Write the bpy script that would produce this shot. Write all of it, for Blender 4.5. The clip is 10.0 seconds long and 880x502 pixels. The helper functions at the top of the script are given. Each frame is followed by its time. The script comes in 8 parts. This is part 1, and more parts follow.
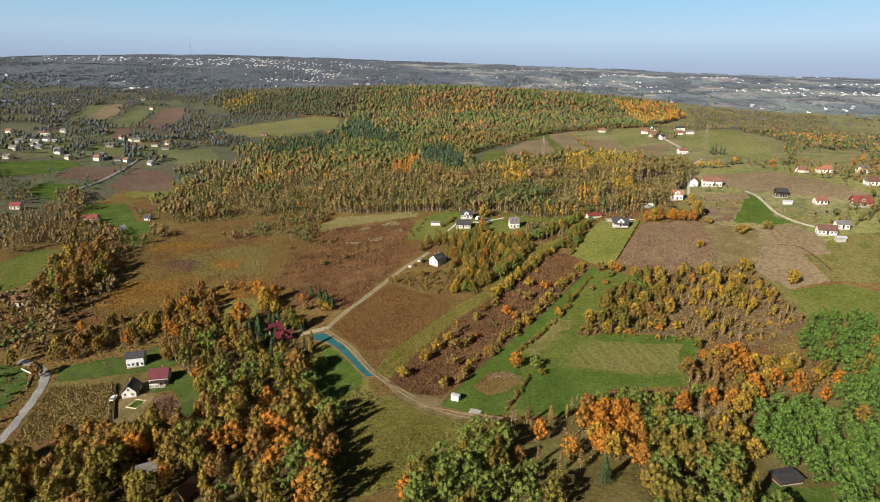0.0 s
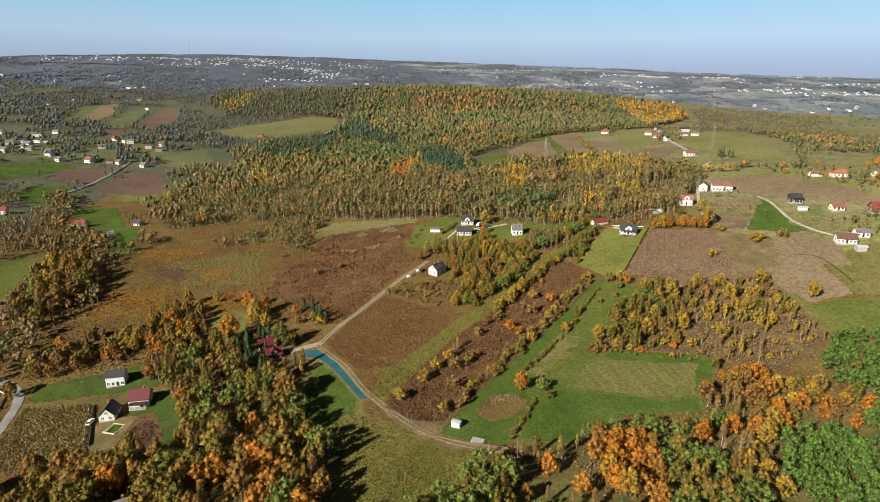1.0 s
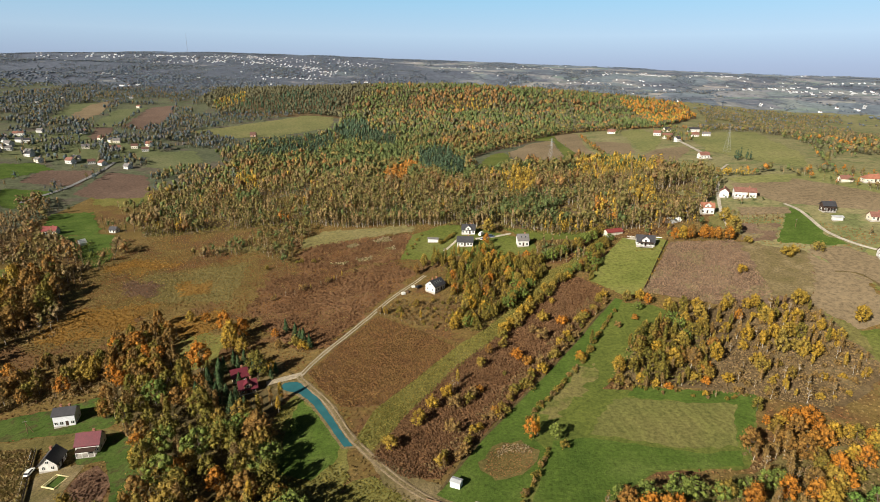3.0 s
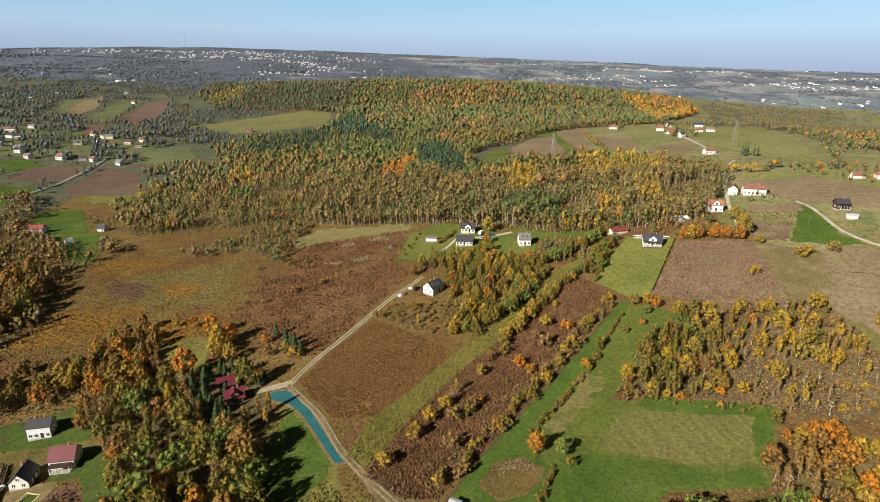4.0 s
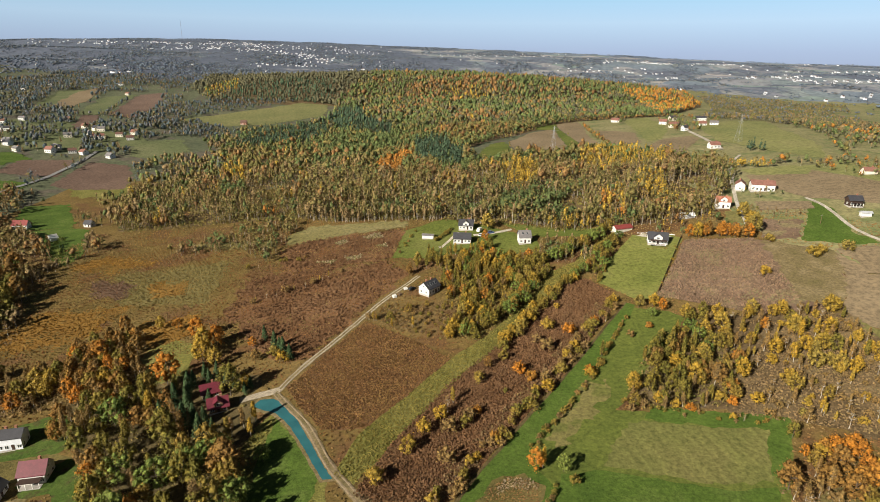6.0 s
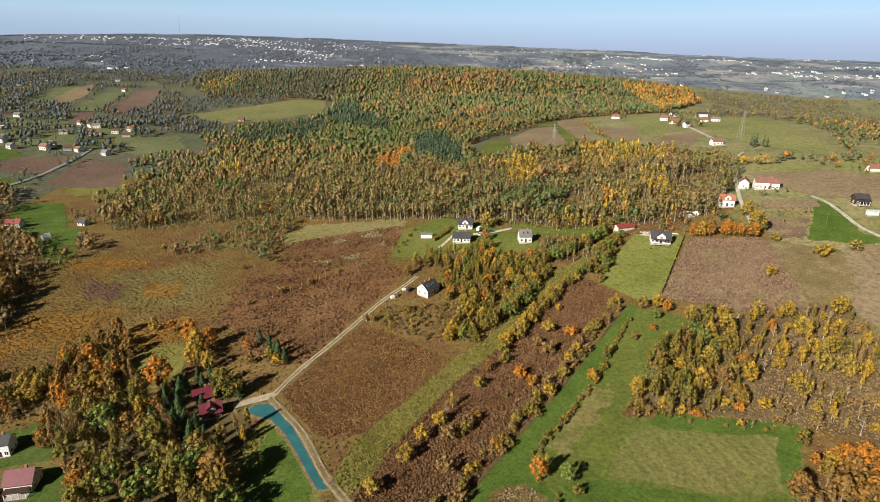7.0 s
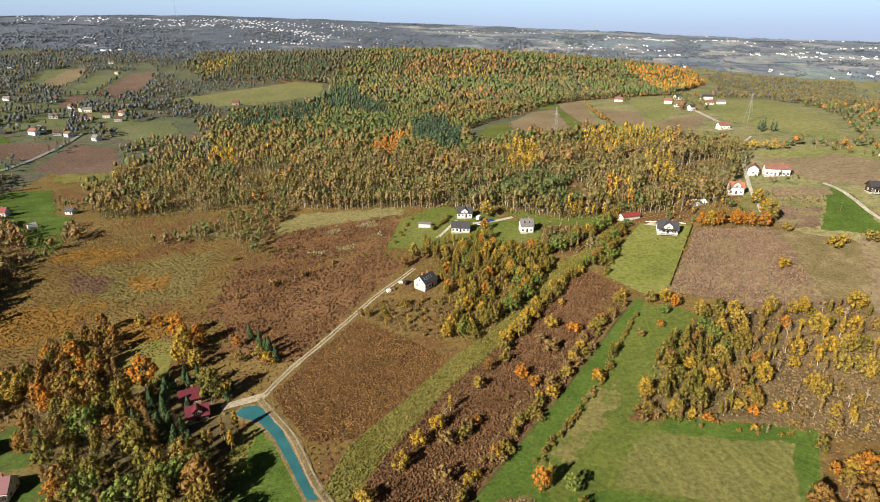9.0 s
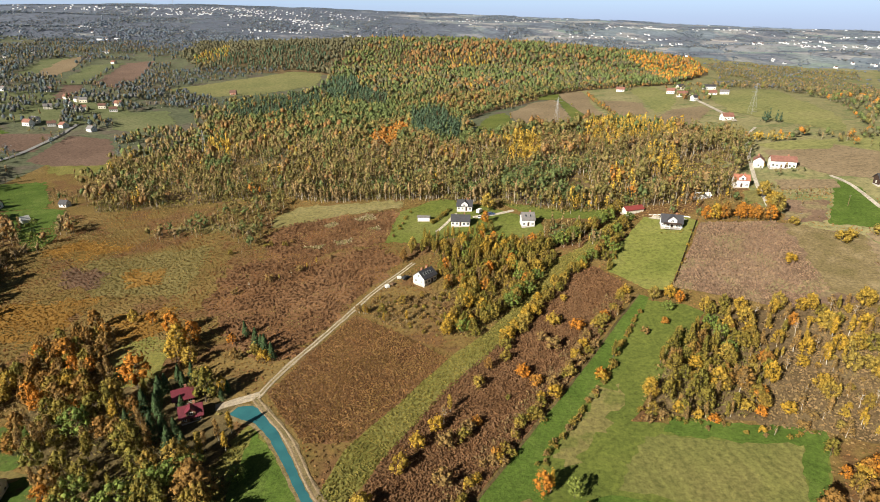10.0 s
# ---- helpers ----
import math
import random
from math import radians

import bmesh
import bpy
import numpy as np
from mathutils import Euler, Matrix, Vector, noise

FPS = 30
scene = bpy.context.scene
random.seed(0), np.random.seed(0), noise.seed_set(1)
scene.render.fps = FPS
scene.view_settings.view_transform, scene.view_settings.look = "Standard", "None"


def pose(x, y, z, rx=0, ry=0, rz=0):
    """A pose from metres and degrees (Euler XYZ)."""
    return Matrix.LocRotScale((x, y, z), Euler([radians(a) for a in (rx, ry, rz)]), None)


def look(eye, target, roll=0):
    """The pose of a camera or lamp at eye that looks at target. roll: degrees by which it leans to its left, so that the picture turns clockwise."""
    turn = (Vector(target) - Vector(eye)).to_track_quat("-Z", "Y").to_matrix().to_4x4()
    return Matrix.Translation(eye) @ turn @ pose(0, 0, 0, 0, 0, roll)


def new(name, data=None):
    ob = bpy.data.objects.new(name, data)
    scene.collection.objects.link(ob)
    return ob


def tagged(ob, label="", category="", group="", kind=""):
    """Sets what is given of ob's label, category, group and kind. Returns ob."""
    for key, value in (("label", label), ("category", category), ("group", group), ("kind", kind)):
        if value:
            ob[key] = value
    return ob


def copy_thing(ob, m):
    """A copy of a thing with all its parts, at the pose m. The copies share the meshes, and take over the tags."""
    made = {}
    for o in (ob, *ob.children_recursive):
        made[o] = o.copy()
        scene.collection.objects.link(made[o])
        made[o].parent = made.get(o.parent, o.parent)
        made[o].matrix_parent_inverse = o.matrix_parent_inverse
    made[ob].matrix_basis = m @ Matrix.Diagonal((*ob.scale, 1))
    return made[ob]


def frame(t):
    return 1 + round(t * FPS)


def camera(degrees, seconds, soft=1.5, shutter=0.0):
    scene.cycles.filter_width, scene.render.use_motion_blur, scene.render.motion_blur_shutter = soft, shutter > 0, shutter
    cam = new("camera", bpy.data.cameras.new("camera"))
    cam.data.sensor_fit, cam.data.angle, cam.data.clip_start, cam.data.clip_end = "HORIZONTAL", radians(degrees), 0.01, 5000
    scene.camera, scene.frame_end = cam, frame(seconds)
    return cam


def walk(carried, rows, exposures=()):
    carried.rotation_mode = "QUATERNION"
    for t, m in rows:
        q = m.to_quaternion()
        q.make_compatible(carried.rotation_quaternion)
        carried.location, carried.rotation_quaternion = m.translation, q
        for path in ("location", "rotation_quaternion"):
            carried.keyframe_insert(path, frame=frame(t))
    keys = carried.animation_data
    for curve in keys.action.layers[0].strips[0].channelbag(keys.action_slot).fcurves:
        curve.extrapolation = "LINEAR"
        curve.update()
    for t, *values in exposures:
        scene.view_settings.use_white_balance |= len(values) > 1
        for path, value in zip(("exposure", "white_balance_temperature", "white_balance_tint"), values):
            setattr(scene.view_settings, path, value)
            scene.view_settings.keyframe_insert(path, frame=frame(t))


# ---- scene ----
import itertools

cam = camera(76.3, 10.0, 0.5)
PATH = [
    (0, (0.645, 0.415, 122.789), (0.643, 2.327, 122.202), 0.4),
    (0.5, (0.605, 8.826, 123.116), (0.604, 10.738, 122.528), 0.4),
    (1, (0.659, 17.311, 123.385), (0.658, 19.223, 122.797), 0.4),
    (1.5, (0.758, 25.658, 123.493), (0.756, 27.57, 122.906), 0.4),
    (2, (0.888, 34.214, 123.15), (0.887, 36.126, 122.562), 0.4),
    (2.5, (1.052, 42.715, 122.472), (1.051, 44.627, 121.884), 0.4),
    (2.7, (1.197, 46.032, 122.301), (1.196, 47.943, 121.712), 0.5),
    (4, (2.12, 63.956, 119.953), (2.121, 65.862, 119.348), 0.5),
    (4.5, (2.39, 67.178, 119.513), (2.392, 69.083, 118.902), 0.5),
    (5, (2.732, 70.179, 119.271), (2.735, 72.081, 118.653), 0.5),
    (5.5, (3.126, 73.454, 119.003), (3.129, 75.354, 118.379), 0.6),
    (7, (3.577, 82.476, 118.859), (3.584, 84.37, 118.218), 0.6),
    (7.5, (3.831, 85.53, 118.889), (3.838, 87.42, 118.237), 0.6),
    (8, (4.105, 88.464, 118.926), (4.112, 90.351, 118.262), 0.6),
    (8.5, (4.244, 91.094, 118.957), (4.252, 92.974, 118.277), 0.6),
    (9, (4.429, 94.168, 118.864), (4.437, 96.042, 118.167), 0.5),
    (9.5, (4.396, 97.133, 118.781), (4.406, 99.001, 118.067), 0.5),
    (10, (4.586, 99.946, 118.788), (4.595, 101.808, 118.059), 0.5),
]
walk(cam, [(t, look(eye, target, roll)) for t, eye, target, roll in PATH], [(0.0, 0.92), (4.0, 0.98), (7.5, 1.07), (10.0, 1.28)])

# ---- world and sun ----
SUN_EL, SUN_AZ = radians(28), radians(225)
sky_world = bpy.data.worlds.new("sky")
scene.world = sky_world
sky_world.use_nodes = True
wn = sky_world.node_tree
sky_tex = wn.nodes.new("ShaderNodeTexSky")
sky_tex.sky_type, sky_tex.sun_disc = "NISHITA", False
sky_tex.sun_elevation, sky_tex.sun_rotation = SUN_EL, SUN_AZ
sky_tex.dust_density = 2.0
wn.links.new(sky_tex.outputs[0], wn.nodes["Background"].inputs[0])
wn.nodes["Background"].inputs[1].default_value = 0.0145
sun = new("sun", bpy.data.lights.new("sun", "SUN"))
sun.data.energy, sun.data.angle, sun.data.color = 5.0, radians(0.6), (1.0, 0.915, 0.775)
to_sun = Vector((math.sin(SUN_AZ) * math.cos(SUN_EL), math.cos(SUN_AZ) * math.cos(SUN_EL), math.sin(SUN_EL)))
sun.matrix_world = look(to_sun * 300, (0, 0, 0))

# ---- the lie of the land ----
BASE = 43.2
NEAR_HILLS = [
    (-250, 130, 150, -70.9),
    (-250, 290, 150, 33.9),
    (-250, 450, 150, -45.6),
    (-90, 130, 150, 13.4),
    (-90, 290, 150, -37.0),
    (-90, 450, 150, 36.0),
    (70, 130, 150, -2.0),
    (70, 290, 150, -6.7),
    (70, 450, 150, -13.7),
    (230, 130, 150, -49.1),
    (230, 290, 150, 22.4),
    (230, 450, 150, -0.3),
    (-420, 650, 320, -3.1),
    (0, 650, 320, -15.8),
    (420, 650, 320, 35.8),
    (-900, 1050, 480, -4.5),
]
FAR_HILLS = [
    (-350, 1050, 480, -14.0),
    (200, 1050, 480, 2.7),
    (800, 1050, 480, -29.7),
    (-100, 1560, 330, 30.8),
    (300, 1500, 330, 29.9),
    (-500, 1600, 400, 6.6),
    (-1400, 1900, 800, 45.2),
    (-200, 2300, 700, -5.2),
    (900, 2000, 700, -2.9),
    (2000, 2300, 900, 11.8),
    (-2800, 3300, 900, 115.6),
    (-1500, 4000, 900, 145.6),
    (-300, 4300, 900, 87.8),
    (800, 4200, 900, 93.9),
    (2000, 4100, 900, 55.6),
    (3300, 3200, 900, 68.5),
]


# long low ridges beyond the forest: middle, half length, half width, turn, height
FAR_FOLDS = [
    (-1250, 1950, 420, 110, 12, 16), (-900, 2350, 520, 130, -8, 20), (-1750, 2500, 420, 130, 15, 18), (-500, 2750, 460, 140, 6, 20),
    (-1500, 3050, 480, 130, -6, 16), (120, 2950, 420, 150, -5, 24), (480, 2550, 260, 110, 10, 20), (620, 3250, 420, 140, 4, 20),
    (1150, 2250, 460, 100, 14, 17), (1250, 2950, 460, 130, 8, 24), (1900, 2600, 500, 110, 12, 16), (900, 1850, 320, 90, 20, 10), (1500, 2000, 420, 90, 10, 12),
]


def ground_z(x, y):
    """Height of the land; takes numbers or arrays."""
    z = BASE
    for cx, cy, s, a in NEAR_HILLS + FAR_HILLS:
        z = z + a * np.exp(-((x - cx) ** 2 + (y - cy) ** 2) / (2 * s * s))
    if np.max(y) > 1350:
        for cx, cy, sx, sy, turn, a in FAR_FOLDS:
            c, k = math.cos(radians(turn)), math.sin(radians(turn))
            u, v = (x - cx) * c + (y - cy) * k, (y - cy) * c - (x - cx) * k
            z = z + a * np.exp(-u * u / (2 * sx * sx) - v * v / (2 * sy * sy))
    return z


# ---- materials ----
def node_mat(name, rough=0.9, spec=0.2):
    """A material with its Principled node; returns material, nodes, links, principled."""
    m = bpy.data.materials.new(name)
    m.use_nodes = True
    n, l = m.node_tree.nodes, m.node_tree.links
    p = n["Principled BSDF"]
    p.inputs["Roughness"].default_value = rough
    p.inputs["Specular IOR Level"].default_value = spec
    return m, n, l, p


def noise_fac(n, l, scale, detail=4.0, rough=0.6, stretch=None, turn=0.0):
    """A noise texture in metres; stretch scales x and y, turn turns it in degrees."""
    co = n.new("ShaderNodeNewGeometry").outputs["Position"]
    mp = n.new("ShaderNodeMapping")
    mp.vector_type = "TEXTURE" if stretch else "POINT"
    mp.inputs["Rotation"].default_value = (0, 0, radians(turn))
    if stretch:
        mp.inputs["Scale"].default_value = (stretch[0], stretch[1], 1)
    l.new(co, mp.inputs["Vector"])
    t = n.new("ShaderNodeTexNoise")
    t.inputs["Scale"].default_value, t.inputs["Detail"].default_value = scale, detail
    t.inputs["Roughness"].default_value = rough
    l.new(mp.outputs[0], t.inputs["Vector"])
    return t.outputs["Fac"]


def ramp(n, l, fac, stops):
    r = n.new("ShaderNodeValToRGB")
    while len(r.color_ramp.elements) < len(stops):
        r.color_ramp.elements.new(0.5)
    for e, (pos, c) in zip(r.color_ramp.elements, stops):
        e.position, e.color = pos, (*c, 1)
    l.new(fac, r.inputs["Fac"])
    return r.outputs["Color"]


def mix(n, l, a, b, fac, kind="MIX"):
    x = n.new("ShaderNodeMix")
    x.data_type, x.blend_type = "RGBA", kind
    for sock, v in ((x.inputs["Factor"], fac), (x.inputs["A"], a), (x.inputs["B"], b)):
        if isinstance(v, bpy.types.NodeSocket):
            l.new(v, sock)
        elif isinstance(v, tuple):
            sock.default_value = (*v, 1)
        else:
            sock.default_value = v
    return x.outputs["Result"]


def bump(n, l, p, fac, strength, distance):
    b = n.new("ShaderNodeBump")
    b.inputs["Strength"].default_value, b.inputs["Distance"].default_value = strength, distance
    l.new(fac, b.inputs["Height"])
    l.new(b.outputs[0], p.inputs["Normal"])


def soil(name, dark, mid, light, big=0.03, small=0.7, turn=0.0, rows=None, relief=0.5, patch=None):
    """A ground cover: patches of three tones, fine grain, and rows (mowing or furrows) where given."""
    m, n, l, p = node_mat(name, 0.95, 0.1)
    a = noise_fac(n, l, big, 5.0, 0.62)
    col = ramp(n, l, a, [(0.3, dark), (0.5, mid), (0.68, light)])
    if patch:
        b = noise_fac(n, l, big * 2.7, 3.0, 0.55)
        mask = ramp(n, l, b, [(0.52, (0, 0, 0)), (0.62, (1, 1, 1))])
        col = mix(n, l, col, patch, mask)
    g = noise_fac(n, l, small, 4.0, 0.75)
    col = mix(n, l, col, ramp(n, l, g, [(0.25, (0.45, 0.45, 0.45)), (0.5, (1, 1, 1)), (0.75, (1.5, 1.45, 1.35))]), 1.0, "MULTIPLY")
    if rows:
        r = noise_fac(n, l, 1.0 / rows, 2.0, 0.5, (1.0, 40.0), turn)
        col = mix(n, l, col, ramp(n, l, r, [(0.35, (0.84, 0.84, 0.84)), (0.6, (1.1, 1.1, 1.08))]), 0.8, "MULTIPLY")
    l.new(col, p.inputs["Base Color"])
    bump(n, l, p, g, relief, 0.5)
    return m


M_DRY = soil("dry meadow", (0.09, 0.066, 0.021), (0.125, 0.086, 0.029), (0.158, 0.112, 0.044), 0.02, 0.7, patch=(0.11, 0.063, 0.028), relief=0.9)
M_BRUSH = soil("dead weeds", (0.085, 0.046, 0.022), (0.13, 0.07, 0.034), (0.165, 0.095, 0.05), 0.03, 0.8, relief=1.0)
M_THICKET = soil("brown undergrowth", (0.07, 0.05, 0.024), (0.11, 0.078, 0.042), (0.15, 0.115, 0.06), 0.06, 0.8, relief=0.9)
M_HEATH = soil("grey brown weeds", (0.10, 0.066, 0.044), (0.14, 0.095, 0.065), (0.19, 0.135, 0.092), 0.03, 0.6, relief=0.9, patch=(0.17, 0.14, 0.075))
M_STRIP = soil("rank yellow-green grass", (0.085, 0.085, 0.02), (0.13, 0.125, 0.034), (0.165, 0.15, 0.05), 0.05, 0.9, relief=0.8)
M_LUSH = soil("lush green grass", (0.043, 0.074, 0.013), (0.06, 0.096, 0.017), (0.082, 0.115, 0.026), 0.08, 0.9, relief=0.5)
M_GARDEN = soil("garden grass, worn in places", (0.03, 0.055, 0.011), (0.046, 0.076, 0.015), (0.064, 0.09, 0.022), 0.09, 0.9, relief=0.5, patch=(0.055, 0.056, 0.02))
M_MEADOW = soil("mown green meadow", (0.066, 0.086, 0.018), (0.088, 0.106, 0.023), (0.114, 0.121, 0.034), 0.03, 0.7, relief=0.35)
M_TAN = soil("mown meadow with dry stubble", (0.105, 0.1, 0.034), (0.13, 0.118, 0.042), (0.15, 0.13, 0.05), 0.05, 0.7, relief=0.35, patch=(0.10, 0.105, 0.03))
M_STUBBLE = soil("mown meadow, drying", (0.098, 0.104, 0.032), (0.118, 0.118, 0.038), (0.138, 0.128, 0.046), 0.05, 0.8, 12.0, 2.2, relief=0.3)
M_DULL = soil("dull valley grass", (0.078, 0.092, 0.044), (0.098, 0.112, 0.052), (0.125, 0.13, 0.066), 0.02, 0.4, relief=0.5)
M_LAWN = soil("tended lawn", (0.10, 0.115, 0.027), (0.13, 0.14, 0.036), (0.155, 0.155, 0.048), 0.05, 0.6, relief=0.25)
M_PALE = soil("pale dry grass", (0.10, 0.092, 0.034), (0.14, 0.124, 0.05), (0.17, 0.148, 0.07), 0.03, 0.5, relief=0.6)
M_PLOUGH = soil("ploughed brown soil", (0.09, 0.06, 0.046), (0.115, 0.078, 0.06), (0.145, 0.10, 0.078), 0.012, 0.5, relief=0.6)
M_PLOUGH2 = soil("pale harrowed soil", (0.14, 0.108, 0.066), (0.17, 0.13, 0.08), (0.20, 0.155, 0.098), 0.02, 0.5, relief=0.4)
M_HILLDULL = soil("olive hill pasture", (0.105, 0.112, 0.046), (0.132, 0.134, 0.055), (0.158, 0.15, 0.066), 0.012, 0.3, relief=0.4)
M_HILLGREEN = soil("hill pasture", (0.13, 0.142, 0.052), (0.168, 0.17, 0.064), (0.20, 0.188, 0.08), 0.012, 0.3, relief=0.4)
M_DUG = soil("dug garden soil", (0.07, 0.04, 0.026), (0.12, 0.07, 0.045), (0.18, 0.115, 0.075), 0.25, 1.2, relief=1.0)
M_WEEDS = soil("tall dry weeds", (0.09, 0.068, 0.026), (0.14, 0.11, 0.045), (0.20, 0.165, 0.075), 0.12, 1.1, relief=1.0)
M_TRACK = soil("trodden dirt", (0.14, 0.105, 0.062), (0.20, 0.155, 0.10), (0.26, 0.21, 0.145), 0.1, 1.0, relief=0.5)
M_PALETRACK = soil("pale packed dirt", (0.21, 0.175, 0.125), (0.27, 0.232, 0.175), (0.33, 0.285, 0.22), 0.1, 1.0, relief=0.4)
M_LANE = soil("pale gravel", (0.26, 0.235, 0.19), (0.34, 0.31, 0.26), (0.42, 0.39, 0.33), 0.1, 1.0, relief=0.3)
M_VERGE = soil("rutted dirt and grass", (0.10, 0.085, 0.035), (0.14, 0.11, 0.055), (0.19, 0.15, 0.085), 0.12, 1.0, relief=0.6)
M_ASPHALT = soil("worn asphalt", (0.15, 0.15, 0.15), (0.19, 0.19, 0.19), (0.24, 0.235, 0.23), 0.15, 2.0, relief=0.2)
M_FLOOR = soil("leaf litter", (0.05, 0.04, 0.018), (0.08, 0.062, 0.028), (0.115, 0.085, 0.038), 0.05, 0.7, relief=0.8)


def far_land():
    """Distant farmland: a patchwork of strip fields, with hedges between; the colours are blued to imitate haze."""
    m, n, l, p = node_mat("distant farmland tinted for haze", 0.95, 0.05)
    co = n.new("ShaderNodeNewGeometry").outputs["Position"]
    mp = n.new("ShaderNodeMapping")
    mp.inputs["Scale"].default_value = (0.0095, 0.006, 0.0)
    mp.inputs["Rotation"].default_value = (0, 0, radians(25))
    l.new(co, mp.inputs["Vector"])
    v = n.new("ShaderNodeTexVoronoi")
    v.inputs["Scale"].default_value = 1.0
    l.new(mp.outputs[0], v.inputs["Vector"])
    sep = n.new("ShaderNodeSeparateColor")
    l.new(v.outputs["Color"], sep.inputs[0])
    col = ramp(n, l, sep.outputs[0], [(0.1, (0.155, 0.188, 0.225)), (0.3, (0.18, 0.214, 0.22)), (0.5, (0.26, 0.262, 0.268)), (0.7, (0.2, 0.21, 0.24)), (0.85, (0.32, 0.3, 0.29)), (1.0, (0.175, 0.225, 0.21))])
    g = noise_fac(n, l, 0.004, 6.0, 0.7)
    west = n.new("ShaderNodeSeparateXYZ")
    l.new(co, west.inputs[0])
    wooded = n.new("ShaderNodeMapRange")
    for k, x in (("From Min", -700), ("From Max", 500), ("To Min", 0.13), ("To Max", -0.02)):
        wooded.inputs[k].default_value = x
    l.new(west.outputs[0], wooded.inputs["Value"])
    cover = n.new("ShaderNodeMath")
    l.new(g, cover.inputs[0])
    l.new(wooded.outputs[0], cover.inputs[1])
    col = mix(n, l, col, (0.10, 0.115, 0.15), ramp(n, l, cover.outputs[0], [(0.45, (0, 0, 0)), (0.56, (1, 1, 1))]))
    g2 = noise_fac(n, l, 0.05, 5.0, 0.7)
    col = mix(n, l, col, ramp(n, l, g2, [(0.3, (0.6, 0.6, 0.6)), (0.7, (1.25, 1.25, 1.25))]), 1.0, "MULTIPLY")
    l.new(col, p.inputs["Base Color"])
    return m


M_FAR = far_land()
M_MID = soil("rough olive pasture", (0.066, 0.078, 0.046), (0.084, 0.094, 0.056), (0.108, 0.11, 0.068), 0.012, 0.25, relief=0.6, patch=(0.088, 0.078, 0.06))

M_SLOPE = soil("tan slope pasture", (0.14, 0.136, 0.064), (0.178, 0.166, 0.08), (0.215, 0.194, 0.102), 0.02, 0.35, relief=0.6, patch=(0.12, 0.135, 0.056))


def plain(name, col, rough=0.7, metal=0.0, grain=12.0, vary=0.25, spec=0.3):
    """A painted, rendered or metal surface with fine grain and weathering."""
    m, n, l, p = node_mat(name, rough, spec)
    a = noise_fac(n, l, 0.6, 4.0, 0.7)
    b = noise_fac(n, l, grain, 3.0, 0.6)
    c = mix(n, l, col, ramp(n, l, a, [(0.3, (1 - vary, 1 - vary, 1 - vary)), (0.7, (1.08, 1.08, 1.08))]), 1.0, "MULTIPLY")
    c = mix(n, l, c, ramp(n, l, b, [(0.3, (0.88, 0.88, 0.88)), (0.7, (1.1, 1.1, 1.1))]), 1.0, "MULTIPLY")
    l.new(c, p.inputs["Base Color"])
    p.inputs["Metallic"].default_value = metal
    bump(n, l, p, b, 0.2, 0.02)
    return m


M_WHITE = plain("white render", (0.6, 0.595, 0.575), 0.85)
# Blue tint paints haze on far walls; near house and shed share it.
M_GREYWHITE = plain("haze-tinted white render", (0.62, 0.65, 0.7), 0.9)
M_CREAM = plain("cream render", (0.62, 0.58, 0.48), 0.85)
M_STONE = plain("grey stone plinth", (0.35, 0.33, 0.30), 0.9)
M_DARKROOF = plain("dark grey roof tiles", (0.045, 0.045, 0.052), 0.5, 0, 4.0, 0.35, 0.5)
M_GREYROOF = plain("grey roof sheets", (0.16, 0.15, 0.15), 0.6, 0, 4.0, 0.35, 0.4)
M_REDROOF = plain("red metal roof", (0.21, 0.042, 0.038), 0.55, 0, 4.0, 0.3, 0.5)
M_DKRED = plain("dark red roof", (0.116, 0.015, 0.026), 0.5, 0, 4.0, 0.3, 0.5)
M_ORANGE = plain("orange clay tiles", (0.3, 0.125, 0.08), 0.8, 0, 4.0, 0.3)
M_RUST = plain("red-brown clay tiles", (0.2, 0.095, 0.072), 0.8, 0, 4.0, 0.35)
M_BROWNROOF = plain("brown roof", (0.12, 0.065, 0.05), 0.7, 0, 4.0, 0.3)
M_WOOD = plain("weathered wood", (0.19, 0.12, 0.07), 0.85, 0, 8.0, 0.4)
M_DARKWOOD = plain("dark stained wood", (0.05, 0.03, 0.022), 0.8, 0, 8.0, 0.3)
M_BRICK = plain("brick", (0.30, 0.14, 0.09), 0.9)
M_SHEET = plain("pale sheet metal", (0.55, 0.57, 0.6), 0.45, 0.3)
M_STEEL = plain("galvanised steel", (0.30, 0.31, 0.32), 0.5, 0.6)
M_PAINT = plain("white paint", (0.75, 0.75, 0.72), 0.5)
M_YELLOW = plain("pale yellow timber", (0.62, 0.55, 0.30), 0.7)
M_TYRE = plain("rubber", (0.03, 0.03, 0.03), 0.9)
M_CONCRETE = plain("concrete", (0.36, 0.34, 0.31), 0.9)
M_BARK = plain("bark", (0.11, 0.085, 0.065), 0.95, 0, 6.0, 0.4)
M_BIRCH = plain("pale birch bark", (0.42, 0.38, 0.32), 0.9, 0, 3.0, 0.5)
M_GLASS, _n, _l, _p = node_mat("window glass", 0.08, 0.6)
_p.inputs["Base Color"].default_value = (0.03, 0.035, 0.04, 1)


def water_mat():
    m, n, l, p = node_mat("turquoise water", 0.25, 0.4)
    a = noise_fac(n, l, 0.12, 4.0, 0.6)
    l.new(ramp(n, l, a, [(0.3, (0.018, 0.075, 0.09)), (0.7, (0.03, 0.12, 0.13))]), p.inputs["Base Color"])
    bump(n, l, p, noise_fac(n, l, 1.5, 3.0, 0.6), 0.15, 0.1)
    return m


M_WATER = water_mat()


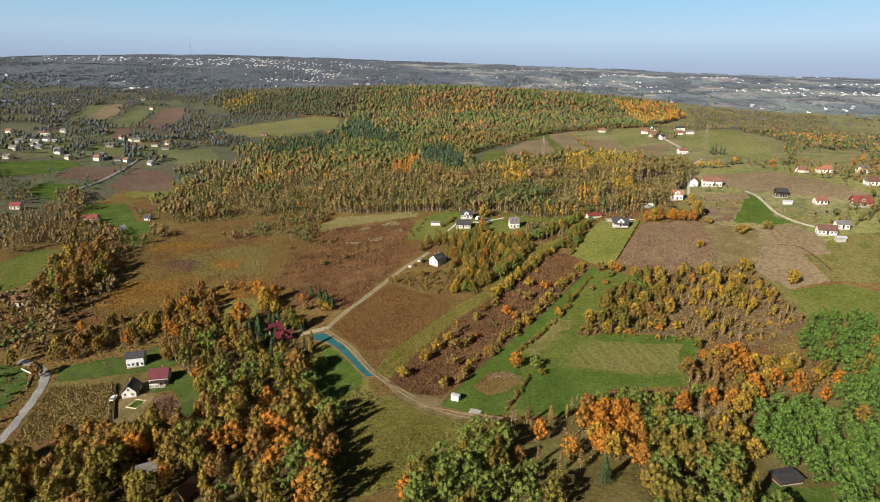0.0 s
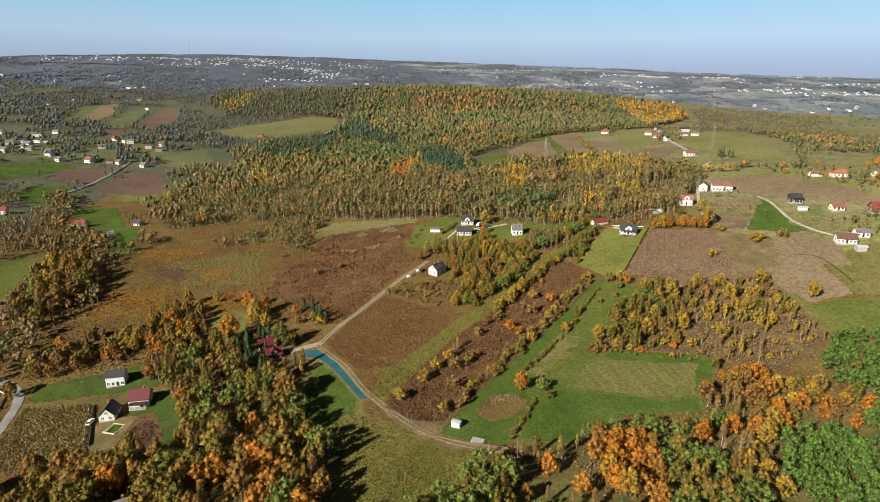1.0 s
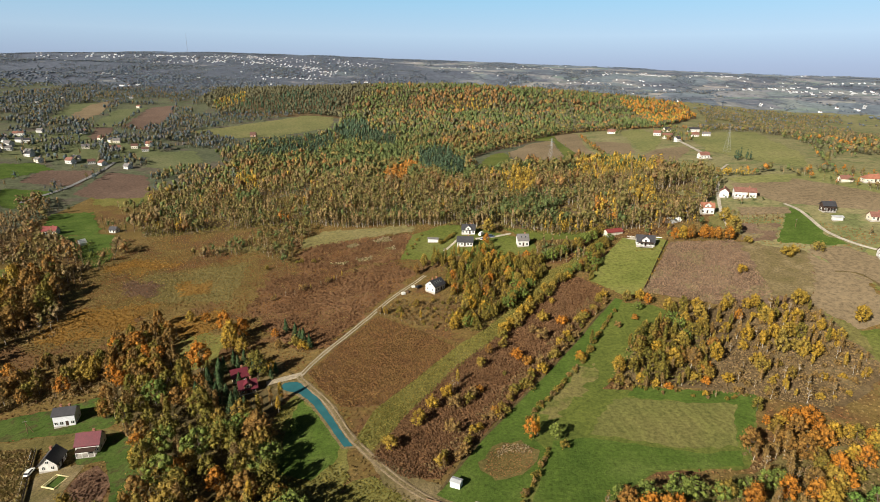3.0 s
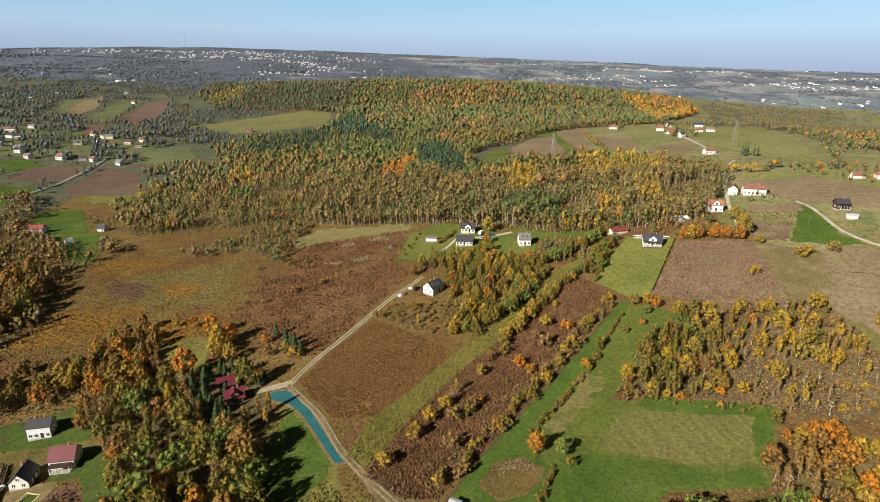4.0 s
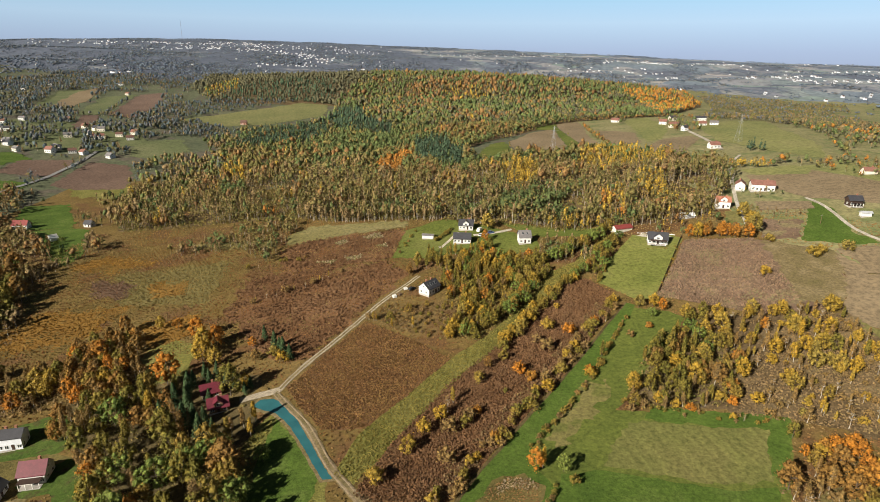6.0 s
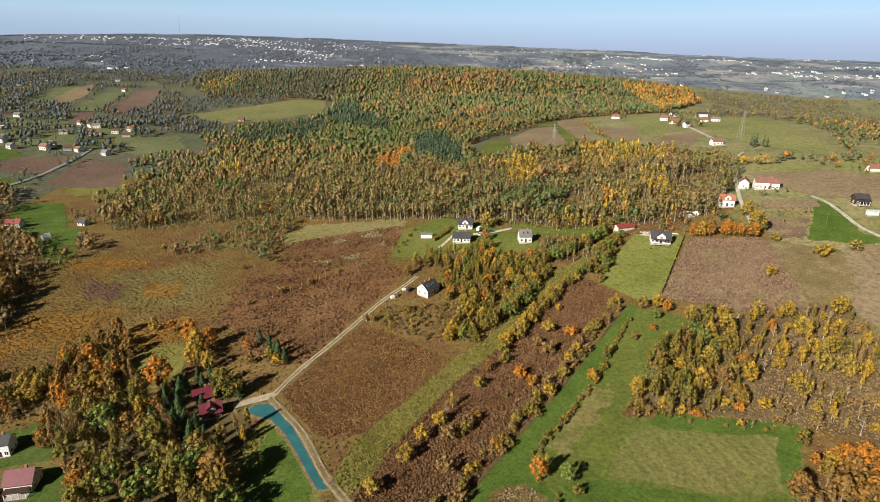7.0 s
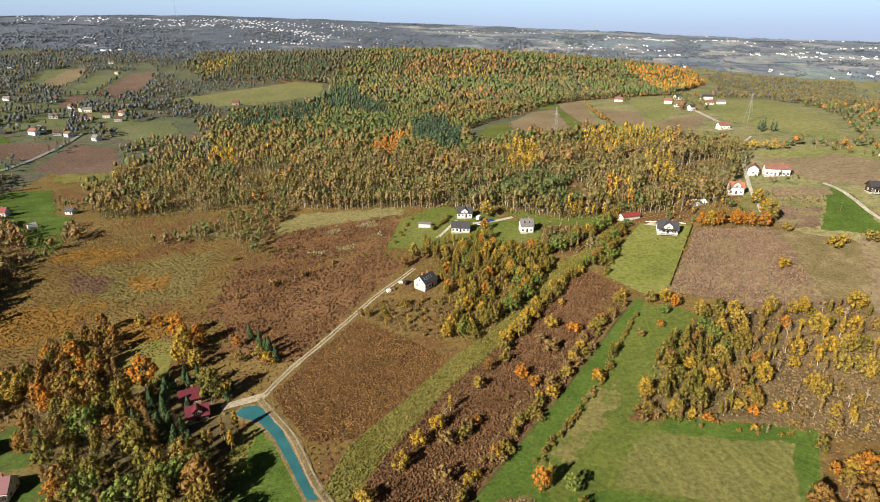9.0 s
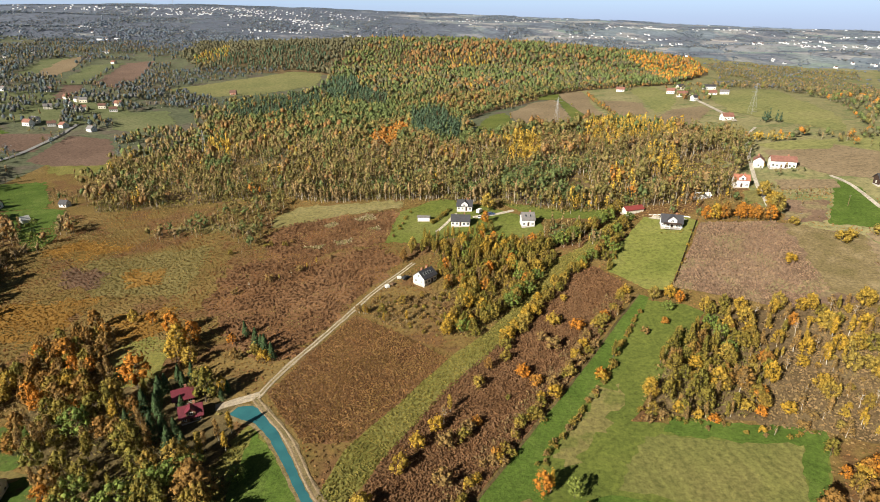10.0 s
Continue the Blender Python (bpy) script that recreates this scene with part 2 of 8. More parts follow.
def leaf_mat(name, stops, thin=0.16, per_tree=True, patch=0.09, spread_v=1.0, grain=0.0):
    """Foliage: a tone for each tree (or patch of a wood), and lighter and darker leaves in it."""
    m, n, l, p = node_mat(name, 0.75, 0.15)
    if per_tree:
        f = n.new("ShaderNodeObjectInfo").outputs["Random"]
    else:
        f = noise_fac(n, l, patch, 3.0, 0.7)
    k = len(stops)
    lo, hi = (0.0, 1.0) if per_tree else (0.3, 0.7)
    col = ramp(n, l, f, [(lo + (hi - lo) * i / (k - 1), c) for i, c in enumerate(stops)])
    isl = n.new("ShaderNodeNewGeometry").outputs["Random Per Island"]
    col = mix(n, l, col, ramp(n, l, isl, [(0.0, (1 - 0.3 * spread_v,) * 3), (0.55, (1.0, 1.0, 1.0)), (1.0, (1 + 0.28 * spread_v, 1 + 0.24 * spread_v, 1 + 0.1 * spread_v))]), 1.0, "MULTIPLY")
    if grain:
        g = noise_fac(n, l, grain, 3.0, 0.75)
        col = mix(n, l, col, ramp(n, l, g, [(0.34, (0.5, 0.52, 0.52)), (0.5, (0.98, 0.98, 0.98)), (0.68, (1.5, 1.45, 1.3))]), 1.0, "MULTIPLY")
        bump(n, l, p, g, 1.0, 0.9 if grain < 1 else 0.35)
    l.new(col, p.inputs["Base Color"])
    tr = n.new("ShaderNodeBsdfTranslucent")
    l.new(col, tr.inputs["Color"])
    mx = n.new("ShaderNodeMixShader")
    mx.inputs[0].default_value = thin
    l.new(p.outputs[0], mx.inputs[1])
    l.new(tr.outputs[0], mx.inputs[2])
    l.new(mx.outputs[0], n["Material Output"].inputs["Surface"])
    return m


PALETTE = {
    "olive": [(0.12, 0.118, 0.026), (0.165, 0.14, 0.03), (0.2, 0.145, 0.034), (0.14, 0.128, 0.028)],
    "tan": [(0.20, 0.16, 0.06), (0.245, 0.182, 0.068), (0.265, 0.185, 0.076), (0.19, 0.165, 0.055)],
    "green": [(0.08, 0.12, 0.028), (0.115, 0.148, 0.036), (0.10, 0.14, 0.034)],
    "yellow": [(0.22, 0.168, 0.034), (0.28, 0.19, 0.028), (0.19, 0.16, 0.045)],
    "orange": [(0.26, 0.118, 0.022), (0.33, 0.145, 0.022), (0.25, 0.135, 0.03)],
    "rust": [(0.175, 0.112, 0.034), (0.21, 0.118, 0.032), (0.17, 0.118, 0.042)],
    "russet": [(0.18, 0.13, 0.052), (0.21, 0.14, 0.052), (0.17, 0.124, 0.058)],
    # The next three tones have distance haze mixed into the leaf colour.
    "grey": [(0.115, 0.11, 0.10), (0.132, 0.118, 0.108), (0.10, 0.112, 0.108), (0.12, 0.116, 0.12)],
    "haze_teal": [(0.085, 0.105, 0.098), (0.10, 0.12, 0.115), (0.09, 0.108, 0.115)],
    "haze_blue": [(0.105, 0.122, 0.15), (0.13, 0.135, 0.155), (0.10, 0.125, 0.155), (0.12, 0.135, 0.17)],
    # Greyed leaf tone; on the far hill it stands in for haze.
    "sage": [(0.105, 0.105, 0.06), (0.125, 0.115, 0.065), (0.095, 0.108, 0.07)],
    "fresh": [(0.052, 0.1, 0.023), (0.067, 0.12, 0.027), (0.058, 0.108, 0.023)],
    "fir": [(0.032, 0.06, 0.026), (0.042, 0.074, 0.032), (0.036, 0.066, 0.03)],
    "conifer": [(0.052, 0.088, 0.05), (0.068, 0.108, 0.066), (0.058, 0.096, 0.052)],
}
# how much fuller the leaf colour of single near trees is than that of half-bare woodland
LUSHER = {"fresh": 1.65, "green": 1.45, "fir": 1.3, "orange": 1.3, "yellow": 1.3}
LEAF = {k: leaf_mat(k + " foliage", [tuple(x * LUSHER.get(k, 1.18) * w for x, w in zip(c, (1.05, 0.98, 0.92))) for c in v], 0.2, True, 0.09, 0.7, 0.9) for k, v in PALETTE.items()}


def muted(c, k=0.03):
    """A leaf colour mixed a little towards grey."""
    g = sum(c) / 3
    return tuple(x * (1 - k) + g * k for x in c)


# Blue is raised in these woodland tones to paint in haze.
WOOD_TONES = {
    "olive": [(0.138, 0.145, 0.048), (0.178, 0.16, 0.052), (0.205, 0.16, 0.06), (0.148, 0.15, 0.05)],
    "tan": [(0.225, 0.18, 0.085), (0.26, 0.188, 0.088), (0.27, 0.188, 0.092), (0.205, 0.17, 0.072)],
    "green": [(0.088, 0.13, 0.046), (0.122, 0.152, 0.054), (0.105, 0.142, 0.05)],
    "rust": [(0.21, 0.13, 0.054), (0.255, 0.14, 0.052), (0.195, 0.132, 0.064)],
    "yellow": [(0.36, 0.26, 0.05), (0.44, 0.29, 0.042), (0.31, 0.245, 0.06)],
    "orange": [(0.36, 0.165, 0.035), (0.42, 0.185, 0.034), (0.32, 0.175, 0.045)],
    "russet": [(0.205, 0.16, 0.08), (0.235, 0.165, 0.08), (0.19, 0.15, 0.086)],
    # Far-off tones, lightened and blued to carry the haze.
    "haze_blue": [(0.145, 0.185, 0.25), (0.17, 0.2, 0.255), (0.14, 0.187, 0.262), (0.165, 0.204, 0.28)],
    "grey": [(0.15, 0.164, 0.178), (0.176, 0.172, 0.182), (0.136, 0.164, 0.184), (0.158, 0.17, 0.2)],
    "haze_teal": [(0.105, 0.147, 0.16), (0.125, 0.166, 0.182), (0.112, 0.15, 0.182)],
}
# Hazed tones let more light through, to soften contrast as haze would.
WOOD = {k: leaf_mat(k + " woodland foliage", [muted(c) for c in WOOD_TONES.get(k, v)], 0.42 if k in ("haze_blue", "grey", "haze_teal") else 0.2, False, 0.12, 0.85, 0.16 if k == "haze_blue" else 0.8) for k, v in PALETTE.items()}


# ---- building helpers ----
def link_mesh(name, verts, faces, mats, parent=None, label="", index=None, smooth=False):
    me = bpy.data.meshes.new(name)
    if isinstance(verts, np.ndarray):
        k = faces.shape[1]
        me.vertices.add(len(verts))
        me.vertices.foreach_set("co", verts.astype(np.float32).ravel())
        me.loops.add(faces.size)
        me.loops.foreach_set("vertex_index", faces.astype(np.int32).ravel())
        me.polygons.add(len(faces))
        me.polygons.foreach_set("loop_start", np.arange(0, faces.size, k, dtype=np.int32))
        me.update(calc_edges=True)
    else:
        me.from_pydata([tuple(v) for v in verts], [], faces)
        me.update()
    for m in (mats if isinstance(mats, (list, tuple)) else [mats]):
        me.materials.append(m)
    if index is not None:
        me.polygons.foreach_set("material_index", np.asarray(index, dtype=np.int32))
    if smooth:
        me.polygons.foreach_set("use_smooth", np.ones(len(me.polygons), dtype=bool))
    ob = new(name, me)
    if parent:
        ob.parent = parent
    if label:
        ob["label"] = label
    return ob


def part(name, bm, material, parent, label=""):
    me = bpy.data.meshes.new(name)
    bm.to_mesh(me)
    bm.free()
    me.materials.append(material)
    ob = new(name, me)
    ob.parent = parent
    if label:
        ob["label"] = label
    return ob


def add_box(bm, x0, y0, z0, x1, y1, z1, bevel=0.0):
    vs = [bm.verts.new(c) for c in ((x0, y0, z0), (x1, y0, z0), (x1, y1, z0), (x0, y1, z0), (x0, y0, z1), (x1, y0, z1), (x1, y1, z1), (x0, y1, z1))]
    for f in ((3, 2, 1, 0), (4, 5, 6, 7), (0, 1, 5, 4), (1, 2, 6, 5), (2, 3, 7, 6), (3, 0, 4, 7)):
        bm.faces.new([vs[i] for i in f])
    if bevel:
        bmesh.ops.bevel(bm, geom=[e for e in bm.edges if e.verts[0] in vs], offset=bevel, segments=1, affect="EDGES")
    return bm


def box(x0, y0, z0, x1, y1, z1, bevel=0.0):
    return add_box(bmesh.new(), x0, y0, z0, x1, y1, z1, bevel)


def add_bar(bm, a, b, r, r2=None, sides=4):
    """A tapered bar from a to b."""
    a, b = Vector(a), Vector(b)
    q = (b - a).to_track_quat("Z", "Y")
    r2 = r if r2 is None else r2
    rings = []
    for c, rr in ((a, r), (b, r2)):
        rings.append([bm.verts.new(c + q @ Vector((rr * math.cos(2 * math.pi * (i + 0.5) / sides), rr * math.sin(2 * math.pi * (i + 0.5) / sides), 0))) for i in range(sides)])
    for i in range(sides):
        j = (i + 1) % sides
        bm.faces.new((rings[0][i], rings[0][j], rings[1][j], rings[1][i]))
    bm.faces.new(rings[1])
    bm.faces.new(rings[0][::-1])
    return bm


def empty(name, x, y, turn=0.0, sink=0.0):
    ob = new(name)
    ob.matrix_basis = pose(x, y, float(ground_z(x, y)) - sink, 0, 0, turn)
    return ob


def inside(poly, x, y):
    """Which of the points x, y (arrays) lie in the polygon."""
    r = np.zeros(x.shape, bool)
    for (x0, y0), (x1, y1) in zip(poly, poly[1:] + poly[:1]):
        if y0 != y1:
            c = (y0 > y) != (y1 > y)
            r ^= c & (x < (x1 - x0) * (y - y0) / (y1 - y0) + x0)
    return r


# ---- ground: one sheet to the horizon ----
def spread(lo, hi, near_lo, near_hi, step, grow):
    """Steps that are even in the near stretch and widen beyond it."""
    mid = list(np.arange(near_lo, near_hi + step, step))
    s, c, up = step, mid[-1], []
    while c < hi:
        s *= grow
        c += s
        up.append(min(c, hi))
    s, c, down = step, mid[0], []
    while c > lo:
        s *= grow
        c -= s
        down.append(max(c, lo))
    return np.array(down[::-1] + mid + up)


def make_ground():
    xs = spread(-4650, 4650, -320, 340, 5.0, 1.08)
    ys = spread(-900, 4690, 110, 520, 5.0, 1.035)
    X, Y = np.meshgrid(xs, ys)
    r = np.hypot(X, Y - 50)
    k = np.minimum(1.0, 4690 / np.maximum(r, 1))
    X, Y = X * k, 50 + (Y - 50) * k
    Z = ground_z(X, Y)
    nx, ny = len(xs), len(ys)
    v = np.stack([X, Y, Z], -1).reshape(-1, 3)
    i = (np.arange(ny - 1)[:, None] * nx + np.arange(nx - 1)[None, :]).ravel()
    f = np.stack([i, i + 1, i + nx + 1, i + nx], -1)
    c = v[f].mean(1)
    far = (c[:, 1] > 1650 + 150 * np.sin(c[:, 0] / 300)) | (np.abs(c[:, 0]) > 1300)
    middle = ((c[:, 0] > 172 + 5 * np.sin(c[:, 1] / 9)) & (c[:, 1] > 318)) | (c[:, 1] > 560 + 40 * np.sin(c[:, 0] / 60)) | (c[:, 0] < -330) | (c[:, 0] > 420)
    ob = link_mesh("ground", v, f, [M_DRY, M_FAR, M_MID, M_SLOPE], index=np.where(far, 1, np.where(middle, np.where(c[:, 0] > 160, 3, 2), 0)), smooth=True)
    tagged(ob, "rolling autumn land of dry grass, weeds and distant strip fields", "ground", kind="structure")


make_ground()


def sky_ring():
    """The hazy air above the horizon, all round."""
    m, n, l, p = node_mat("hazy air")
    em = n.new("ShaderNodeEmission")
    sep = n.new("ShaderNodeSeparateXYZ")
    l.new(n.new("ShaderNodeNewGeometry").outputs["Position"], sep.inputs[0])
    mr = n.new("ShaderNodeMapRange")
    mr.inputs["From Min"].default_value, mr.inputs["From Max"].default_value = 100, 900
    l.new(sep.outputs["Z"], mr.inputs["Value"])
    l.new(ramp(n, l, mr.outputs[0], [(0.0, (0.40, 0.48, 0.65)), (0.16, (0.45, 0.56, 0.76)), (0.42, (0.55, 0.75, 0.95)), (0.75, (0.40, 0.72, 0.98))]), em.inputs["Color"])
    side = n.new("ShaderNodeMapRange")
    side.inputs["From Min"].default_value, side.inputs["From Max"].default_value = -3600, 3600
    side.inputs["To Min"].default_value, side.inputs["To Max"].default_value = 0.405, 0.515
    l.new(sep.outputs["X"], side.inputs["Value"])
    l.new(side.outputs[0], em.inputs["Strength"])
    l.new(em.outputs[0], n["Material Output"].inputs["Surface"])
    k = 96
    v, f = [], []
    for i in range(k):
        a = 2 * math.pi * i / k
        for z in (-60, 200, 450, 700, 960):
            v.append((4720 * math.cos(a), 50 + 4720 * math.sin(a), z))
    for i in range(k):
        for q in range(4):
            a, b = i * 5 + q, ((i + 1) % k) * 5 + q
            f.append((a, a + 1, b + 1, b))
    tagged(link_mesh("backdrop", v, f, m, smooth=True), "pale blue haze over the horizon", "sky", kind="structure")


sky_ring()


# ---- fields and tracks ----
COVER, LINES, NO_TREES = [], [], []


def drape(name, label, poly, mat, lift=0.15, rough_edge=1.2, category="field", step=None, seed=0, trees=False):
    """A field laid on the land inside a polygon, with an uneven edge."""
    from mathutils.geometry import delaunay_2d_cdt
    rnd = random.Random(seed + len(poly) * 7 + int(abs(poly[0][0])))
    if "forest" not in name:
        COVER.append(list(poly))
        if not trees:
            NO_TREES.append(list(poly))
    pts = [Vector(p) for p in poly]
    size = max(max(p.x for p in pts) - min(p.x for p in pts), max(p.y for p in pts) - min(p.y for p in pts))
    step = step or max(3.0, size / 22)
    edge = []
    for a, b in zip(pts, pts[1:] + pts[:1]):
        k = max(1, int((b - a).length / step * 1.4))
        for i in range(k):
            q = a.lerp(b, i / k)
            w = rough_edge if i else rough_edge * 0.4
            edge.append(Vector((q.x + rnd.uniform(-w, w), q.y + rnd.uniform(-w, w))))
    ring = [(p.x, p.y) for p in edge]
    xs = np.arange(min(p[0] for p in ring), max(p[0] for p in ring), step)
    ys = np.arange(min(p[1] for p in ring), max(p[1] for p in ring), step)
    X, Y = [a.ravel() for a in np.meshgrid(xs, ys)]
    ok = inside(ring, X, Y)
    co = edge + [Vector((x, y)) for x, y in zip(X[ok], Y[ok])]
    n = len(edge)
    vs, _, fs, *_ = delaunay_2d_cdt(co, [(i, (i + 1) % n) for i in range(n)], [], 1, 0.05)
    dist = math.hypot(pts[0].x, pts[0].y)
    up = lift * 0.35 + max(0.0, dist - 380) * 0.0003
    me_v = [(v.x, v.y, float(ground_z(v.x, v.y)) + up) for v in vs]
    ob = link_mesh(name, me_v, [tuple(f) for f in fs], mat, smooth=True)
    return tagged(ob, label, category, kind="structure")


def ribbon(name, label, line, width, mat, lift=0.3, category="road", wobble=0.3):
    """A road or track along a line of places."""
    rnd = random.Random(len(line))
    LINES.append((line, width))
    pts = []
    for a, b, in zip(line, line[1:]):
        a, b = Vector(a), Vector(b)
        k = max(2, int((b - a).length / 3))
        pts += [a.lerp(b, i / k) for i in range(k)]
    pts.append(Vector(line[-1]))
    for _ in range(6):
        pts = [pts[0]] + [(p + q * 2 + r) / 4 for p, q, r in zip(pts, pts[1:], pts[2:])] + [pts[-1]]
    v, f = [], []
    for i, p in enumerate(pts):
        d = (pts[min(i + 1, len(pts) - 1)] - pts[max(i - 1, 0)]).normalized()
        s = Vector((-d.y, d.x))
        for k in (-1, -0.33, 0.33, 1):
            q = p + s * (k * width / 2 + rnd.uniform(-wobble, wobble) * (abs(k) == 1))
            v.append((q.x, q.y, float(ground_z(q.x, q.y)) + lift * 0.45 + max(0.0, math.hypot(q.x, q.y) - 380) * 0.0009 + (0.04 if abs(k) < 1 else -0.04)))
    for i in range(len(pts) - 1):
        for k in range(3):
            a = i * 4 + k
            f.append((a, a + 1, a + 5, a + 4))
    return tagged(link_mesh(name, v, f, mat, smooth=True), label, category, kind="structure")


M_ROUGH = soil("rough tan grass with leaf litter", (0.07, 0.06, 0.02), (0.115, 0.095, 0.034), (0.15, 0.12, 0.05), 0.06, 0.8, relief=0.9)


BRUSH_1 = [(-55, 265), (-30, 310), (-22, 304), (-8, 293), (9, 277), (-10, 252), (-22, 238), (-36, 239), (-47, 253)]
BRUSH_2 = [(-21, 208), (-10, 232), (7, 260), (33, 289), (47, 309), (62, 329), (76, 334), (84, 318), (84, 309), (71, 291), (49, 260), (21, 223), (2, 196), (-9, 197)]
BROWN_R = [(103, 312), (136, 365), (167, 357), (195, 335), (185, 309), (171, 289), (138, 291)]
BROWN_L = [(-89, 395), (-72, 405), (-18, 413), (-23, 373), (-36, 370), (-58, 364), (-82, 359)]
BRUSH_L = [(-84, 302), (-100, 325), (-92, 352), (-60, 362), (-25, 371), (-13, 353), (-30, 324), (-50, 285), (-60, 282)]
WEEDS = [(-171, 199), (-177, 226), (-149, 227), (-130, 192), (-165, 188)]
STRIP = [(-28, 217), (-23, 235), (-10, 252), (9, 277), (25, 292), (50, 326), (59, 342), (75, 352), (74, 344), (57, 323), (34, 289), (8, 259), (-9, 233), (-21, 212)]
GLADE = [(-36, 150), (-34, 172), (-27, 196), (-19, 199), (-4, 186), (15, 174), (17, 168), (8, 157), (-12, 141), (-30, 138)]
BRIGHT = [(1, 189), (14, 212), (24, 225), (34, 239), (46, 254), (59, 271), (73, 290), (88, 309), (91, 306), (86, 297), (79, 289), (67, 271), (59, 259), (50, 247), (39, 233), (33, 223), (32, 216), (38, 206), (34, 199), (23, 180), (13, 182)]
MEADOW_A = [(20, 181), (28, 218), (44, 250), (66, 282), (87, 305), (103, 299), (108, 293), (99, 279), (87, 268), (74, 252), (64, 240), (116, 231), (112, 220), (98, 197), (69, 196), (45, 179)]
WOOD_FLOOR_1 = [(-141, 261), (-110, 280), (-68, 274), (-55, 224), (-36, 199), (-28, 174), (-23, 130), (-150, 130), (-168, 182), (-122, 188), (-91, 192), (-117, 233)]
WOOD_FLOOR_2 = [(-14, 120), (-8, 147), (2, 158), (24, 170), (45, 178), (98, 195), (127, 211), (145, 203), (200, 220), (170, 120)]

drape("forest_floor", "brown leaf litter under the forest", [(-221, 452), (-250, 520), (-272, 570), (-234, 628), (-262, 850), (-200, 900), (-170, 960), (-176, 1090), (-420, 1140), (-620, 1650), (500, 1700), (640, 1600), (520, 1220), (340, 930), (190, 872), (70, 735), (28, 660), (26, 548), (125, 560), (190, 545), (222, 520), (214, 470), (165, 395), (105, 390), (34, 416), (-10, 428), (-63, 432), (-90, 446), (-158, 448)], M_THICKET, 0.06, 3, step=40)
drape("thicket_floor", "brown weeds under yellow trees", [(72, 244), (88, 277), (112, 292), (141, 290), (172, 286), (172, 240), (140, 222), (116, 233)], M_THICKET, 0.12, 1.5, trees=True)
drape("grove_floor", "dark leaf litter under a mixed wood", WOOD_FLOOR_1, M_FLOOR, 0.08, 2, trees=True)
drape("grove_floor", "leaf litter and rough grass under a mixed wood", WOOD_FLOOR_2, M_ROUGH, 0.08, 2, trees=True)
drape("weed_field", "field of dead brown weeds beside the dirt track", BRUSH_1, M_BRUSH, 0.15, 0.7)
drape("weed_field", "long strip of red-brown dead weeds with bushes", BRUSH_2, M_BRUSH, 0.17, 0.8)
drape("weed_field", "wide fallow field of grey-brown weeds", BROWN_R, M_HEATH, 0.15, 0.8)
drape("weed_field", "fallow field of purple-brown weeds with pale spots", BROWN_L, M_BRUSH, 0.15, 3.0)
drape("pasture", "green pasture round scattered houses", [(196, 300), (262, 300), (330, 360), (345, 440), (300, 490), (262, 478), (290, 380), (262, 352), (222, 330)], M_HILLGREEN, 0.08, 2, trees=True)
drape("weed_field", "plot of tall dry yellowish weeds beside the road", WEEDS, M_WEEDS, 0.15, 0.6)
drape("grass_strip", "narrow strip of rank yellow-green grass", STRIP, M_STRIP, 0.25, 0.5)
drape("glade", "glade of rank olive grass among trees", GLADE, M_STRIP, 0.15, 1.0)
drape("meadow", "long lush green meadow strip", BRIGHT, M_LUSH, 0.25, 0.3)
drape("meadow", "mown green meadow beside the groves", MEADOW_A, M_MEADOW, 0.15, 0.6)
drape("meadow", "dry mown rectangle within the meadow", [(53, 215), (66, 234), (109, 229), (99, 207), (85, 206)], M_STUBBLE, 0.35, 1.0)
drape("meadow", "lush lower end of the meadow", [(29, 184), (40, 212), (53, 213), (85, 204), (99, 205), (97, 198), (69, 197), (45, 180)], M_LUSH, 0.33, 0.5)
drape("soil_patch", "rough patch of dug soil and dry weeds in a meadow", [(15, 199), (17, 206), (23, 212), (30, 213), (34, 208), (32, 201), (26, 196), (19, 194)], M_ROUGH, 0.4, 1.6)
drape("soil_patch", "bare brown patch worn in the meadow", [(57, 254), (65, 257), (66, 252), (53, 236), (41, 223), (37, 227), (47, 241)], M_TAN, 0.3, 2.5)
drape("meadow", "lush green margin between a thicket and a mown field", [(76, 241), (93, 237), (119, 233), (105, 208), (100, 209), (109, 228), (96, 229), (72, 235)], M_LUSH, 0.36, 1.0)
drape("lawn", "mown lawn sloping down from a house", [(80, 330), (94, 354), (112, 378), (132, 372), (135, 366), (103, 314), (99, 310), (92, 312)], M_LAWN, 0.2, 0.3)
drape("meadow", "pale dry grass strip along the forest edge", [(-91, 413), (-77, 427), (-17, 425), (-18, 414), (-54, 409), (-88, 398)], M_PALE, 0.2, 2.5)
drape("garden", "green grass round a group of houses", [(-17, 409), (8, 426), (29, 412), (48, 396), (60, 386), (60, 372), (48, 368), (11, 373), (-4, 370), (-23, 373)], M_MEADOW, 0.2, 1.0)
drape("lawn", "green lawn behind a house at the wood's edge", [(-184, 241), (-153, 251), (-137, 258), (-122, 243), (-126, 237), (-176, 230)], M_GARDEN, 0.3, 0.6)
drape("lawn", "green garden round a red-roofed house", [(-131, 222), (-121, 234), (-112, 230), (-108, 222), (-118, 218), (-126, 217)], M_GARDEN, 0.31, 0.8)
drape("yard", "bare earth yard between houses", [(-180, 229), (-150, 233), (-127, 237), (-112, 231), (-118, 222), (-145, 226), (-178, 226)], M_ROUGH, 0.28, 0.6)
drape("soil_patch", "freshly dug lumpy garden soil", [(-121, 199), (-122, 212), (-118, 216), (-108, 208), (-106, 193), (-118, 192)], M_DUG, 0.3, 0.6)
drape("yard", "trodden earth beside a gabled house", [(-136, 200), (-138, 216), (-123, 217), (-122, 196), (-130, 196)], M_VERGE, 0.3, 0.6)
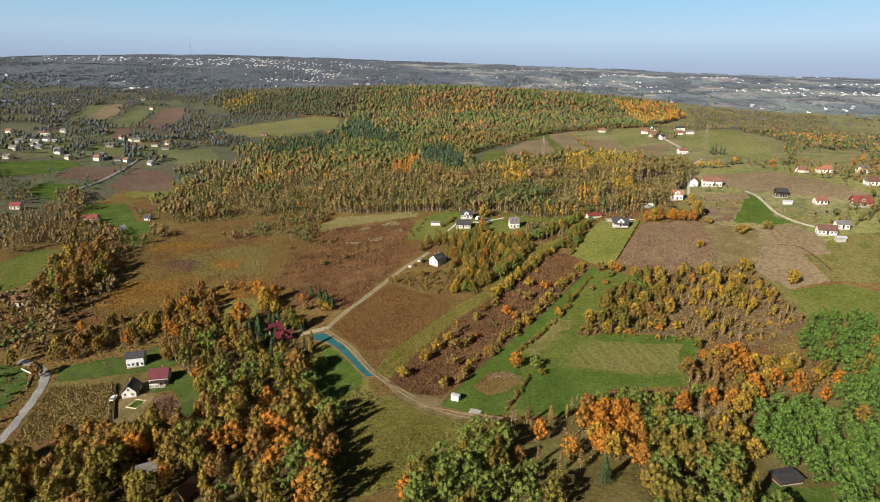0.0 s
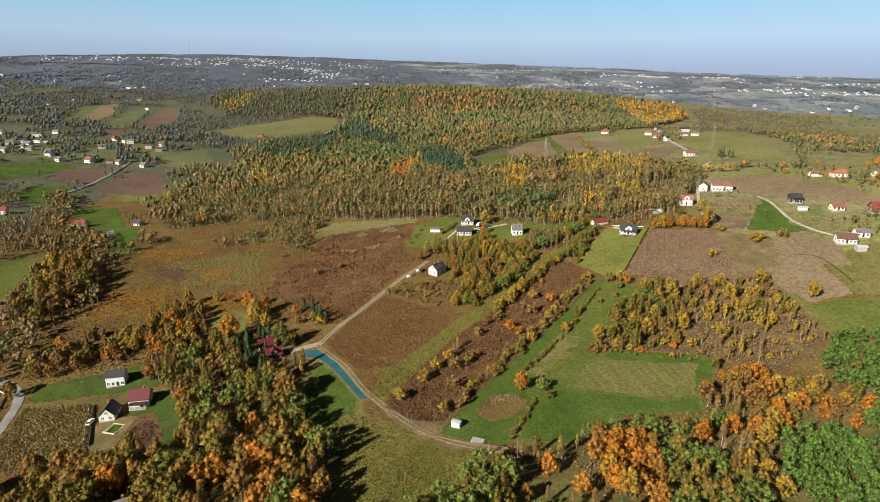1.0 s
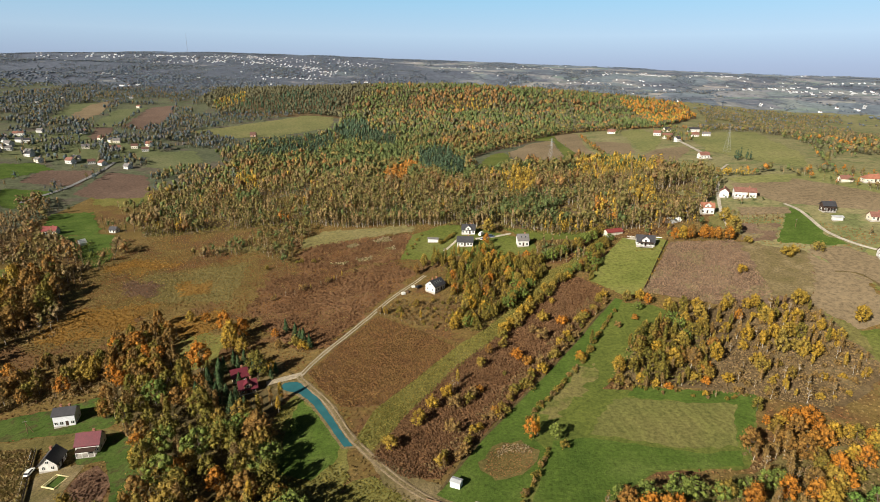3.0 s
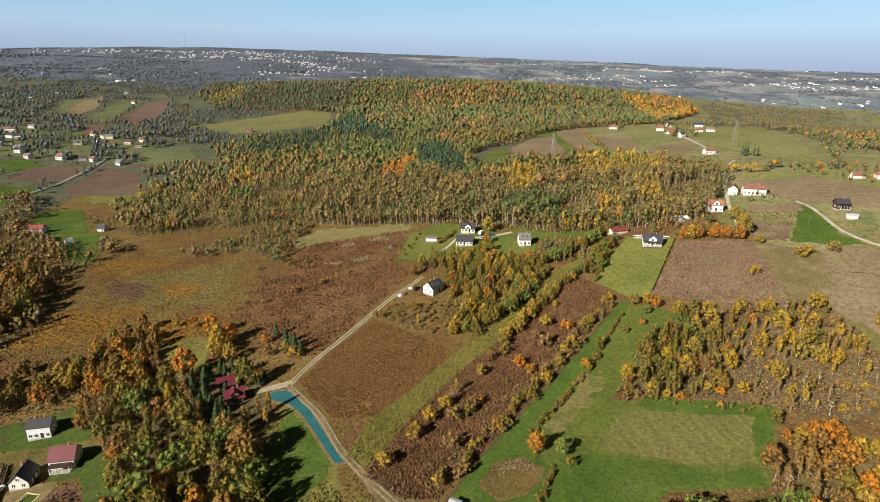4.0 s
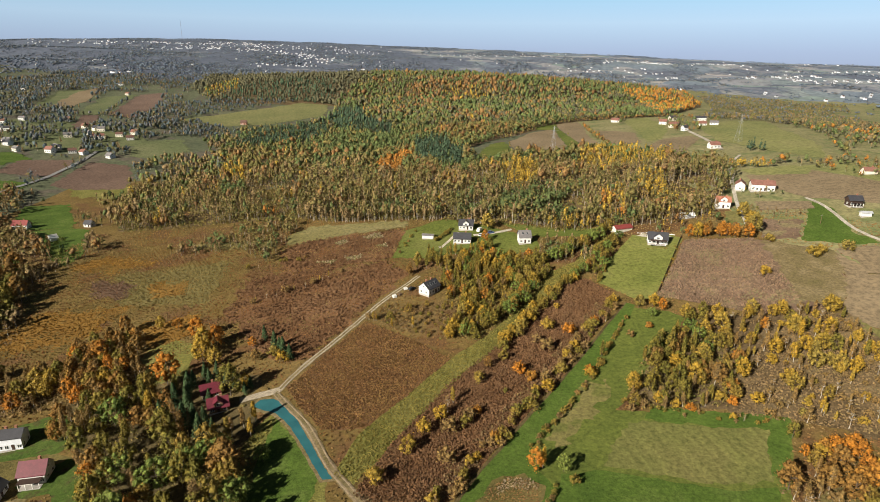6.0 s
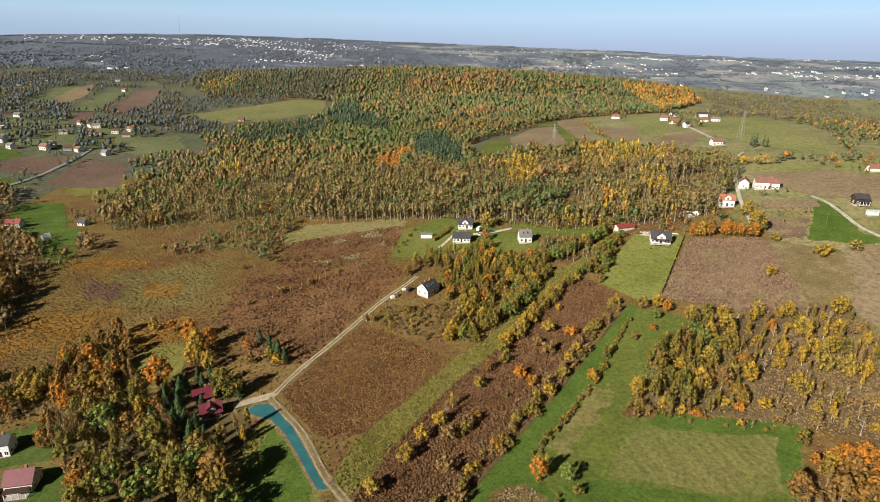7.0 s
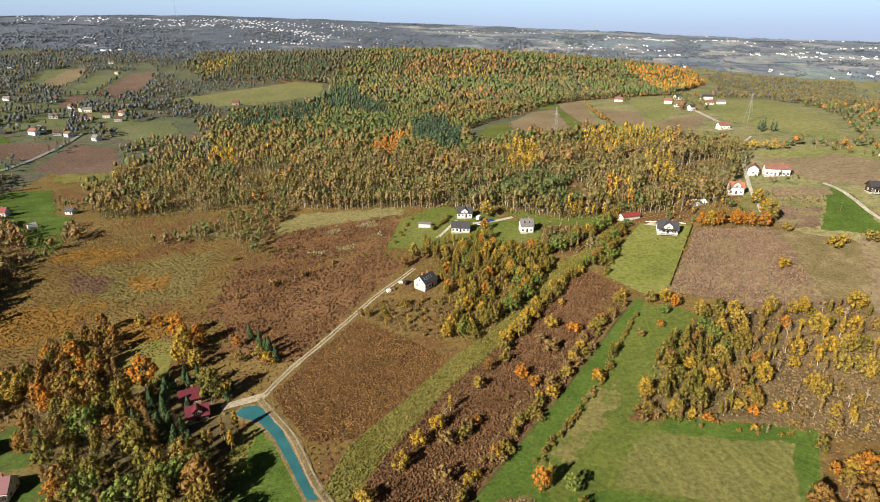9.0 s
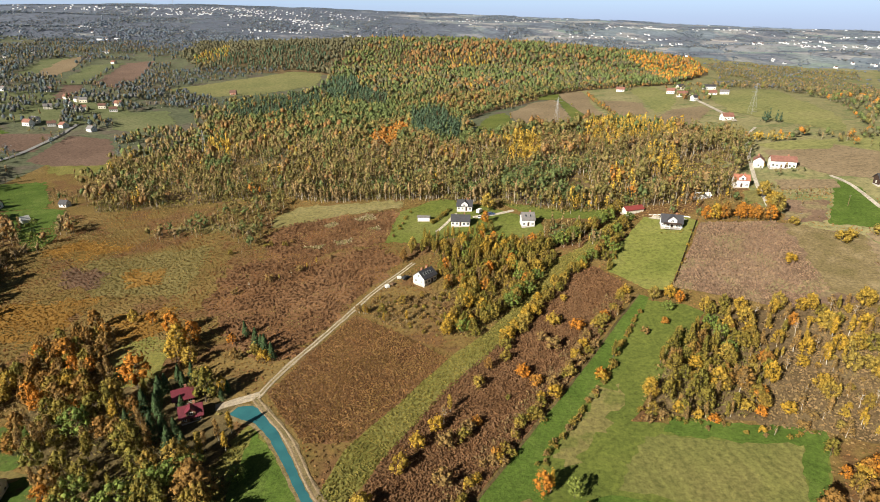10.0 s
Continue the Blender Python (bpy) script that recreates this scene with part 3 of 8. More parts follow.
drape("lawn", "small green lawn beside dug soil", [(-118, 220), (-108, 221), (-96, 204), (-102, 195), (-108, 206)], M_GARDEN, 0.33, 0.5)
drape("glade", "rank grass between a wood and turquoise water", [(-60, 205), (-62, 235), (-57, 249), (-46, 243), (-34, 222), (-29, 212), (-26, 200), (-30, 182), (-45, 188)], M_STRIP, 0.1, 1.5)
drape("meadow", "small green meadow beside turquoise water", [(-54, 247), (-45, 236), (-32, 217), (-33, 207), (-39, 199), (-51, 203), (-54, 223)], M_LUSH, 0.2, 0.7)
drape("glade", "small glade of tan grass between autumn trees", [(26, 160), (37, 163), (48, 158), (47, 150), (22, 150)], M_TAN, 0.2, 1.5)
drape("lawn", "small green lawn before a dark garage", [(101, 143), (118, 143), (120, 132), (100, 132)], M_LUSH, 0.3, 1.0)
drape("stubble_field", "tan harrowed stubble beside a fallow field", [(170, 288), (185, 309), (195, 334), (203, 302), (201, 271), (178, 267)], M_PLOUGH2, 0.12, 1.0)
drape("meadow", "rough grass corner beside a thicket", [(170, 238), (171, 286), (179, 267), (175, 245)], M_TAN, 0.12, 1.0)
drape("garden", "dark green gardens beyond the lane", [(-185, 188), (-190, 230), (-200, 240), (-236, 252), (-250, 230), (-240, 175), (-205, 150)], M_GARDEN, 0.1, 2.0, trees=True)
drape("grass_strip", "upper end of a rank grass strip", [(50, 327), (59, 343), (74, 352), (90, 372), (99, 382), (93, 366), (82, 350), (74, 342), (57, 322)], M_STRIP, 0.22, 0.8, trees=True)
drape("garden", "grass between gardens and outbuilding", [(58, 389), (90, 381), (106, 390), (74, 398), (40, 414)], M_MEADOW, 0.15, 1.0, trees=True)
drape("garden", "green garden below a red-roofed house", [(-290, 458), (-267, 468), (-246, 462), (-234, 435), (-217, 404), (-219, 388), (-236, 402), (-262, 432)], M_LUSH, 0.3, 1.5)
drape("meadow", "shaded meadow among tall trees", [(-291, 351), (-290, 382), (-270, 385), (-246, 339), (-262, 312)], M_MEADOW, 0.2, 1.5)
drape("glade", "clearing of olive grass among autumn trees", [(-125, 290), (-123, 311), (-103, 299), (-97, 275), (-114, 273)], M_STRIP, 0.2, 1.5)
drape("verge", "rutted bare verge beside the track", [(-22, 208), (-15, 206), (2, 193), (14, 184), (12, 178), (0, 180), (-14, 193)], M_VERGE, 0.22, 0.8)
# the slope beyond, with its fields
drape("meadow", "green meadow below a country road", [(221, 396), (225, 384), (215, 352), (219, 337), (208, 338), (188, 349), (204, 372), (211, 384)], M_LUSH, 0.2, 1)
drape("plough_land", "small brown strip field below a farm", [(194, 408), (221, 398), (216, 386), (189, 392)], M_PLOUGH2, 0.22, 0.8)
drape("weed_field", "rough brown weeds between fields", [(183, 379), (202, 372), (187, 350), (172, 356)], M_HEATH, 0.2, 1.5, trees=True)
drape("meadow", "small garden field beside a lane", [(172, 397), (179, 395), (174, 379), (164, 379)], M_TAN, 0.2, 0.6)
drape("meadow", "green strip above a harrowed field", [(222, 484), (262, 484), (268, 472), (255, 455), (224, 464)], M_HILLGREEN, 0.26, 1)
drape("plough_land", "brown harrowed field behind farmhouses", [(217, 465), (259, 474), (282, 415), (289, 373), (277, 361), (254, 381), (223, 404), (214, 442)], M_PLOUGH2, 0.2, 1)
drape("meadow", "olive meadow beside a fallow field", [(178, 266), (204, 268), (217, 258), (202, 237), (174, 245)], M_MEADOW, 0.2, 1)
drape("pasture", "worn pasture on the slope", [(234, 315), (256, 315), (221, 265), (201, 271), (205, 300)], M_TAN, 0.2, 1)
drape("plough_land", "pale harrowed strip beside a farm", [(196, 336), (215, 336), (224, 318), (216, 296), (202, 300)], M_PLOUGH2, 0.22, 1)
drape("pasture", "green hill pasture above the road", [(306, 742), (340, 800), (400, 850), (446, 862), (388, 725), (330, 560), (296, 500), (281, 548), (278, 590), (273, 624), (287, 679)], M_HILLGREEN, 0.3, 3)
drape("plough_land", "brown field in a forest clearing", [(80, 705), (112, 770), (146, 800), (144, 761), (131, 640), (118, 606), (100, 594), (76, 600)], M_PLOUGH2, 0.3, 2)
drape("meadow", "green strip meadow in a forest clearing", [(52, 572), (40, 620), (58, 690), (74, 709), (77, 650), (77, 610), (65, 578)], M_MEADOW, 0.3, 2)
drape("meadow", "narrow green strip between two fields", [(128, 829), (160, 850), (153, 796), (148, 645), (134, 618), (131, 638), (144, 762), (148, 792), (125, 796)], M_MEADOW, 0.6, 1)
drape("plough_land", "tan field strip in a forest clearing", [(160, 848), (193, 865), (186, 800), (174, 740), (164, 618), (149, 624), (150, 700), (154, 796)], M_PLOUGH2, 0.5, 1)
drape("plough_land", "brown field on the hill", [(191, 765), (212, 748), (225, 721), (207, 648), (192, 646), (176, 640), (182, 711)], M_PLOUGH2, 0.3, 2)
drape("meadow", "green meadow below the hill houses", [(228, 722), (256, 867), (300, 905), (288, 810), (268, 736), (234, 665), (212, 648)], M_HILLGREEN, 0.3, 2)
drape("plough_land", "brown field beside the hill road", [(196, 612), (234, 663), (268, 673), (266, 650), (217, 573), (200, 565)], M_PLOUGH2, 0.3, 2)
drape("meadow", "bright green valley meadow", [(-506, 644), (-452, 679), (-419, 659), (-437, 606), (-459, 580)], M_LUSH, 0.3, 3)
drape("meadow", "bright green meadow beside a hedge", [(-406, 539), (-414, 577), (-367, 585), (-370, 522)], M_LUSH, 0.3, 2)
drape("meadow", "green meadow between village gardens", [(-371, 769), (-321, 789), (-284, 725), (-301, 684), (-336, 692)], M_DULL, 0.3, 3)
drape("meadow", "yellowing meadow below a ploughed field", [(-332, 580), (-294, 604), (-264, 556), (-282, 548), (-318, 552)], M_STRIP, 0.3, 3)
drape("meadow", "green paddock near a red-roofed house", [(-334, 519), (-304, 531), (-262, 470), (-300, 455)], M_LUSH, 0.3, 2)
drape("plough_land", "ploughed brown valley field", [(-418, 601), (-427, 649), (-381, 666), (-361, 606), (-386, 602)], M_PLOUGH, 0.3, 2)
drape("plough_land", "ploughed red-brown field beside a farm road", [(-352, 579), (-362, 662), (-320, 657), (-292, 611), (-284, 578), (-322, 571)], M_PLOUGH, 0.3, 2)
drape("plough_land", "tan strip field on the valley side", [(-644, 1033), (-732, 1251), (-734, 1347), (-645, 1147), (-613, 1041)], M_PLOUGH2, 0.5, 4)
drape("pasture", "olive strip field on the valley side", [(-676, 1043), (-768, 1251), (-740, 1300), (-648, 1050)], M_DULL, 0.4, 4)
drape("plough_land", "brown strip field above the village", [(-516, 971), (-590, 1221), (-558, 1273), (-484, 1064), (-467, 947)], M_PLOUGH, 0.5, 4)
drape("pasture", "green strip field above the village", [(-560, 960), (-640, 1190), (-600, 1230), (-522, 975)], M_DULL, 0.4, 4)
drape("plough_land", "small reddish field in the village", [(-485, 830), (-547, 957), (-522, 963), (-474, 863)], M_PLOUGH, 0.5, 3)
drape("pasture", "smooth green hill meadow before the forest", [(-395, 941), (-323, 1043), (-249, 1126), (-195, 1104), (-182, 994), (-256, 908), (-305, 894)], M_HILLDULL, 0.5, 3)
drape("pasture", "green valley pasture round the houses", [(-640, 760), (-600, 900), (-420, 880), (-350, 760), (-380, 700), (-520, 690)], M_DULL, 0.15, 5, trees=True)

def rutted(label, line, width, base_mat, rut_mat, lift, gauge=1.5):
    """A field track: a worn base and the two bare wheel ruts in it."""
    ribbon("track", label, line, width, base_mat, lift, "track", 0.45)
    for side in (-1, 1):
        off = []
        for i, p in enumerate(line):
            d = (Vector(line[min(i + 1, len(line) - 1)]) - Vector(line[max(i - 1, 0)])).normalized()
            off.append((p[0] - d.y * side * gauge / 2, p[1] + d.x * side * gauge / 2))
        ribbon("wheel_rut", "bare wheel rut in a field track", off, 0.85, rut_mat, lift + 0.12, "track", 0.12)


rutted("pale rutted dirt track through weed fields", [(-7, 350), (-10, 345), (-18, 335), (-24, 327), (-31, 314), (-41, 296), (-50, 281), (-56, 268), (-58, 262)], 2.7, M_VERGE, M_PALETRACK, 0.4)
rutted("rutted brown dirt track beside turquoise water", [(-58, 262), (-54, 256), (-46, 248), (-39, 238), (-31, 222), (-22, 210), (-11, 196), (2, 184), (14, 179), (23, 177)], 3.2, M_VERGE, M_TRACK, 0.4, 1.7)
ribbon("track", "short pale drive to the cabins", [(-57, 264), (-65, 261), (-71, 259)], 3.6, M_PALETRACK, 0.42, "track")
ribbon("ditch", "narrow dark ditch between weeds and meadow", [(2, 191), (14, 211.5), (24, 225), (34, 239), (46, 254), (59, 271), (73, 290), (88, 309)], 1.0, M_FLOOR, 0.4, "ditch", 0.15)
ribbon("drive", "grey gravel drive between garden houses", [(4, 381), (9, 389), (13, 398), (15, 402)], 1.7, M_LANE, 0.42, "road", 0.1)
ribbon("drive", "grey gravel drive beside a garden", [(24, 396), (31, 397), (38, 397), (47, 401)], 2.6, M_LANE, 0.42, "road", 0.1)
ribbon("road", "narrow grey asphalt lane", [(-172, 178), (-176, 204), (-180, 222), (-183, 233), (-191, 242), (-206, 247)], 3.9, M_ASPHALT, 0.4)
ribbon("road", "pale gravel lane across a meadow", [(222, 404), (224, 393), (221, 376), (217, 355), (221, 336), (232, 322)], 2.1, M_LANE, 0.45, "road", 0.12)
ribbon("road", "pale lane up the slope", [(170, 366), (175, 380), (182, 404), (194, 434), (211, 473), (228, 510), (251, 540)], 2.1, M_LANE, 0.5, "road", 0.12)
ribbon("road", "lane up to the hill houses", [(251, 572), (259, 598), (272, 666), (281, 715), (300, 780)], 4.0, M_LANE, 0.7)
ribbon("road", "straight farm road between ploughed fields", [(-375, 540), (-368, 598), (-371, 662), (-380, 705)], 4.0, M_ASPHALT, 0.8)

POND = [(-65, 255), (-63, 258.5), (-58, 258.5), (-53, 255.5), (-49, 250), (-44, 242), (-38.5, 233), (-33, 223), (-28, 215), (-31, 215), (-36.5, 224), (-42.5, 234), (-47, 241), (-51, 246), (-55, 250), (-60, 252)]
drape("bank", "pale trodden rim of turquoise water", [(-66.5, 254), (-64, 259.5), (-58, 259.6), (-52.3, 256.3), (-48, 250.5), (-43, 242.5), (-37.6, 233.4), (-32, 223.5), (-26.6, 214), (-31.6, 213.8), (-37.6, 223.7), (-43.4, 233.6), (-48, 240.4), (-52, 245.2), (-56, 249), (-61, 250.8)], M_VERGE, 0.36, 0.3)
drape("water", "narrow winding strip of turquoise water", POND, M_WATER, 0.45, 0.15, "water", 2.0)

drape("weed_field", "pale dry weeds at the end of a fallow field", [(158, 300), (170, 354), (195, 335), (186, 309), (171, 290)], M_VERGE, 0.3, 2)
ribbon("ditch", "narrow dark ditch across a field", [(196, 312), (206, 311), (207, 300), (207, 288), (207, 280)], 1.1, M_FLOOR, 0.35, "ditch")


# ---- trees ----
def cards(rng, centres, size, out=None, loose=0.5, corners=4):
    """Leaf sprays: bent four-cornered (or flat three-cornered) leaves of about that size, one at each centre, facing outwards from the crown more or less."""
    n = len(centres)
    p = np.asarray(centres)
    c = rng.normal(size=(n, 3)) * loose + (out if out is not None else 0)
    c /= np.linalg.norm(c, axis=1)[:, None]
    a = np.cross(c, rng.normal(size=(n, 3)))
    a /= np.linalg.norm(a, axis=1)[:, None]
    b = np.cross(c, a)
    s = (size * rng.uniform(0.6, 1.35, n))[:, None]
    if corners == 3:
        v = np.stack([p - a * s * 0.85 - b * s * 0.45, p + a * s * 0.85 - b * s * 0.45, p + b * s * 0.95], 1).reshape(-1, 3)
        return v, np.arange(3 * n).reshape(n, 3)
    v = np.stack([p - a * s, p - b * s * 0.7 + c * s * 0.25, p + a * s, p + b * s * 0.7 + c * s * 0.25], 1).reshape(-1, 3)
    return v, np.arange(4 * n).reshape(n, 4)


def ball_faces():
    """The corners and faces of a twenty-sided lump and of an eight-sided one."""
    g = (1 + 5 ** 0.5) / 2
    v = np.array([(-1, g, 0), (1, g, 0), (-1, -g, 0), (1, -g, 0), (0, -1, g), (0, 1, g), (0, -1, -g), (0, 1, -g), (g, 0, -1), (g, 0, 1), (-g, 0, -1), (-g, 0, 1)]) / 1.9
    f = np.array([(a, b, c) for a, b, c in itertools.combinations(range(12), 3) if max(np.linalg.norm(v[p] - v[q]) for p, q in ((a, b), (b, c), (a, c))) < 1.2])
    v8 = np.array([(1, 0, 0), (-1, 0, 0), (0, 1, 0), (0, -1, 0), (0, 0, 1), (0, 0, -1)], float)
    f8 = np.array([(a, b, c) for a in (0, 1) for b in (2, 3) for c in (4, 5)])
    return [(p, np.array([t if np.dot(np.cross(p[t[1]] - p[t[0]], p[t[2]] - p[t[0]]), p[t].mean(0)) > 0 else t[::-1] for t in q])) for p, q in ((v, f), (v8, f8))]


LUMP_20, LUMP_8 = ball_faces()


def with_hearts(rng, v, f, hearts):
    """Adds the dense inner leaf mass of each clump: ragged lumps (x, y, z, radius, height)."""
    vs, fs, base = [v], [f], len(v)
    for x, y, z, r, h in hearts:
        vs.append(LUMP_8[0] * rng.uniform(0.6, 1.3, (6, 1)) * (r, r, h) + (x, y, z))
        fs.append(LUMP_8[1] + base)
        base += 6
    return np.concatenate(vs), np.concatenate(fs)


def crown_points(rng, kind, blobs, per):
    """Places of leaf sprays for a crown of unit height, in rounded clumps round the stem, and the way each faces."""
    pts, out, hearts = [], [], []
    for i in range(blobs):
        t = (i + rng.uniform(0.2, 0.8)) / blobs
        if kind == "slim":
            z, r, br, tall = 0.27 + 0.66 * t, 0.075 * math.sin(math.pi * min(1, t * 0.72 + 0.28)), 0.066, 1.7
        elif kind == "round":
            z, r, br, tall = 0.24 + 0.66 * t, 0.26 * math.sin(math.pi * (0.2 + 0.74 * t)) * rng.uniform(0.75, 1.2), 0.115, 1.2
        elif kind == "wide":
            z, r, br, tall = 0.28 + 0.56 * t, 0.37 * math.sin(math.pi * (0.2 + 0.7 * t)) * rng.uniform(0.75, 1.15), 0.13, 1.0
        else:
            z, r, br, tall = 0.25 + 0.52 * t, 0.34 * math.sin(math.pi * (0.3 + 0.55 * t)) * rng.uniform(0.7, 1.2), 0.19, 1.1
        an = i * 2.4 + rng.uniform(-0.5, 0.5)
        q = rng.normal(size=(per, 3))
        q /= np.linalg.norm(q, axis=1)[:, None]
        out.append(q * 0.8 + np.array([math.cos(an), math.sin(an), 0.8 * (t - 0.4)]) * 0.45)
        wide = br * rng.uniform(0.8, 1.2)
        q = q * (rng.uniform(0.5, 1.3, per) * wide)[:, None]
        q[:, 2] *= tall
        hearts.append((r * math.cos(an), r * math.sin(an), z, wide * 0.74, wide * 0.74 * tall))
        pts.append(q + np.array([r * math.cos(an), r * math.sin(an), z]))
    return np.concatenate(pts), np.concatenate(out), np.array(hearts)


def limb_mesh(rng, height, kind, bare=False):
    """Tapered trunk with limbs, all joined to it."""
    bm = bmesh.new()
    top = 0.82 if kind != "shrub" else 0.45
    bend = [Vector((rng.uniform(-0.02, 0.02) * height, rng.uniform(-0.02, 0.02) * height, height * top * k / 4)) for k in range(5)]
    bend[0] = Vector((0, 0, -0.4))
    r0 = height * 0.017
    rings = []
    for k in range(5):
        r = r0 * (1 - k * 0.22)
        rings.append([bm.verts.new(bend[k] + Vector((r * math.cos(i * 1.2566), r * math.sin(i * 1.2566), 0))) for i in range(5)])
    for k in range(4):
        for i in range(5):
            bm.faces.new((rings[k][i], rings[k][(i + 1) % 5], rings[k + 1][(i + 1) % 5], rings[k + 1][i]))
    bm.faces.new(rings[4])

    def limb(root_vert, tip, r):
        a = root_vert.co
        d = (tip - a).normalized()
        s = d.orthogonal().normalized() * r
        v1, v2 = bm.verts.new(a + s), bm.verts.new(a - s)
        m = bm.verts.new(a.lerp(tip, 0.55) + d.cross(s) * 0.8)
        t = bm.verts.new(tip)
        for f in ((root_vert, v1, m), (root_vert, m, v2), (v1, t, m), (m, t, v2)):
            bm.faces.new(f)
        return m

    n = 16 if bare else 6
    spread_r = {"slim": 0.13, "round": 0.26, "wide": 0.34, "shrub": 0.3}[kind]
    for i in range(n):
        t = 0.3 + 0.55 * i / n
        v = rings[min(3, 1 + int(t * 3.4))][i % 5]
        an = i * 2.4 + rng.uniform(-0.4, 0.4)
        ln = height * spread_r * (1.25 - 0.7 * t)
        e = v.co + Vector((math.cos(an) * ln, math.sin(an) * ln, ln * rng.uniform(0.6, 1.3)))
        m = limb(v, e, r0 * 0.45)
        if bare:
            for s in (-0.6, 0.6):
                limb(m, m.co + Vector((math.cos(an + s) * ln * 0.5, math.sin(an + s) * ln * 0.5, ln * 0.55)), r0 * 0.25)
    return bm


def conifer_points(rng, n):
    t = rng.uniform(0, 1, n) ** 0.75
    r = 0.235 * (1 - t) ** 0.85 * rng.uniform(0.55, 1.05, n) + 0.008
    an = rng.uniform(0, 2 * math.pi, n)
    return np.stack([r * np.cos(an), r * np.sin(an), 0.10 + 0.9 * t - 0.12 * r], -1), np.stack([np.cos(an), np.sin(an), np.full(n, 0.55)], -1), np.array([(0, 0, 0.26, 0.115, 0.14), (0, 0, 0.48, 0.085, 0.16), (0, 0, 0.7, 0.05, 0.16)])


SPECIES = {
    # leaf tone, habit, height of the pattern, clumps, sprays a clump, spray size, bark, label, category
    "olive_tree": ("olive", "round", 11.0, 19, 18, 0.4, "bark", "broadleaf tree with olive-green thinning leaves", "tree"),
    "green_tree": ("green", "wide", 12.0, 20, 17, 0.45, "bark", "broad tree still in dense green leaf", "tree"),
    "yellow_tree": ("yellow", "round", 10.0, 24, 18, 0.36, "bark", "broadleaf tree in bright yellow leaf", "tree"),
    "orange_tree": ("orange", "round", 11.0, 19, 18, 0.4, "bark", "broadleaf tree in orange autumn leaf", "tree"),
    "rust_tree": ("rust", "round", 11.0, 24, 17, 0.36, "bark", "broadleaf tree with rust-brown leaves", "tree"),
    "russet_tree": ("russet", "slim", 12.0, 15, 20, 0.42, "birch", "slender half-bare tree with dull brown leaves", "tree"),
    "birch": ("yellow", "slim", 11.0, 17, 16, 0.36, "birch", "slender birch with yellow leaves and pale stem", "tree"),
    "alder": ("olive", "slim", 12.0, 18, 18, 0.36, "bark", "slender upright tree with olive leaves", "tree"),
    "young_tree": ("fresh", "round", 8.0, 12, 13, 0.4, "bark", "young tree in dense fresh green leaf, one of a plantation", "tree"),
    "spruce": ("fir", "cone", 13.0, 1, 380, 0.52, "bark", "dark green spruce with a pointed crown", "tree"),
    "bare_tree": ("russet", "slim", 10.0, 8, 7, 0.4, "birch", "nearly leafless tree with pale grey branches", "tree"),
    "bush": ("olive", "shrub", 3.5, 9, 11, 0.3, "bark", "rounded olive-green bush at a field edge", "bush"),
    "gold_bush": ("yellow", "shrub", 4.5, 10, 16, 0.34, "bark", "rounded golden-yellow bush among weeds", "bush"),
    "orange_bush": ("orange", "shrub", 4.0, 10, 15, 0.34, "bark", "rounded orange autumn bush among weeds", "bush"),
    "brown_bush": ("russet", "shrub", 3.5, 9, 11, 0.3, "bark", "ragged brown half-bare thicket bush", "bush"),
}
patterns, planted = {}, {}


def plant(kind, x, y, height, rng=np.random.default_rng(11)):
    """One tree or bush of that kind and height."""
    tone, habit, h0, blobs, per, leaf, bark, label, cat = SPECIES[kind]
    planted[kind] = planted.get(kind, 0) + 1
    which = (kind, int(rng.integers(3 if blobs > 1 else 2)))
    k = height / h0
    z = float(ground_z(x, y)) - 0.1
    m = pose(x, y, z, rng.uniform(-3, 3), rng.uniform(-3, 3), rng.uniform(0, 360))
    if which in patterns:
        ob, s0 = patterns[which]
        w = k * rng.uniform(0.88, 1.15) / s0
        return copy_thing(ob, m @ Matrix.Diagonal((w, w, k / s0, 1)))
    root = new(kind)
    if habit == "cone":
        bm = add_bar(bmesh.new(), (0, 0, -0.4), (0, 0, h0 * 0.97), h0 * 0.016, 0.03, 5)
        pts, out, hearts = conifer_points(rng, per * 2)
        v, f = cards(rng, pts * h0, leaf * 0.85, out, 0.3, 3)
    else:
        bm = limb_mesh(rng, h0, habit, kind == "bare_tree")
        pts, out, hearts = crown_points(rng, habit, blobs, int(per * 2.0))
        v, f = cards(rng, pts * h0, leaf * 0.72, out, 0.42, 3)
    if kind not in ("bare_tree", "russet_tree"):
        v, f = with_hearts(rng, v, f, hearts * h0)
    part("trunk" if cat == "tree" else "stem", bm, M_BIRCH if bark == "birch" else M_BARK, root)
    link_mesh("crown", v, f, LEAF[tone], root)
    root.matrix_basis = m @ Matrix.Diagonal((k, k, k, 1))
    patterns[which] = (root, k)
    return tagged(root, label, cat, group=label.split(" with ")[0] + " group")


def scatter(poly, step, rng, jitter=0.42):
    """Uneven places inside a polygon."""
    xs = np.arange(min(p[0] for p in poly), max(p[0] for p in poly), step)
    ys = np.arange(min(p[1] for p in poly), max(p[1] for p in poly), step)
    X, Y = np.meshgrid(xs, ys)
    X = X + (np.arange(len(ys)) % 2)[:, None] * step * 0.5
    X = X + rng.uniform(-jitter, jitter, X.shape) * step
    Y = Y + rng.uniform(-jitter, jitter, Y.shape) * step
    ok = inside(poly, X, Y)
    return X[ok], Y[ok]


def clear_of(x, y, spots):
    return all((x - a) ** 2 + (y - b) ** 2 > r * r for a, b, r in spots)


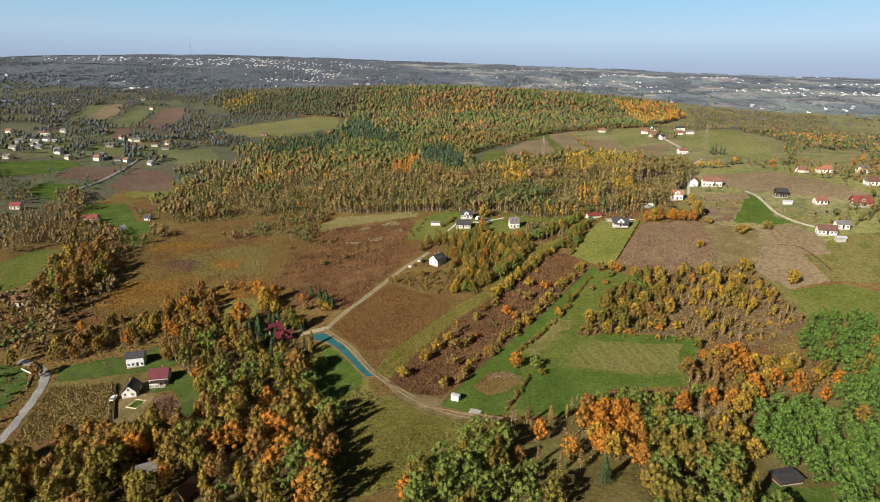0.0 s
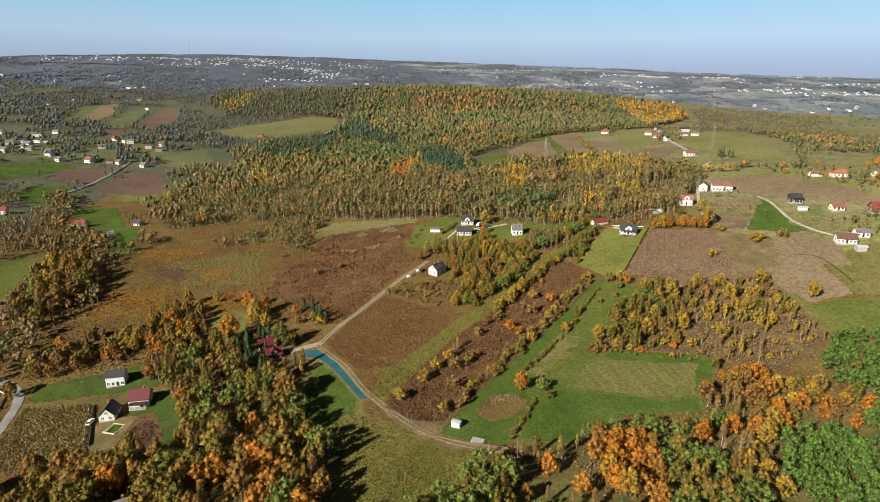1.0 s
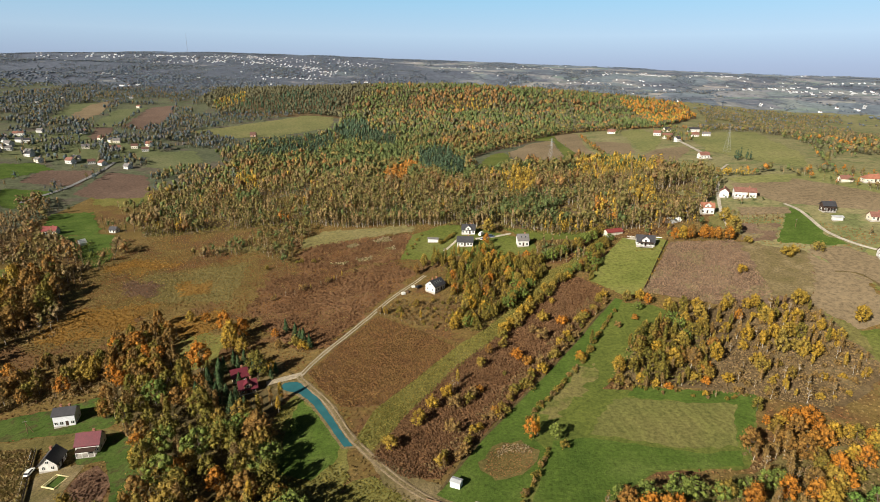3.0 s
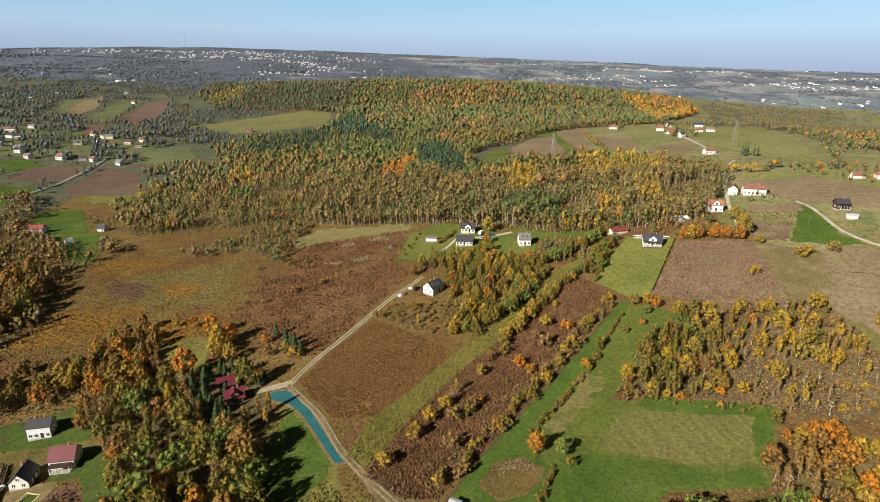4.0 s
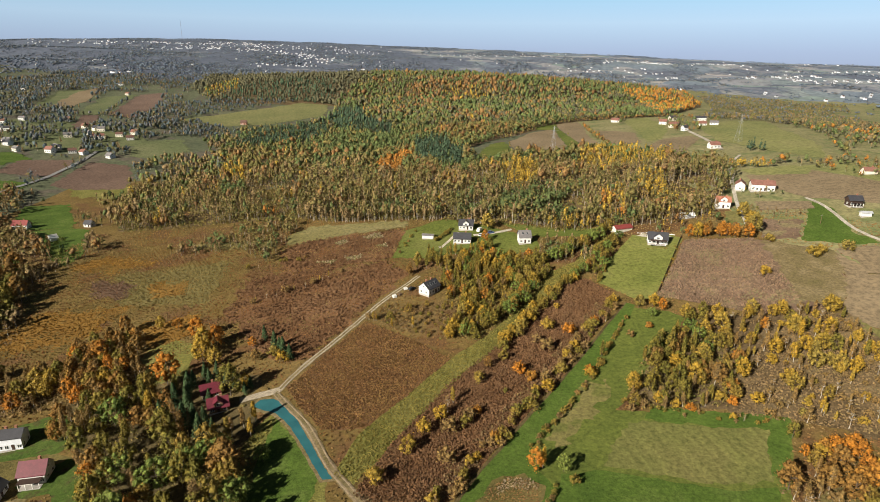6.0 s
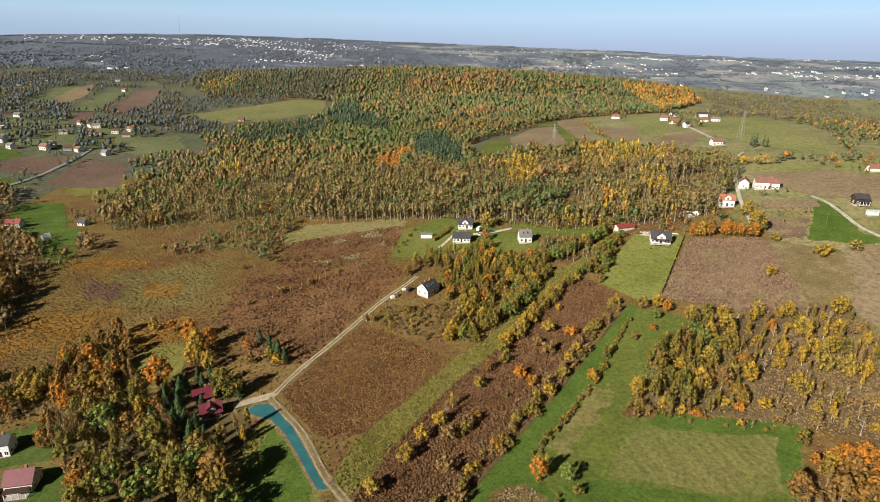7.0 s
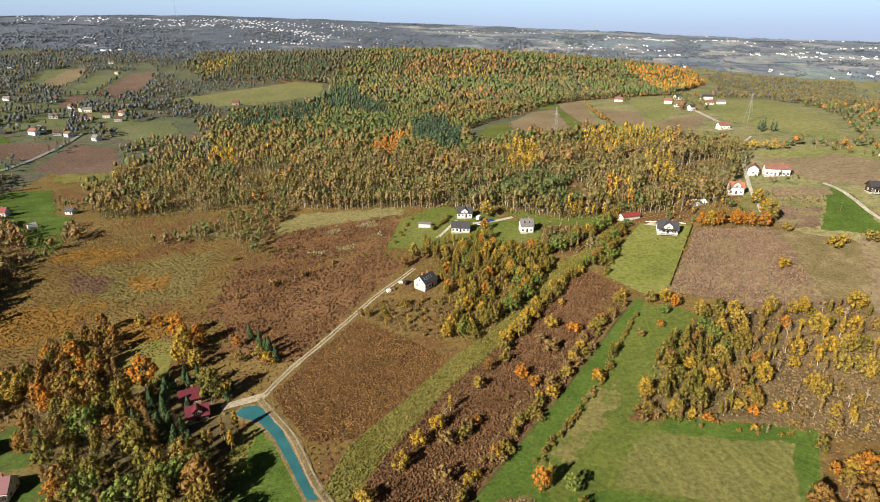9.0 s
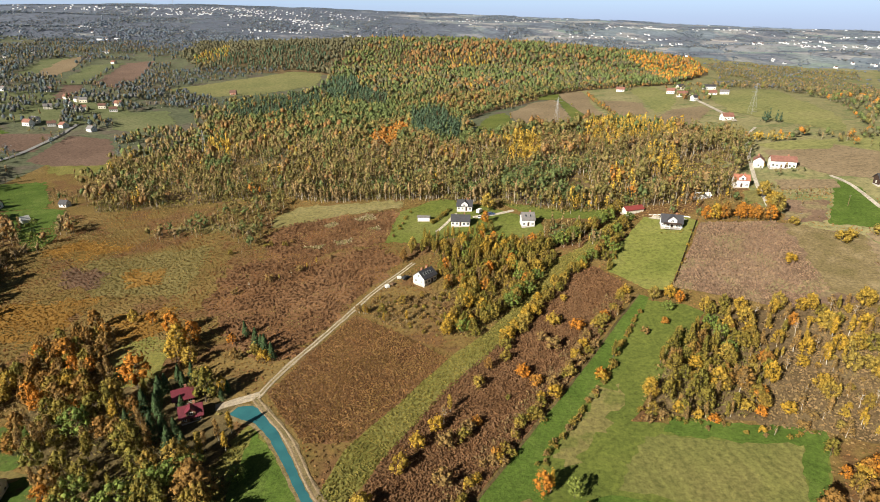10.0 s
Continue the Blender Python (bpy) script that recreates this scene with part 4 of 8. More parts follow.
# trees and bushes that stand out singly: kind, place, height
STRIP_BUSHES = [
    ("gold_bush", 19, 260, 5.5), ("rust_tree", 23, 269, 5.5), ("bush", 29, 273, 5.5), ("orange_bush", 17, 242, 4), ("bush", 13, 236, 5),
    ("orange_bush", 38, 259, 5), ("gold_bush", 43, 253, 5), ("gold_bush", 50, 263, 5), ("gold_bush", 50, 293, 6), ("orange_bush", 58, 289, 5.5),
    ("gold_bush", 57, 309, 3.5), ("orange_bush", 22, 229, 3.5), ("gold_bush", 58, 278, 4.5), ("gold_bush", 65, 289, 4.5), ("orange_bush", 70, 295, 4),
    ("gold_bush", 80, 308, 4.5), ("bush", 28, 253, 2.5), ("yellow_tree", 41, 300, 6), ("yellow_tree", 46, 308, 6), ("yellow_tree", 55, 320, 6),
    ("olive_tree", 50, 314, 5.5), ("birch", 9, 249, 7), ("bare_tree", 7, 244, 8),
]
STRIP_TREES = [
    ("alder", 67, 271, 7.5), ("gold_bush", 60, 259, 5), ("orange_bush", 60, 261, 4.5), ("green_tree", 41, 213, 7), ("yellow_tree", 73, 250, 8),
    ("olive_tree", 71, 242, 5.5), ("brown_bush", 69, 239, 3.5), ("yellow_tree", 92, 304, 6.5), ("yellow_tree", 98, 304, 6.5), ("orange_tree", 101, 300, 6.5),
    ("green_tree", 95, 296, 5), ("orange_bush", 91, 288, 3.5), ("brown_bush", 82, 283, 3.5), ("orange_tree", 33, 214, 8.5), ("birch", 35, 215, 8),
]
THICKET_TREES = [
    ("green_tree", 106, 283, 7), ("green_tree", 107, 277, 7), ("green_tree", 106, 268, 6.5), ("yellow_tree", 108, 293, 7), ("olive_tree", 115, 294, 7),
    ("yellow_tree", 120, 291, 7), ("bare_tree", 124, 287, 7.5), ("yellow_tree", 131, 288, 7), ("yellow_tree", 141, 288, 6.5), ("olive_tree", 146, 283, 6.5),
    ("olive_tree", 149, 278, 6.5), ("yellow_tree", 155, 274, 8), ("yellow_tree", 116, 276, 6), ("yellow_tree", 130, 265, 7.5), ("gold_bush", 126, 260, 5),
    ("orange_tree", 134, 280, 6.5), ("yellow_tree", 140, 256, 8), ("yellow_tree", 148, 265, 8), ("olive_tree", 152, 264, 8), ("gold_bush", 127, 250, 6),
    ("orange_bush", 116, 264, 4.5), ("orange_bush", 106, 247, 5.5), ("orange_bush", 103, 240, 4), ("gold_bush", 100, 242, 4.5), ("gold_bush", 111, 240, 5),
    ("bare_tree", 121, 259, 6), ("bare_tree", 133, 241, 7),
]
THICKET_BUSHES = [
    ("orange_bush", 88, 238, 3.5), ("gold_bush", 84, 240, 4), ("birch", 129, 245, 6), ("olive_tree", 135, 240, 6), ("gold_bush", 123, 233, 3.5),
    ("olive_tree", 114, 224, 6), ("orange_tree", 113, 216, 5), ("orange_tree", 119, 217, 6), ("orange_tree", 123, 218, 6), ("yellow_tree", 142, 266, 7),
    ("olive_tree", 137, 264, 6), ("gold_bush", 126, 274, 4.5), ("gold_bush", 100, 233, 3), ("bare_tree", 103, 232, 3.5),
]
ORANGE_BELT = [
    ("orange_tree", 123, 214, 9), ("orange_tree", 120, 203, 9), ("orange_tree", 125, 204, 9), ("yellow_tree", 130, 208, 8), ("yellow_tree", 136, 209, 6),
    ("orange_tree", 142, 207, 6), ("yellow_tree", 131, 199, 7), ("orange_tree", 125, 197, 6), ("olive_tree", 119, 198, 7), ("orange_tree", 141, 196, 8),
    ("yellow_tree", 117, 187, 9), ("yellow_tree", 110, 179, 9), ("orange_tree", 91, 182, 9), ("rust_tree", 55, 180, 9), ("orange_tree", 60, 177, 9),
    ("orange_tree", 64, 177, 9), ("orange_tree", 68, 178, 8), ("olive_tree", 84, 184, 8), ("yellow_tree", 181, 271, 9), ("gold_bush", 118, 216, 5),
    ("olive_tree", 127, 191, 6),
]
CLEARING_TREES = [
    ("orange_tree", -104, 303, 12), ("yellow_tree", -98, 294, 12), ("yellow_tree", -96, 287, 11), ("yellow_tree", -89, 283, 9), ("orange_tree", -94, 298, 11), ("yellow_tree", -79, 273, 7), ("yellow_tree", -71, 267, 7),
    ("yellow_tree", -126, 314, 7), ("orange_tree", -117, 312, 7), ("orange_tree", -142, 292, 10), ("orange_tree", -133, 282, 9), ("orange_tree", -152, 291, 8),
    ("rust_tree", -141, 311, 10), ("rust_tree", -138, 300, 9), ("orange_tree", -77, 295, 5.5), ("rust_tree", -73, 285, 6), ("olive_tree", -133, 269, 10),
    ("yellow_tree", -127, 269, 10), ("orange_tree", -117, 256, 9), ("olive_tree", -112, 258, 11), ("rust_tree", -98, 257, 9),
]
GROVE_TREES = [
    ("rust_tree", -97, 245, 10), ("rust_tree", -104, 248, 9), ("russet_tree", -107, 244, 9), ("olive_tree", -106, 231, 12), ("olive_tree", -98, 228, 11),
    ("olive_tree", -125, 244, 7), ("olive_tree", -133, 246, 7), ("olive_tree", -84, 231, 10), ("russet_tree", -85, 240, 11), ("russet_tree", -91, 249, 10),
    ("green_tree", -74, 224, 10), ("green_tree", -70, 226, 10), ("green_tree", -67, 229, 9), ("green_tree", -76, 222, 10), ("green_tree", -52, 225, 7),
    ("russet_tree", -64, 243, 9), ("birch", -61, 246, 9), ("russet_tree", -67, 239, 8), ("birch", -60, 238, 8), ("olive_tree", -82, 220, 10),
    ("rust_tree", -108, 227, 10), ("orange_tree", -107, 222, 8), ("russet_tree", -113, 228, 9), ("russet_tree", -145, 271, 9), ("yellow_tree", -150, 268, 8),
]
LEFT_TREES = [
    ("yellow_tree", -231, 336, 11), ("yellow_tree", -248, 350, 10), ("rust_tree", -225, 343, 10), ("orange_tree", -249, 375, 9), ("bare_tree", -200, 308, 8),
    ("bare_tree", -196, 311, 9), ("orange_tree", -189, 271, 8), ("birch", -180, 267, 8), ("yellow_tree", -158, 274, 9), ("yellow_tree", -104, 215, 7),
    ("rust_tree", -188, 234, 9), ("olive_tree", -206, 243, 9), ("russet_tree", -126, 242, 11), ("orange_tree", -224, 312, 9), ("rust_tree", -244, 405, 9), ("olive_tree", -283, 416, 9),
]
SPRUCES = [
    ("spruce", -73, 300, 7.5), ("spruce", -67, 293, 9), ("spruce", -62, 288, 9), ("spruce", -64, 290, 7.5), ("spruce", -58, 284, 8), ("spruce", -92, 269, 8), ("spruce", -90, 274, 8),
    ("spruce", -89, 256, 10), ("spruce", -83, 246, 10), ("spruce", -79, 240, 10), ("spruce", -73, 238, 9), ("spruce", -88, 248, 10),
    ("spruce", -79, 246, 8), ("spruce", -86, 276, 7), ("spruce", -94, 267, 9),
]
SLOPE_TREES = [
    ("yellow_tree", 171, 363, 12), ("yellow_tree", 173, 368, 10), ("gold_bush", 183, 331, 6.5), ("gold_bush", 188, 333, 6), ("gold_bush", 155, 320, 5.6),
    ("gold_bush", 200, 333, 6.5), ("rust_tree", -12, 352, 7), ("alder", -8, 357, 8), ("alder", -3, 358, 8),
]
WOOD_TREES_WEST = [
    ("orange_tree", -9, 135, 9), ("orange_tree", -68, 196, 11), ("rust_tree", -56, 190, 13), ("birch", -54, 186, 13),
    ("birch", -52, 180, 13), ("birch", -50, 176, 13), ("orange_tree", -38, 147, 13), ("orange_tree", -38, 136, 13), ("rust_tree", -35, 159, 10),
    ("orange_tree", -60, 174, 13), ("orange_tree", -54, 168, 14), ("rust_tree", -60, 160, 15), ("orange_tree", -50, 158, 13), ("rust_tree", -66, 180, 12),
    ("orange_tree", -52, 148, 14), ("rust_tree", -45, 162, 12), ("green_tree", -40, 146, 12), ("green_tree", -92, 178, 11), ("orange_tree", -46, 188, 8),
]
WOOD_TREES_EAST = [
    ("bush", 43, 208, 4), ("orange_tree", 102, 184, 9), ("green_tree", 10, 140, 10), ("green_tree", 15, 133, 11), ("green_tree", 20, 138, 10),
    ("green_tree", 28, 143, 8), ("olive_tree", 36, 139, 8), ("russet_tree", 38, 147, 8), ("russet_tree", 32, 151, 7), ("rust_tree", 26, 152, 7),
    ("olive_tree", 33, 131, 10), ("green_tree", 25, 131, 10), ("spruce", 51, 142, 10), ("russet_tree", 45, 148, 8), ("orange_tree", 35, 164, 9),
    ("orange_tree", 43, 154, 9), ("yellow_tree", 102, 154, 9), ("orange_tree", 89, 179, 10), ("orange_tree", 64, 150, 9), ("green_tree", 2, 150, 11),
    ("green_tree", 14, 152, 11), ("green_tree", 8, 142, 12), ("spruce", 66, 146, 8),
]
CABIN_SPRUCES = [
    ("spruce", -92, 263, 9.2), ("spruce", -95, 258, 10.35), ("spruce", -86, 244, 9.2), ("spruce", -97, 250, 9.2), ("spruce", -99, 258, 8.05),
    ("spruce", -76, 268, 6.9), ("spruce", -80, 271, 6.9), ("spruce", -86, 270, 8.05), ("spruce", -70, 263, 5.75), ("spruce", -69, 266, 5.75),
    ("spruce", -82, 258, 6.9),
]
GARDEN_TREES = [
    ("yellow_tree", 33, 403, 11), ("orange_tree", 30, 386, 8), ("olive_tree", 32, 376, 7), ("olive_tree", 0, 363, 9), ("yellow_tree", -8, 362, 8),
    ("alder", 3, 356, 9), ("yellow_tree", 175, 384, 10), ("yellow_tree", 173, 372, 9), ("orange_tree", 33, 366, 6), ("orange_tree", 51, 359, 7),
    ("orange_tree", 28, 335, 7), ("green_tree", 41, 326, 7), ("green_tree", 43, 316, 7), ("gold_bush", 173, 351, 5),
]
SHADE_TREES = [
    ("rust_tree", -225, 313, 14), ("olive_tree", -218, 315, 15), ("rust_tree", -212, 319, 13), ("olive_tree", -209, 327, 14), ("russet_tree", -219, 301, 14),
    ("olive_tree", -214, 291, 12), ("rust_tree", -228, 330, 15), ("olive_tree", -221, 350, 13), ("russet_tree", -226, 366, 12), ("olive_tree", -233, 322, 15),
    ("rust_tree", -228, 300, 13), ("olive_tree", -215, 337, 14),
]
SPECIMENS = GARDEN_TREES + SHADE_TREES + STRIP_BUSHES + STRIP_TREES + THICKET_TREES + THICKET_BUSHES + ORANGE_BELT + CLEARING_TREES + GROVE_TREES + LEFT_TREES + SPRUCES + SLOPE_TREES + WOOD_TREES_WEST + WOOD_TREES_EAST + CABIN_SPRUCES

KEEP_CLEAR = [(-145, 241, 9), (-126, 226, 9), (-135, 218, 9), (-99, 160, 9), (-79, 147, 9), (-84, 264, 7), (-77, 254, 8), (-2, 332, 9),
              (17, 388, 9), (20, 407, 9), (52, 382, 9), (121, 364, 10), (109, 384, 8), (-128, 206, 8), (-72, 245, 8), (-80, 249, 6), (-60, 262, 8), (-88, 258, 12), (-84, 268, 8), (-54, 164, 7), (-52, 152, 6), (108, 146, 7), (111, 139, 6), (76, 138, 6)]

TAKEN = [(x, y, 0.28 * h + 0.8) for _, x, y, h in SPECIMENS]


def grove(poly, step, mixture, heights, seed):
    """Single trees over a polygon; mixture: kinds and shares."""
    rng = np.random.default_rng(seed)
    X, Y = scatter(poly, step, rng, 0.6)
    kinds, share = [k for k, _ in mixture], np.cumsum([s for _, s in mixture])
    for x, y in zip(X, Y):
        u = (rng.random() + 0.35 * noise.noise((x / 22, y / 22, seed))) % 1.0 * share[-1] * 0.999
        kind = kinds[int(np.searchsorted(share, u))]
        if clear_of(x, y, KEEP_CLEAR) and clear_of(x, y, TAKEN):
            k = 0.45 if "bush" in kind else 1.0
            plant(kind, float(x), float(y), float(rng.uniform(*heights)) * k)


def hedge(line, step, mixture, heights, seed, width=2.0):
    """Trees or bushes along a line."""
    rng = np.random.default_rng(seed)
    for a, b in zip(line, line[1:]):
        n = max(1, int(math.hypot(b[0] - a[0], b[1] - a[1]) / step))
        for i in range(n):
            t = (i + rng.uniform(0, 1)) / n
            plant(mixture[int(rng.integers(len(mixture)))], a[0] + (b[0] - a[0]) * t + rng.uniform(-width, width) / 2,
                  a[1] + (b[1] - a[1]) * t + rng.uniform(-width, width) / 2, float(rng.uniform(*heights)))


def far_crown(rng, habit, lumps, sprays, leaf, small=False, core=1.0):
    """A crown of unit height for a tree far off: ragged lumps of leaf with loose sprays about them."""
    v0, f0 = LUMP_8 if small else LUMP_20
    vs, fs, base = [], [], 0
    for i in range(lumps):
        t = (i + 0.5) / lumps
        an = i * 2.4 + rng.uniform(-0.6, 0.6)
        if habit == "cone":
            z, r, wide, tall = 0.25 + 0.5 * t, 0.0, 0.17 * (1.25 - 0.75 * t), (0.26 if lumps > 1 else 0.42)
        elif habit == "slim":
            z, r, wide, tall = 0.45 + 0.36 * t, 0.03, 0.085, (0.2 if lumps > 1 else 0.3)
        else:
            z, r, wide, tall = 0.42 + 0.3 * t, (0.09 if lumps > 1 else 0.0), (0.165 if lumps > 1 else 0.235), (0.21 if lumps > 1 else 0.33)
        q = v0 * rng.uniform(0.5, 1.45, (len(v0), 1)) * (wide * core, wide * core, tall * core)
        if habit == "cone":
            q[:, :2] *= (1.15 - 0.75 * (q[:, 2:] / tall * 0.5 + 0.5))
        vs.append(q + (r * math.cos(an), r * math.sin(an), z))
        fs.append(f0 + base)
        base += len(v0)
    if sprays:
        p, out, _ = conifer_points(rng, sprays) if habit == "cone" else crown_points(rng, habit, max(2, sprays // 4), 4)
        v, f = cards(rng, p, leaf, out, 0.3, 3)
        vs.append(v)
        fs.append(f + base)
    return np.concatenate(vs), np.concatenate(fs)


def woods(name, label, X, Y, H, tone, habit, seed, lumps=2, sprays=9, leaf=0.09, small=False, wide=1.0, stems=True, core=1.0):
    """A stand of far trees in one mesh: ragged crowns on thin stems."""
    rng = np.random.default_rng(seed)
    protos = [far_crown(rng, habit, lumps, sprays, leaf, small, core) for k in range(6)]
    vs, fs, base = [], [], 0
    Z = ground_z(X, Y)
    for k in range(6):
        pick = np.arange(len(X)) % 6 == k
        n = int(pick.sum())
        if not n:
            continue
        a = rng.uniform(0, 2 * math.pi, n)
        w = H[pick] * rng.uniform(0.85, 1.25, n) * wide
        v0, f0 = protos[k]
        x = v0[None, :, 0] * np.cos(a)[:, None] - v0[None, :, 1] * np.sin(a)[:, None]
        y = v0[None, :, 0] * np.sin(a)[:, None] + v0[None, :, 1] * np.cos(a)[:, None]
        v = np.stack([x * w[:, None] + X[pick][:, None], y * w[:, None] + Y[pick][:, None], v0[None, :, 2] * H[pick][:, None] + Z[pick][:, None]], -1).reshape(-1, 3)
        vs.append(v)
        fs.append((f0[None] + (np.arange(n) * len(v0))[:, None, None]).reshape(-1, 3) + base)
        base += len(v)
    crown_faces = sum(len(f) for f in fs)
    if stems:
        stem = np.array([(0.018, 0, 0), (-0.018, 0, 0), (0, 0, 0.7), (0, 0.018, 0), (0, -0.018, 0), (0, 0, 0.7)])
        n = len(X)
        vs.append((stem[None] * H[:, None, None] + np.stack([X, Y, Z], -1)[:, None, :]).reshape(-1, 3))
        fs.append((np.array([[0, 1, 2], [3, 4, 5]])[None] + (np.arange(n) * 6)[:, None, None]).reshape(-1, 3) + base)
    idx = np.zeros(sum(len(f) for f in fs), int)
    idx[crown_faces:] = 1
    ob = link_mesh(name, np.concatenate(vs), np.concatenate(fs), [WOOD[tone], M_BIRCH if tone in ("russet", "tan") or (tone, habit) == ("olive", "slim") else M_BARK], index=idx)
    return tagged(ob, label, "woodland", kind="stuff")


def tufts(name, label, poly, step, height, mat, seed, wide=0.45, cat="weeds", places=None):
    """Standing weeds or grass: three leaning blades a tuft, all in one mesh."""
    rng = np.random.default_rng(seed)
    X, Y = places if places else scatter(poly, step, rng, 0.5)
    n = len(X)
    Z = ground_z(X, Y) + 0.05
    c = np.stack([X, Y, Z], -1)
    v = []
    for k in range(3):
        a = rng.uniform(0, 2 * math.pi, n)
        h = height * rng.uniform(0.45, 1.25, n)
        w = wide * rng.uniform(0.6, 1.3, n)
        d = np.stack([np.cos(a), np.sin(a), np.zeros(n)], -1) * w[:, None]
        tip = np.stack([rng.normal(0, 0.28, n) * h, rng.normal(0, 0.28, n) * h, h], -1)
        v += [c - d, c + d, c + tip + d * 0.5, c + tip - d * 0.6]
    v = np.stack(v, 1).reshape(-1, 3)
    f = np.arange(len(v)).reshape(-1, 4)
    return tagged(link_mesh(name, v, f, mat), label, cat, kind="stuff")


LEAF_BRAMBLE = leaf_mat("brown bramble", [(0.14, 0.095, 0.05), (0.19, 0.13, 0.065), (0.16, 0.12, 0.05)], 0.16, False, 0.16)
LEAF_DEAD = leaf_mat("dead weed stalks", [(0.115, 0.062, 0.031), (0.16, 0.09, 0.046), (0.14, 0.082, 0.044)], 0.2, False)
LEAF_WEED = leaf_mat("dry brown weeds with paler heads", [(0.14, 0.076, 0.032), (0.215, 0.125, 0.052), (0.185, 0.115, 0.042), (0.255, 0.15, 0.064)], 0.2, False, 0.14)
LEAF_HEATH = leaf_mat("grey brown weed stalks", [(0.15, 0.098, 0.068), (0.205, 0.138, 0.094), (0.18, 0.135, 0.082)], 0.2, False)
LEAF_GRASS = leaf_mat("rank grass blades", [(0.16, 0.145, 0.036), (0.21, 0.18, 0.05), (0.18, 0.165, 0.042)], 0.35, False)
LEAF_DRY = leaf_mat("dry meadow grass", [(0.19, 0.10, 0.034), (0.235, 0.145, 0.048), (0.19, 0.092, 0.038), (0.22, 0.165, 0.07), (0.185, 0.085, 0.036), (0.22, 0.15, 0.047)], 0.25, False, 0.025)
LEAF_TALL = leaf_mat("tall weed heads", [(0.16, 0.11, 0.045), (0.28, 0.205, 0.095), (0.22, 0.18, 0.065), (0.36, 0.27, 0.15)], 0.25, False, 0.2)

tufts("dead_weeds", "dense dead brown weeds", BRUSH_1, 0.7, 0.42, LEAF_WEED, 1, 0.4)
tufts("dead_weeds", "dense dead red-brown weeds", BRUSH_2, 0.7, 0.5, LEAF_DEAD, 2, 0.4)
tufts("dead_weeds", "dense grey-brown weeds", [(103, 312), (136, 365), (168, 357), (160, 300), (138, 291)], 1.0, 0.6, LEAF_HEATH, 3, 0.45)
tufts("dead_weeds", "low grey-brown weeds between golden bushes", [(100, 236), (122, 264), (150, 292), (170, 286), (172, 242), (140, 224)], 1.15, 0.5, LEAF_BRAMBLE, 13, 0.42)
tufts("dry_weeds", "tall pale dry weeds", WEEDS, 0.7, 0.75, LEAF_TALL, 6, 0.45)
tufts("soil_clods", "lumps of freshly dug soil", [(-120, 200), (-121, 211), (-118, 214), (-109, 207), (-107, 194), (-117, 193)], 0.9, 0.35, M_DUG, 14, 0.5, "soil")
tufts("rank_grass", "rank yellow-green grass tufts", STRIP, 0.85, 0.4, LEAF_GRASS, 7)
tufts("rank_grass", "rank olive grass tufts", GLADE, 0.9, 0.3, LEAF_GRASS, 8)
LEFT_MEADOW = [(-245, 330), (-215, 300), (-160, 272), (-115, 290), (-84, 298), (-60, 280), (-48, 285), (-30, 324), (-13, 353), (-22, 372), (-18, 413), (-72, 405), (-92, 398), (-160, 410), (-235, 430)]
LEAF_OLIVE = leaf_mat("olive meadow grass", [(0.165, 0.132, 0.048), (0.212, 0.165, 0.062), (0.195, 0.138, 0.054)], 0.25, False, 0.05)
LEAF_FOX = leaf_mat("fox-red dead grass", [(0.24, 0.138, 0.03), (0.29, 0.165, 0.038), (0.215, 0.125, 0.036)], 0.25, False, 0.05)
LEAF_PURPLE = leaf_mat("purple-brown weed stalks", [(0.14, 0.082, 0.052), (0.175, 0.105, 0.064)], 0.2, False)
LEAF_PALE = leaf_mat("bleached weed stalks", [(0.24, 0.19, 0.12), (0.30, 0.24, 0.16)], 0.2, False)
tufts("dead_weeds", "low brown weeds on a dug patch", [(16, 199), (18, 207), (25, 212), (33, 209), (32, 201), (26, 196), (19, 195)], 0.7, 0.3, LEAF_WEED, 18, 0.35)
tufts("dry_weeds", "pale dry weeds on a dug patch", [(19, 204), (23, 211), (31, 211), (32, 206), (25, 207)], 0.75, 0.45, LEAF_PALE, 15, 0.4)
tufts("rank_grass", "rank grass at the strip's upper end", [(50, 327), (59, 343), (74, 352), (90, 372), (99, 382), (93, 366), (82, 350), (74, 342), (57, 322)], 1.0, 0.4, LEAF_GRASS, 17)
tufts("rank_grass", "rank grass beside the water", [(-60, 205), (-62, 235), (-55, 246), (-54, 223), (-51, 203), (-39, 199), (-33, 207), (-26, 200), (-30, 182), (-45, 188)], 1.0, 0.4, LEAF_GRASS, 16)
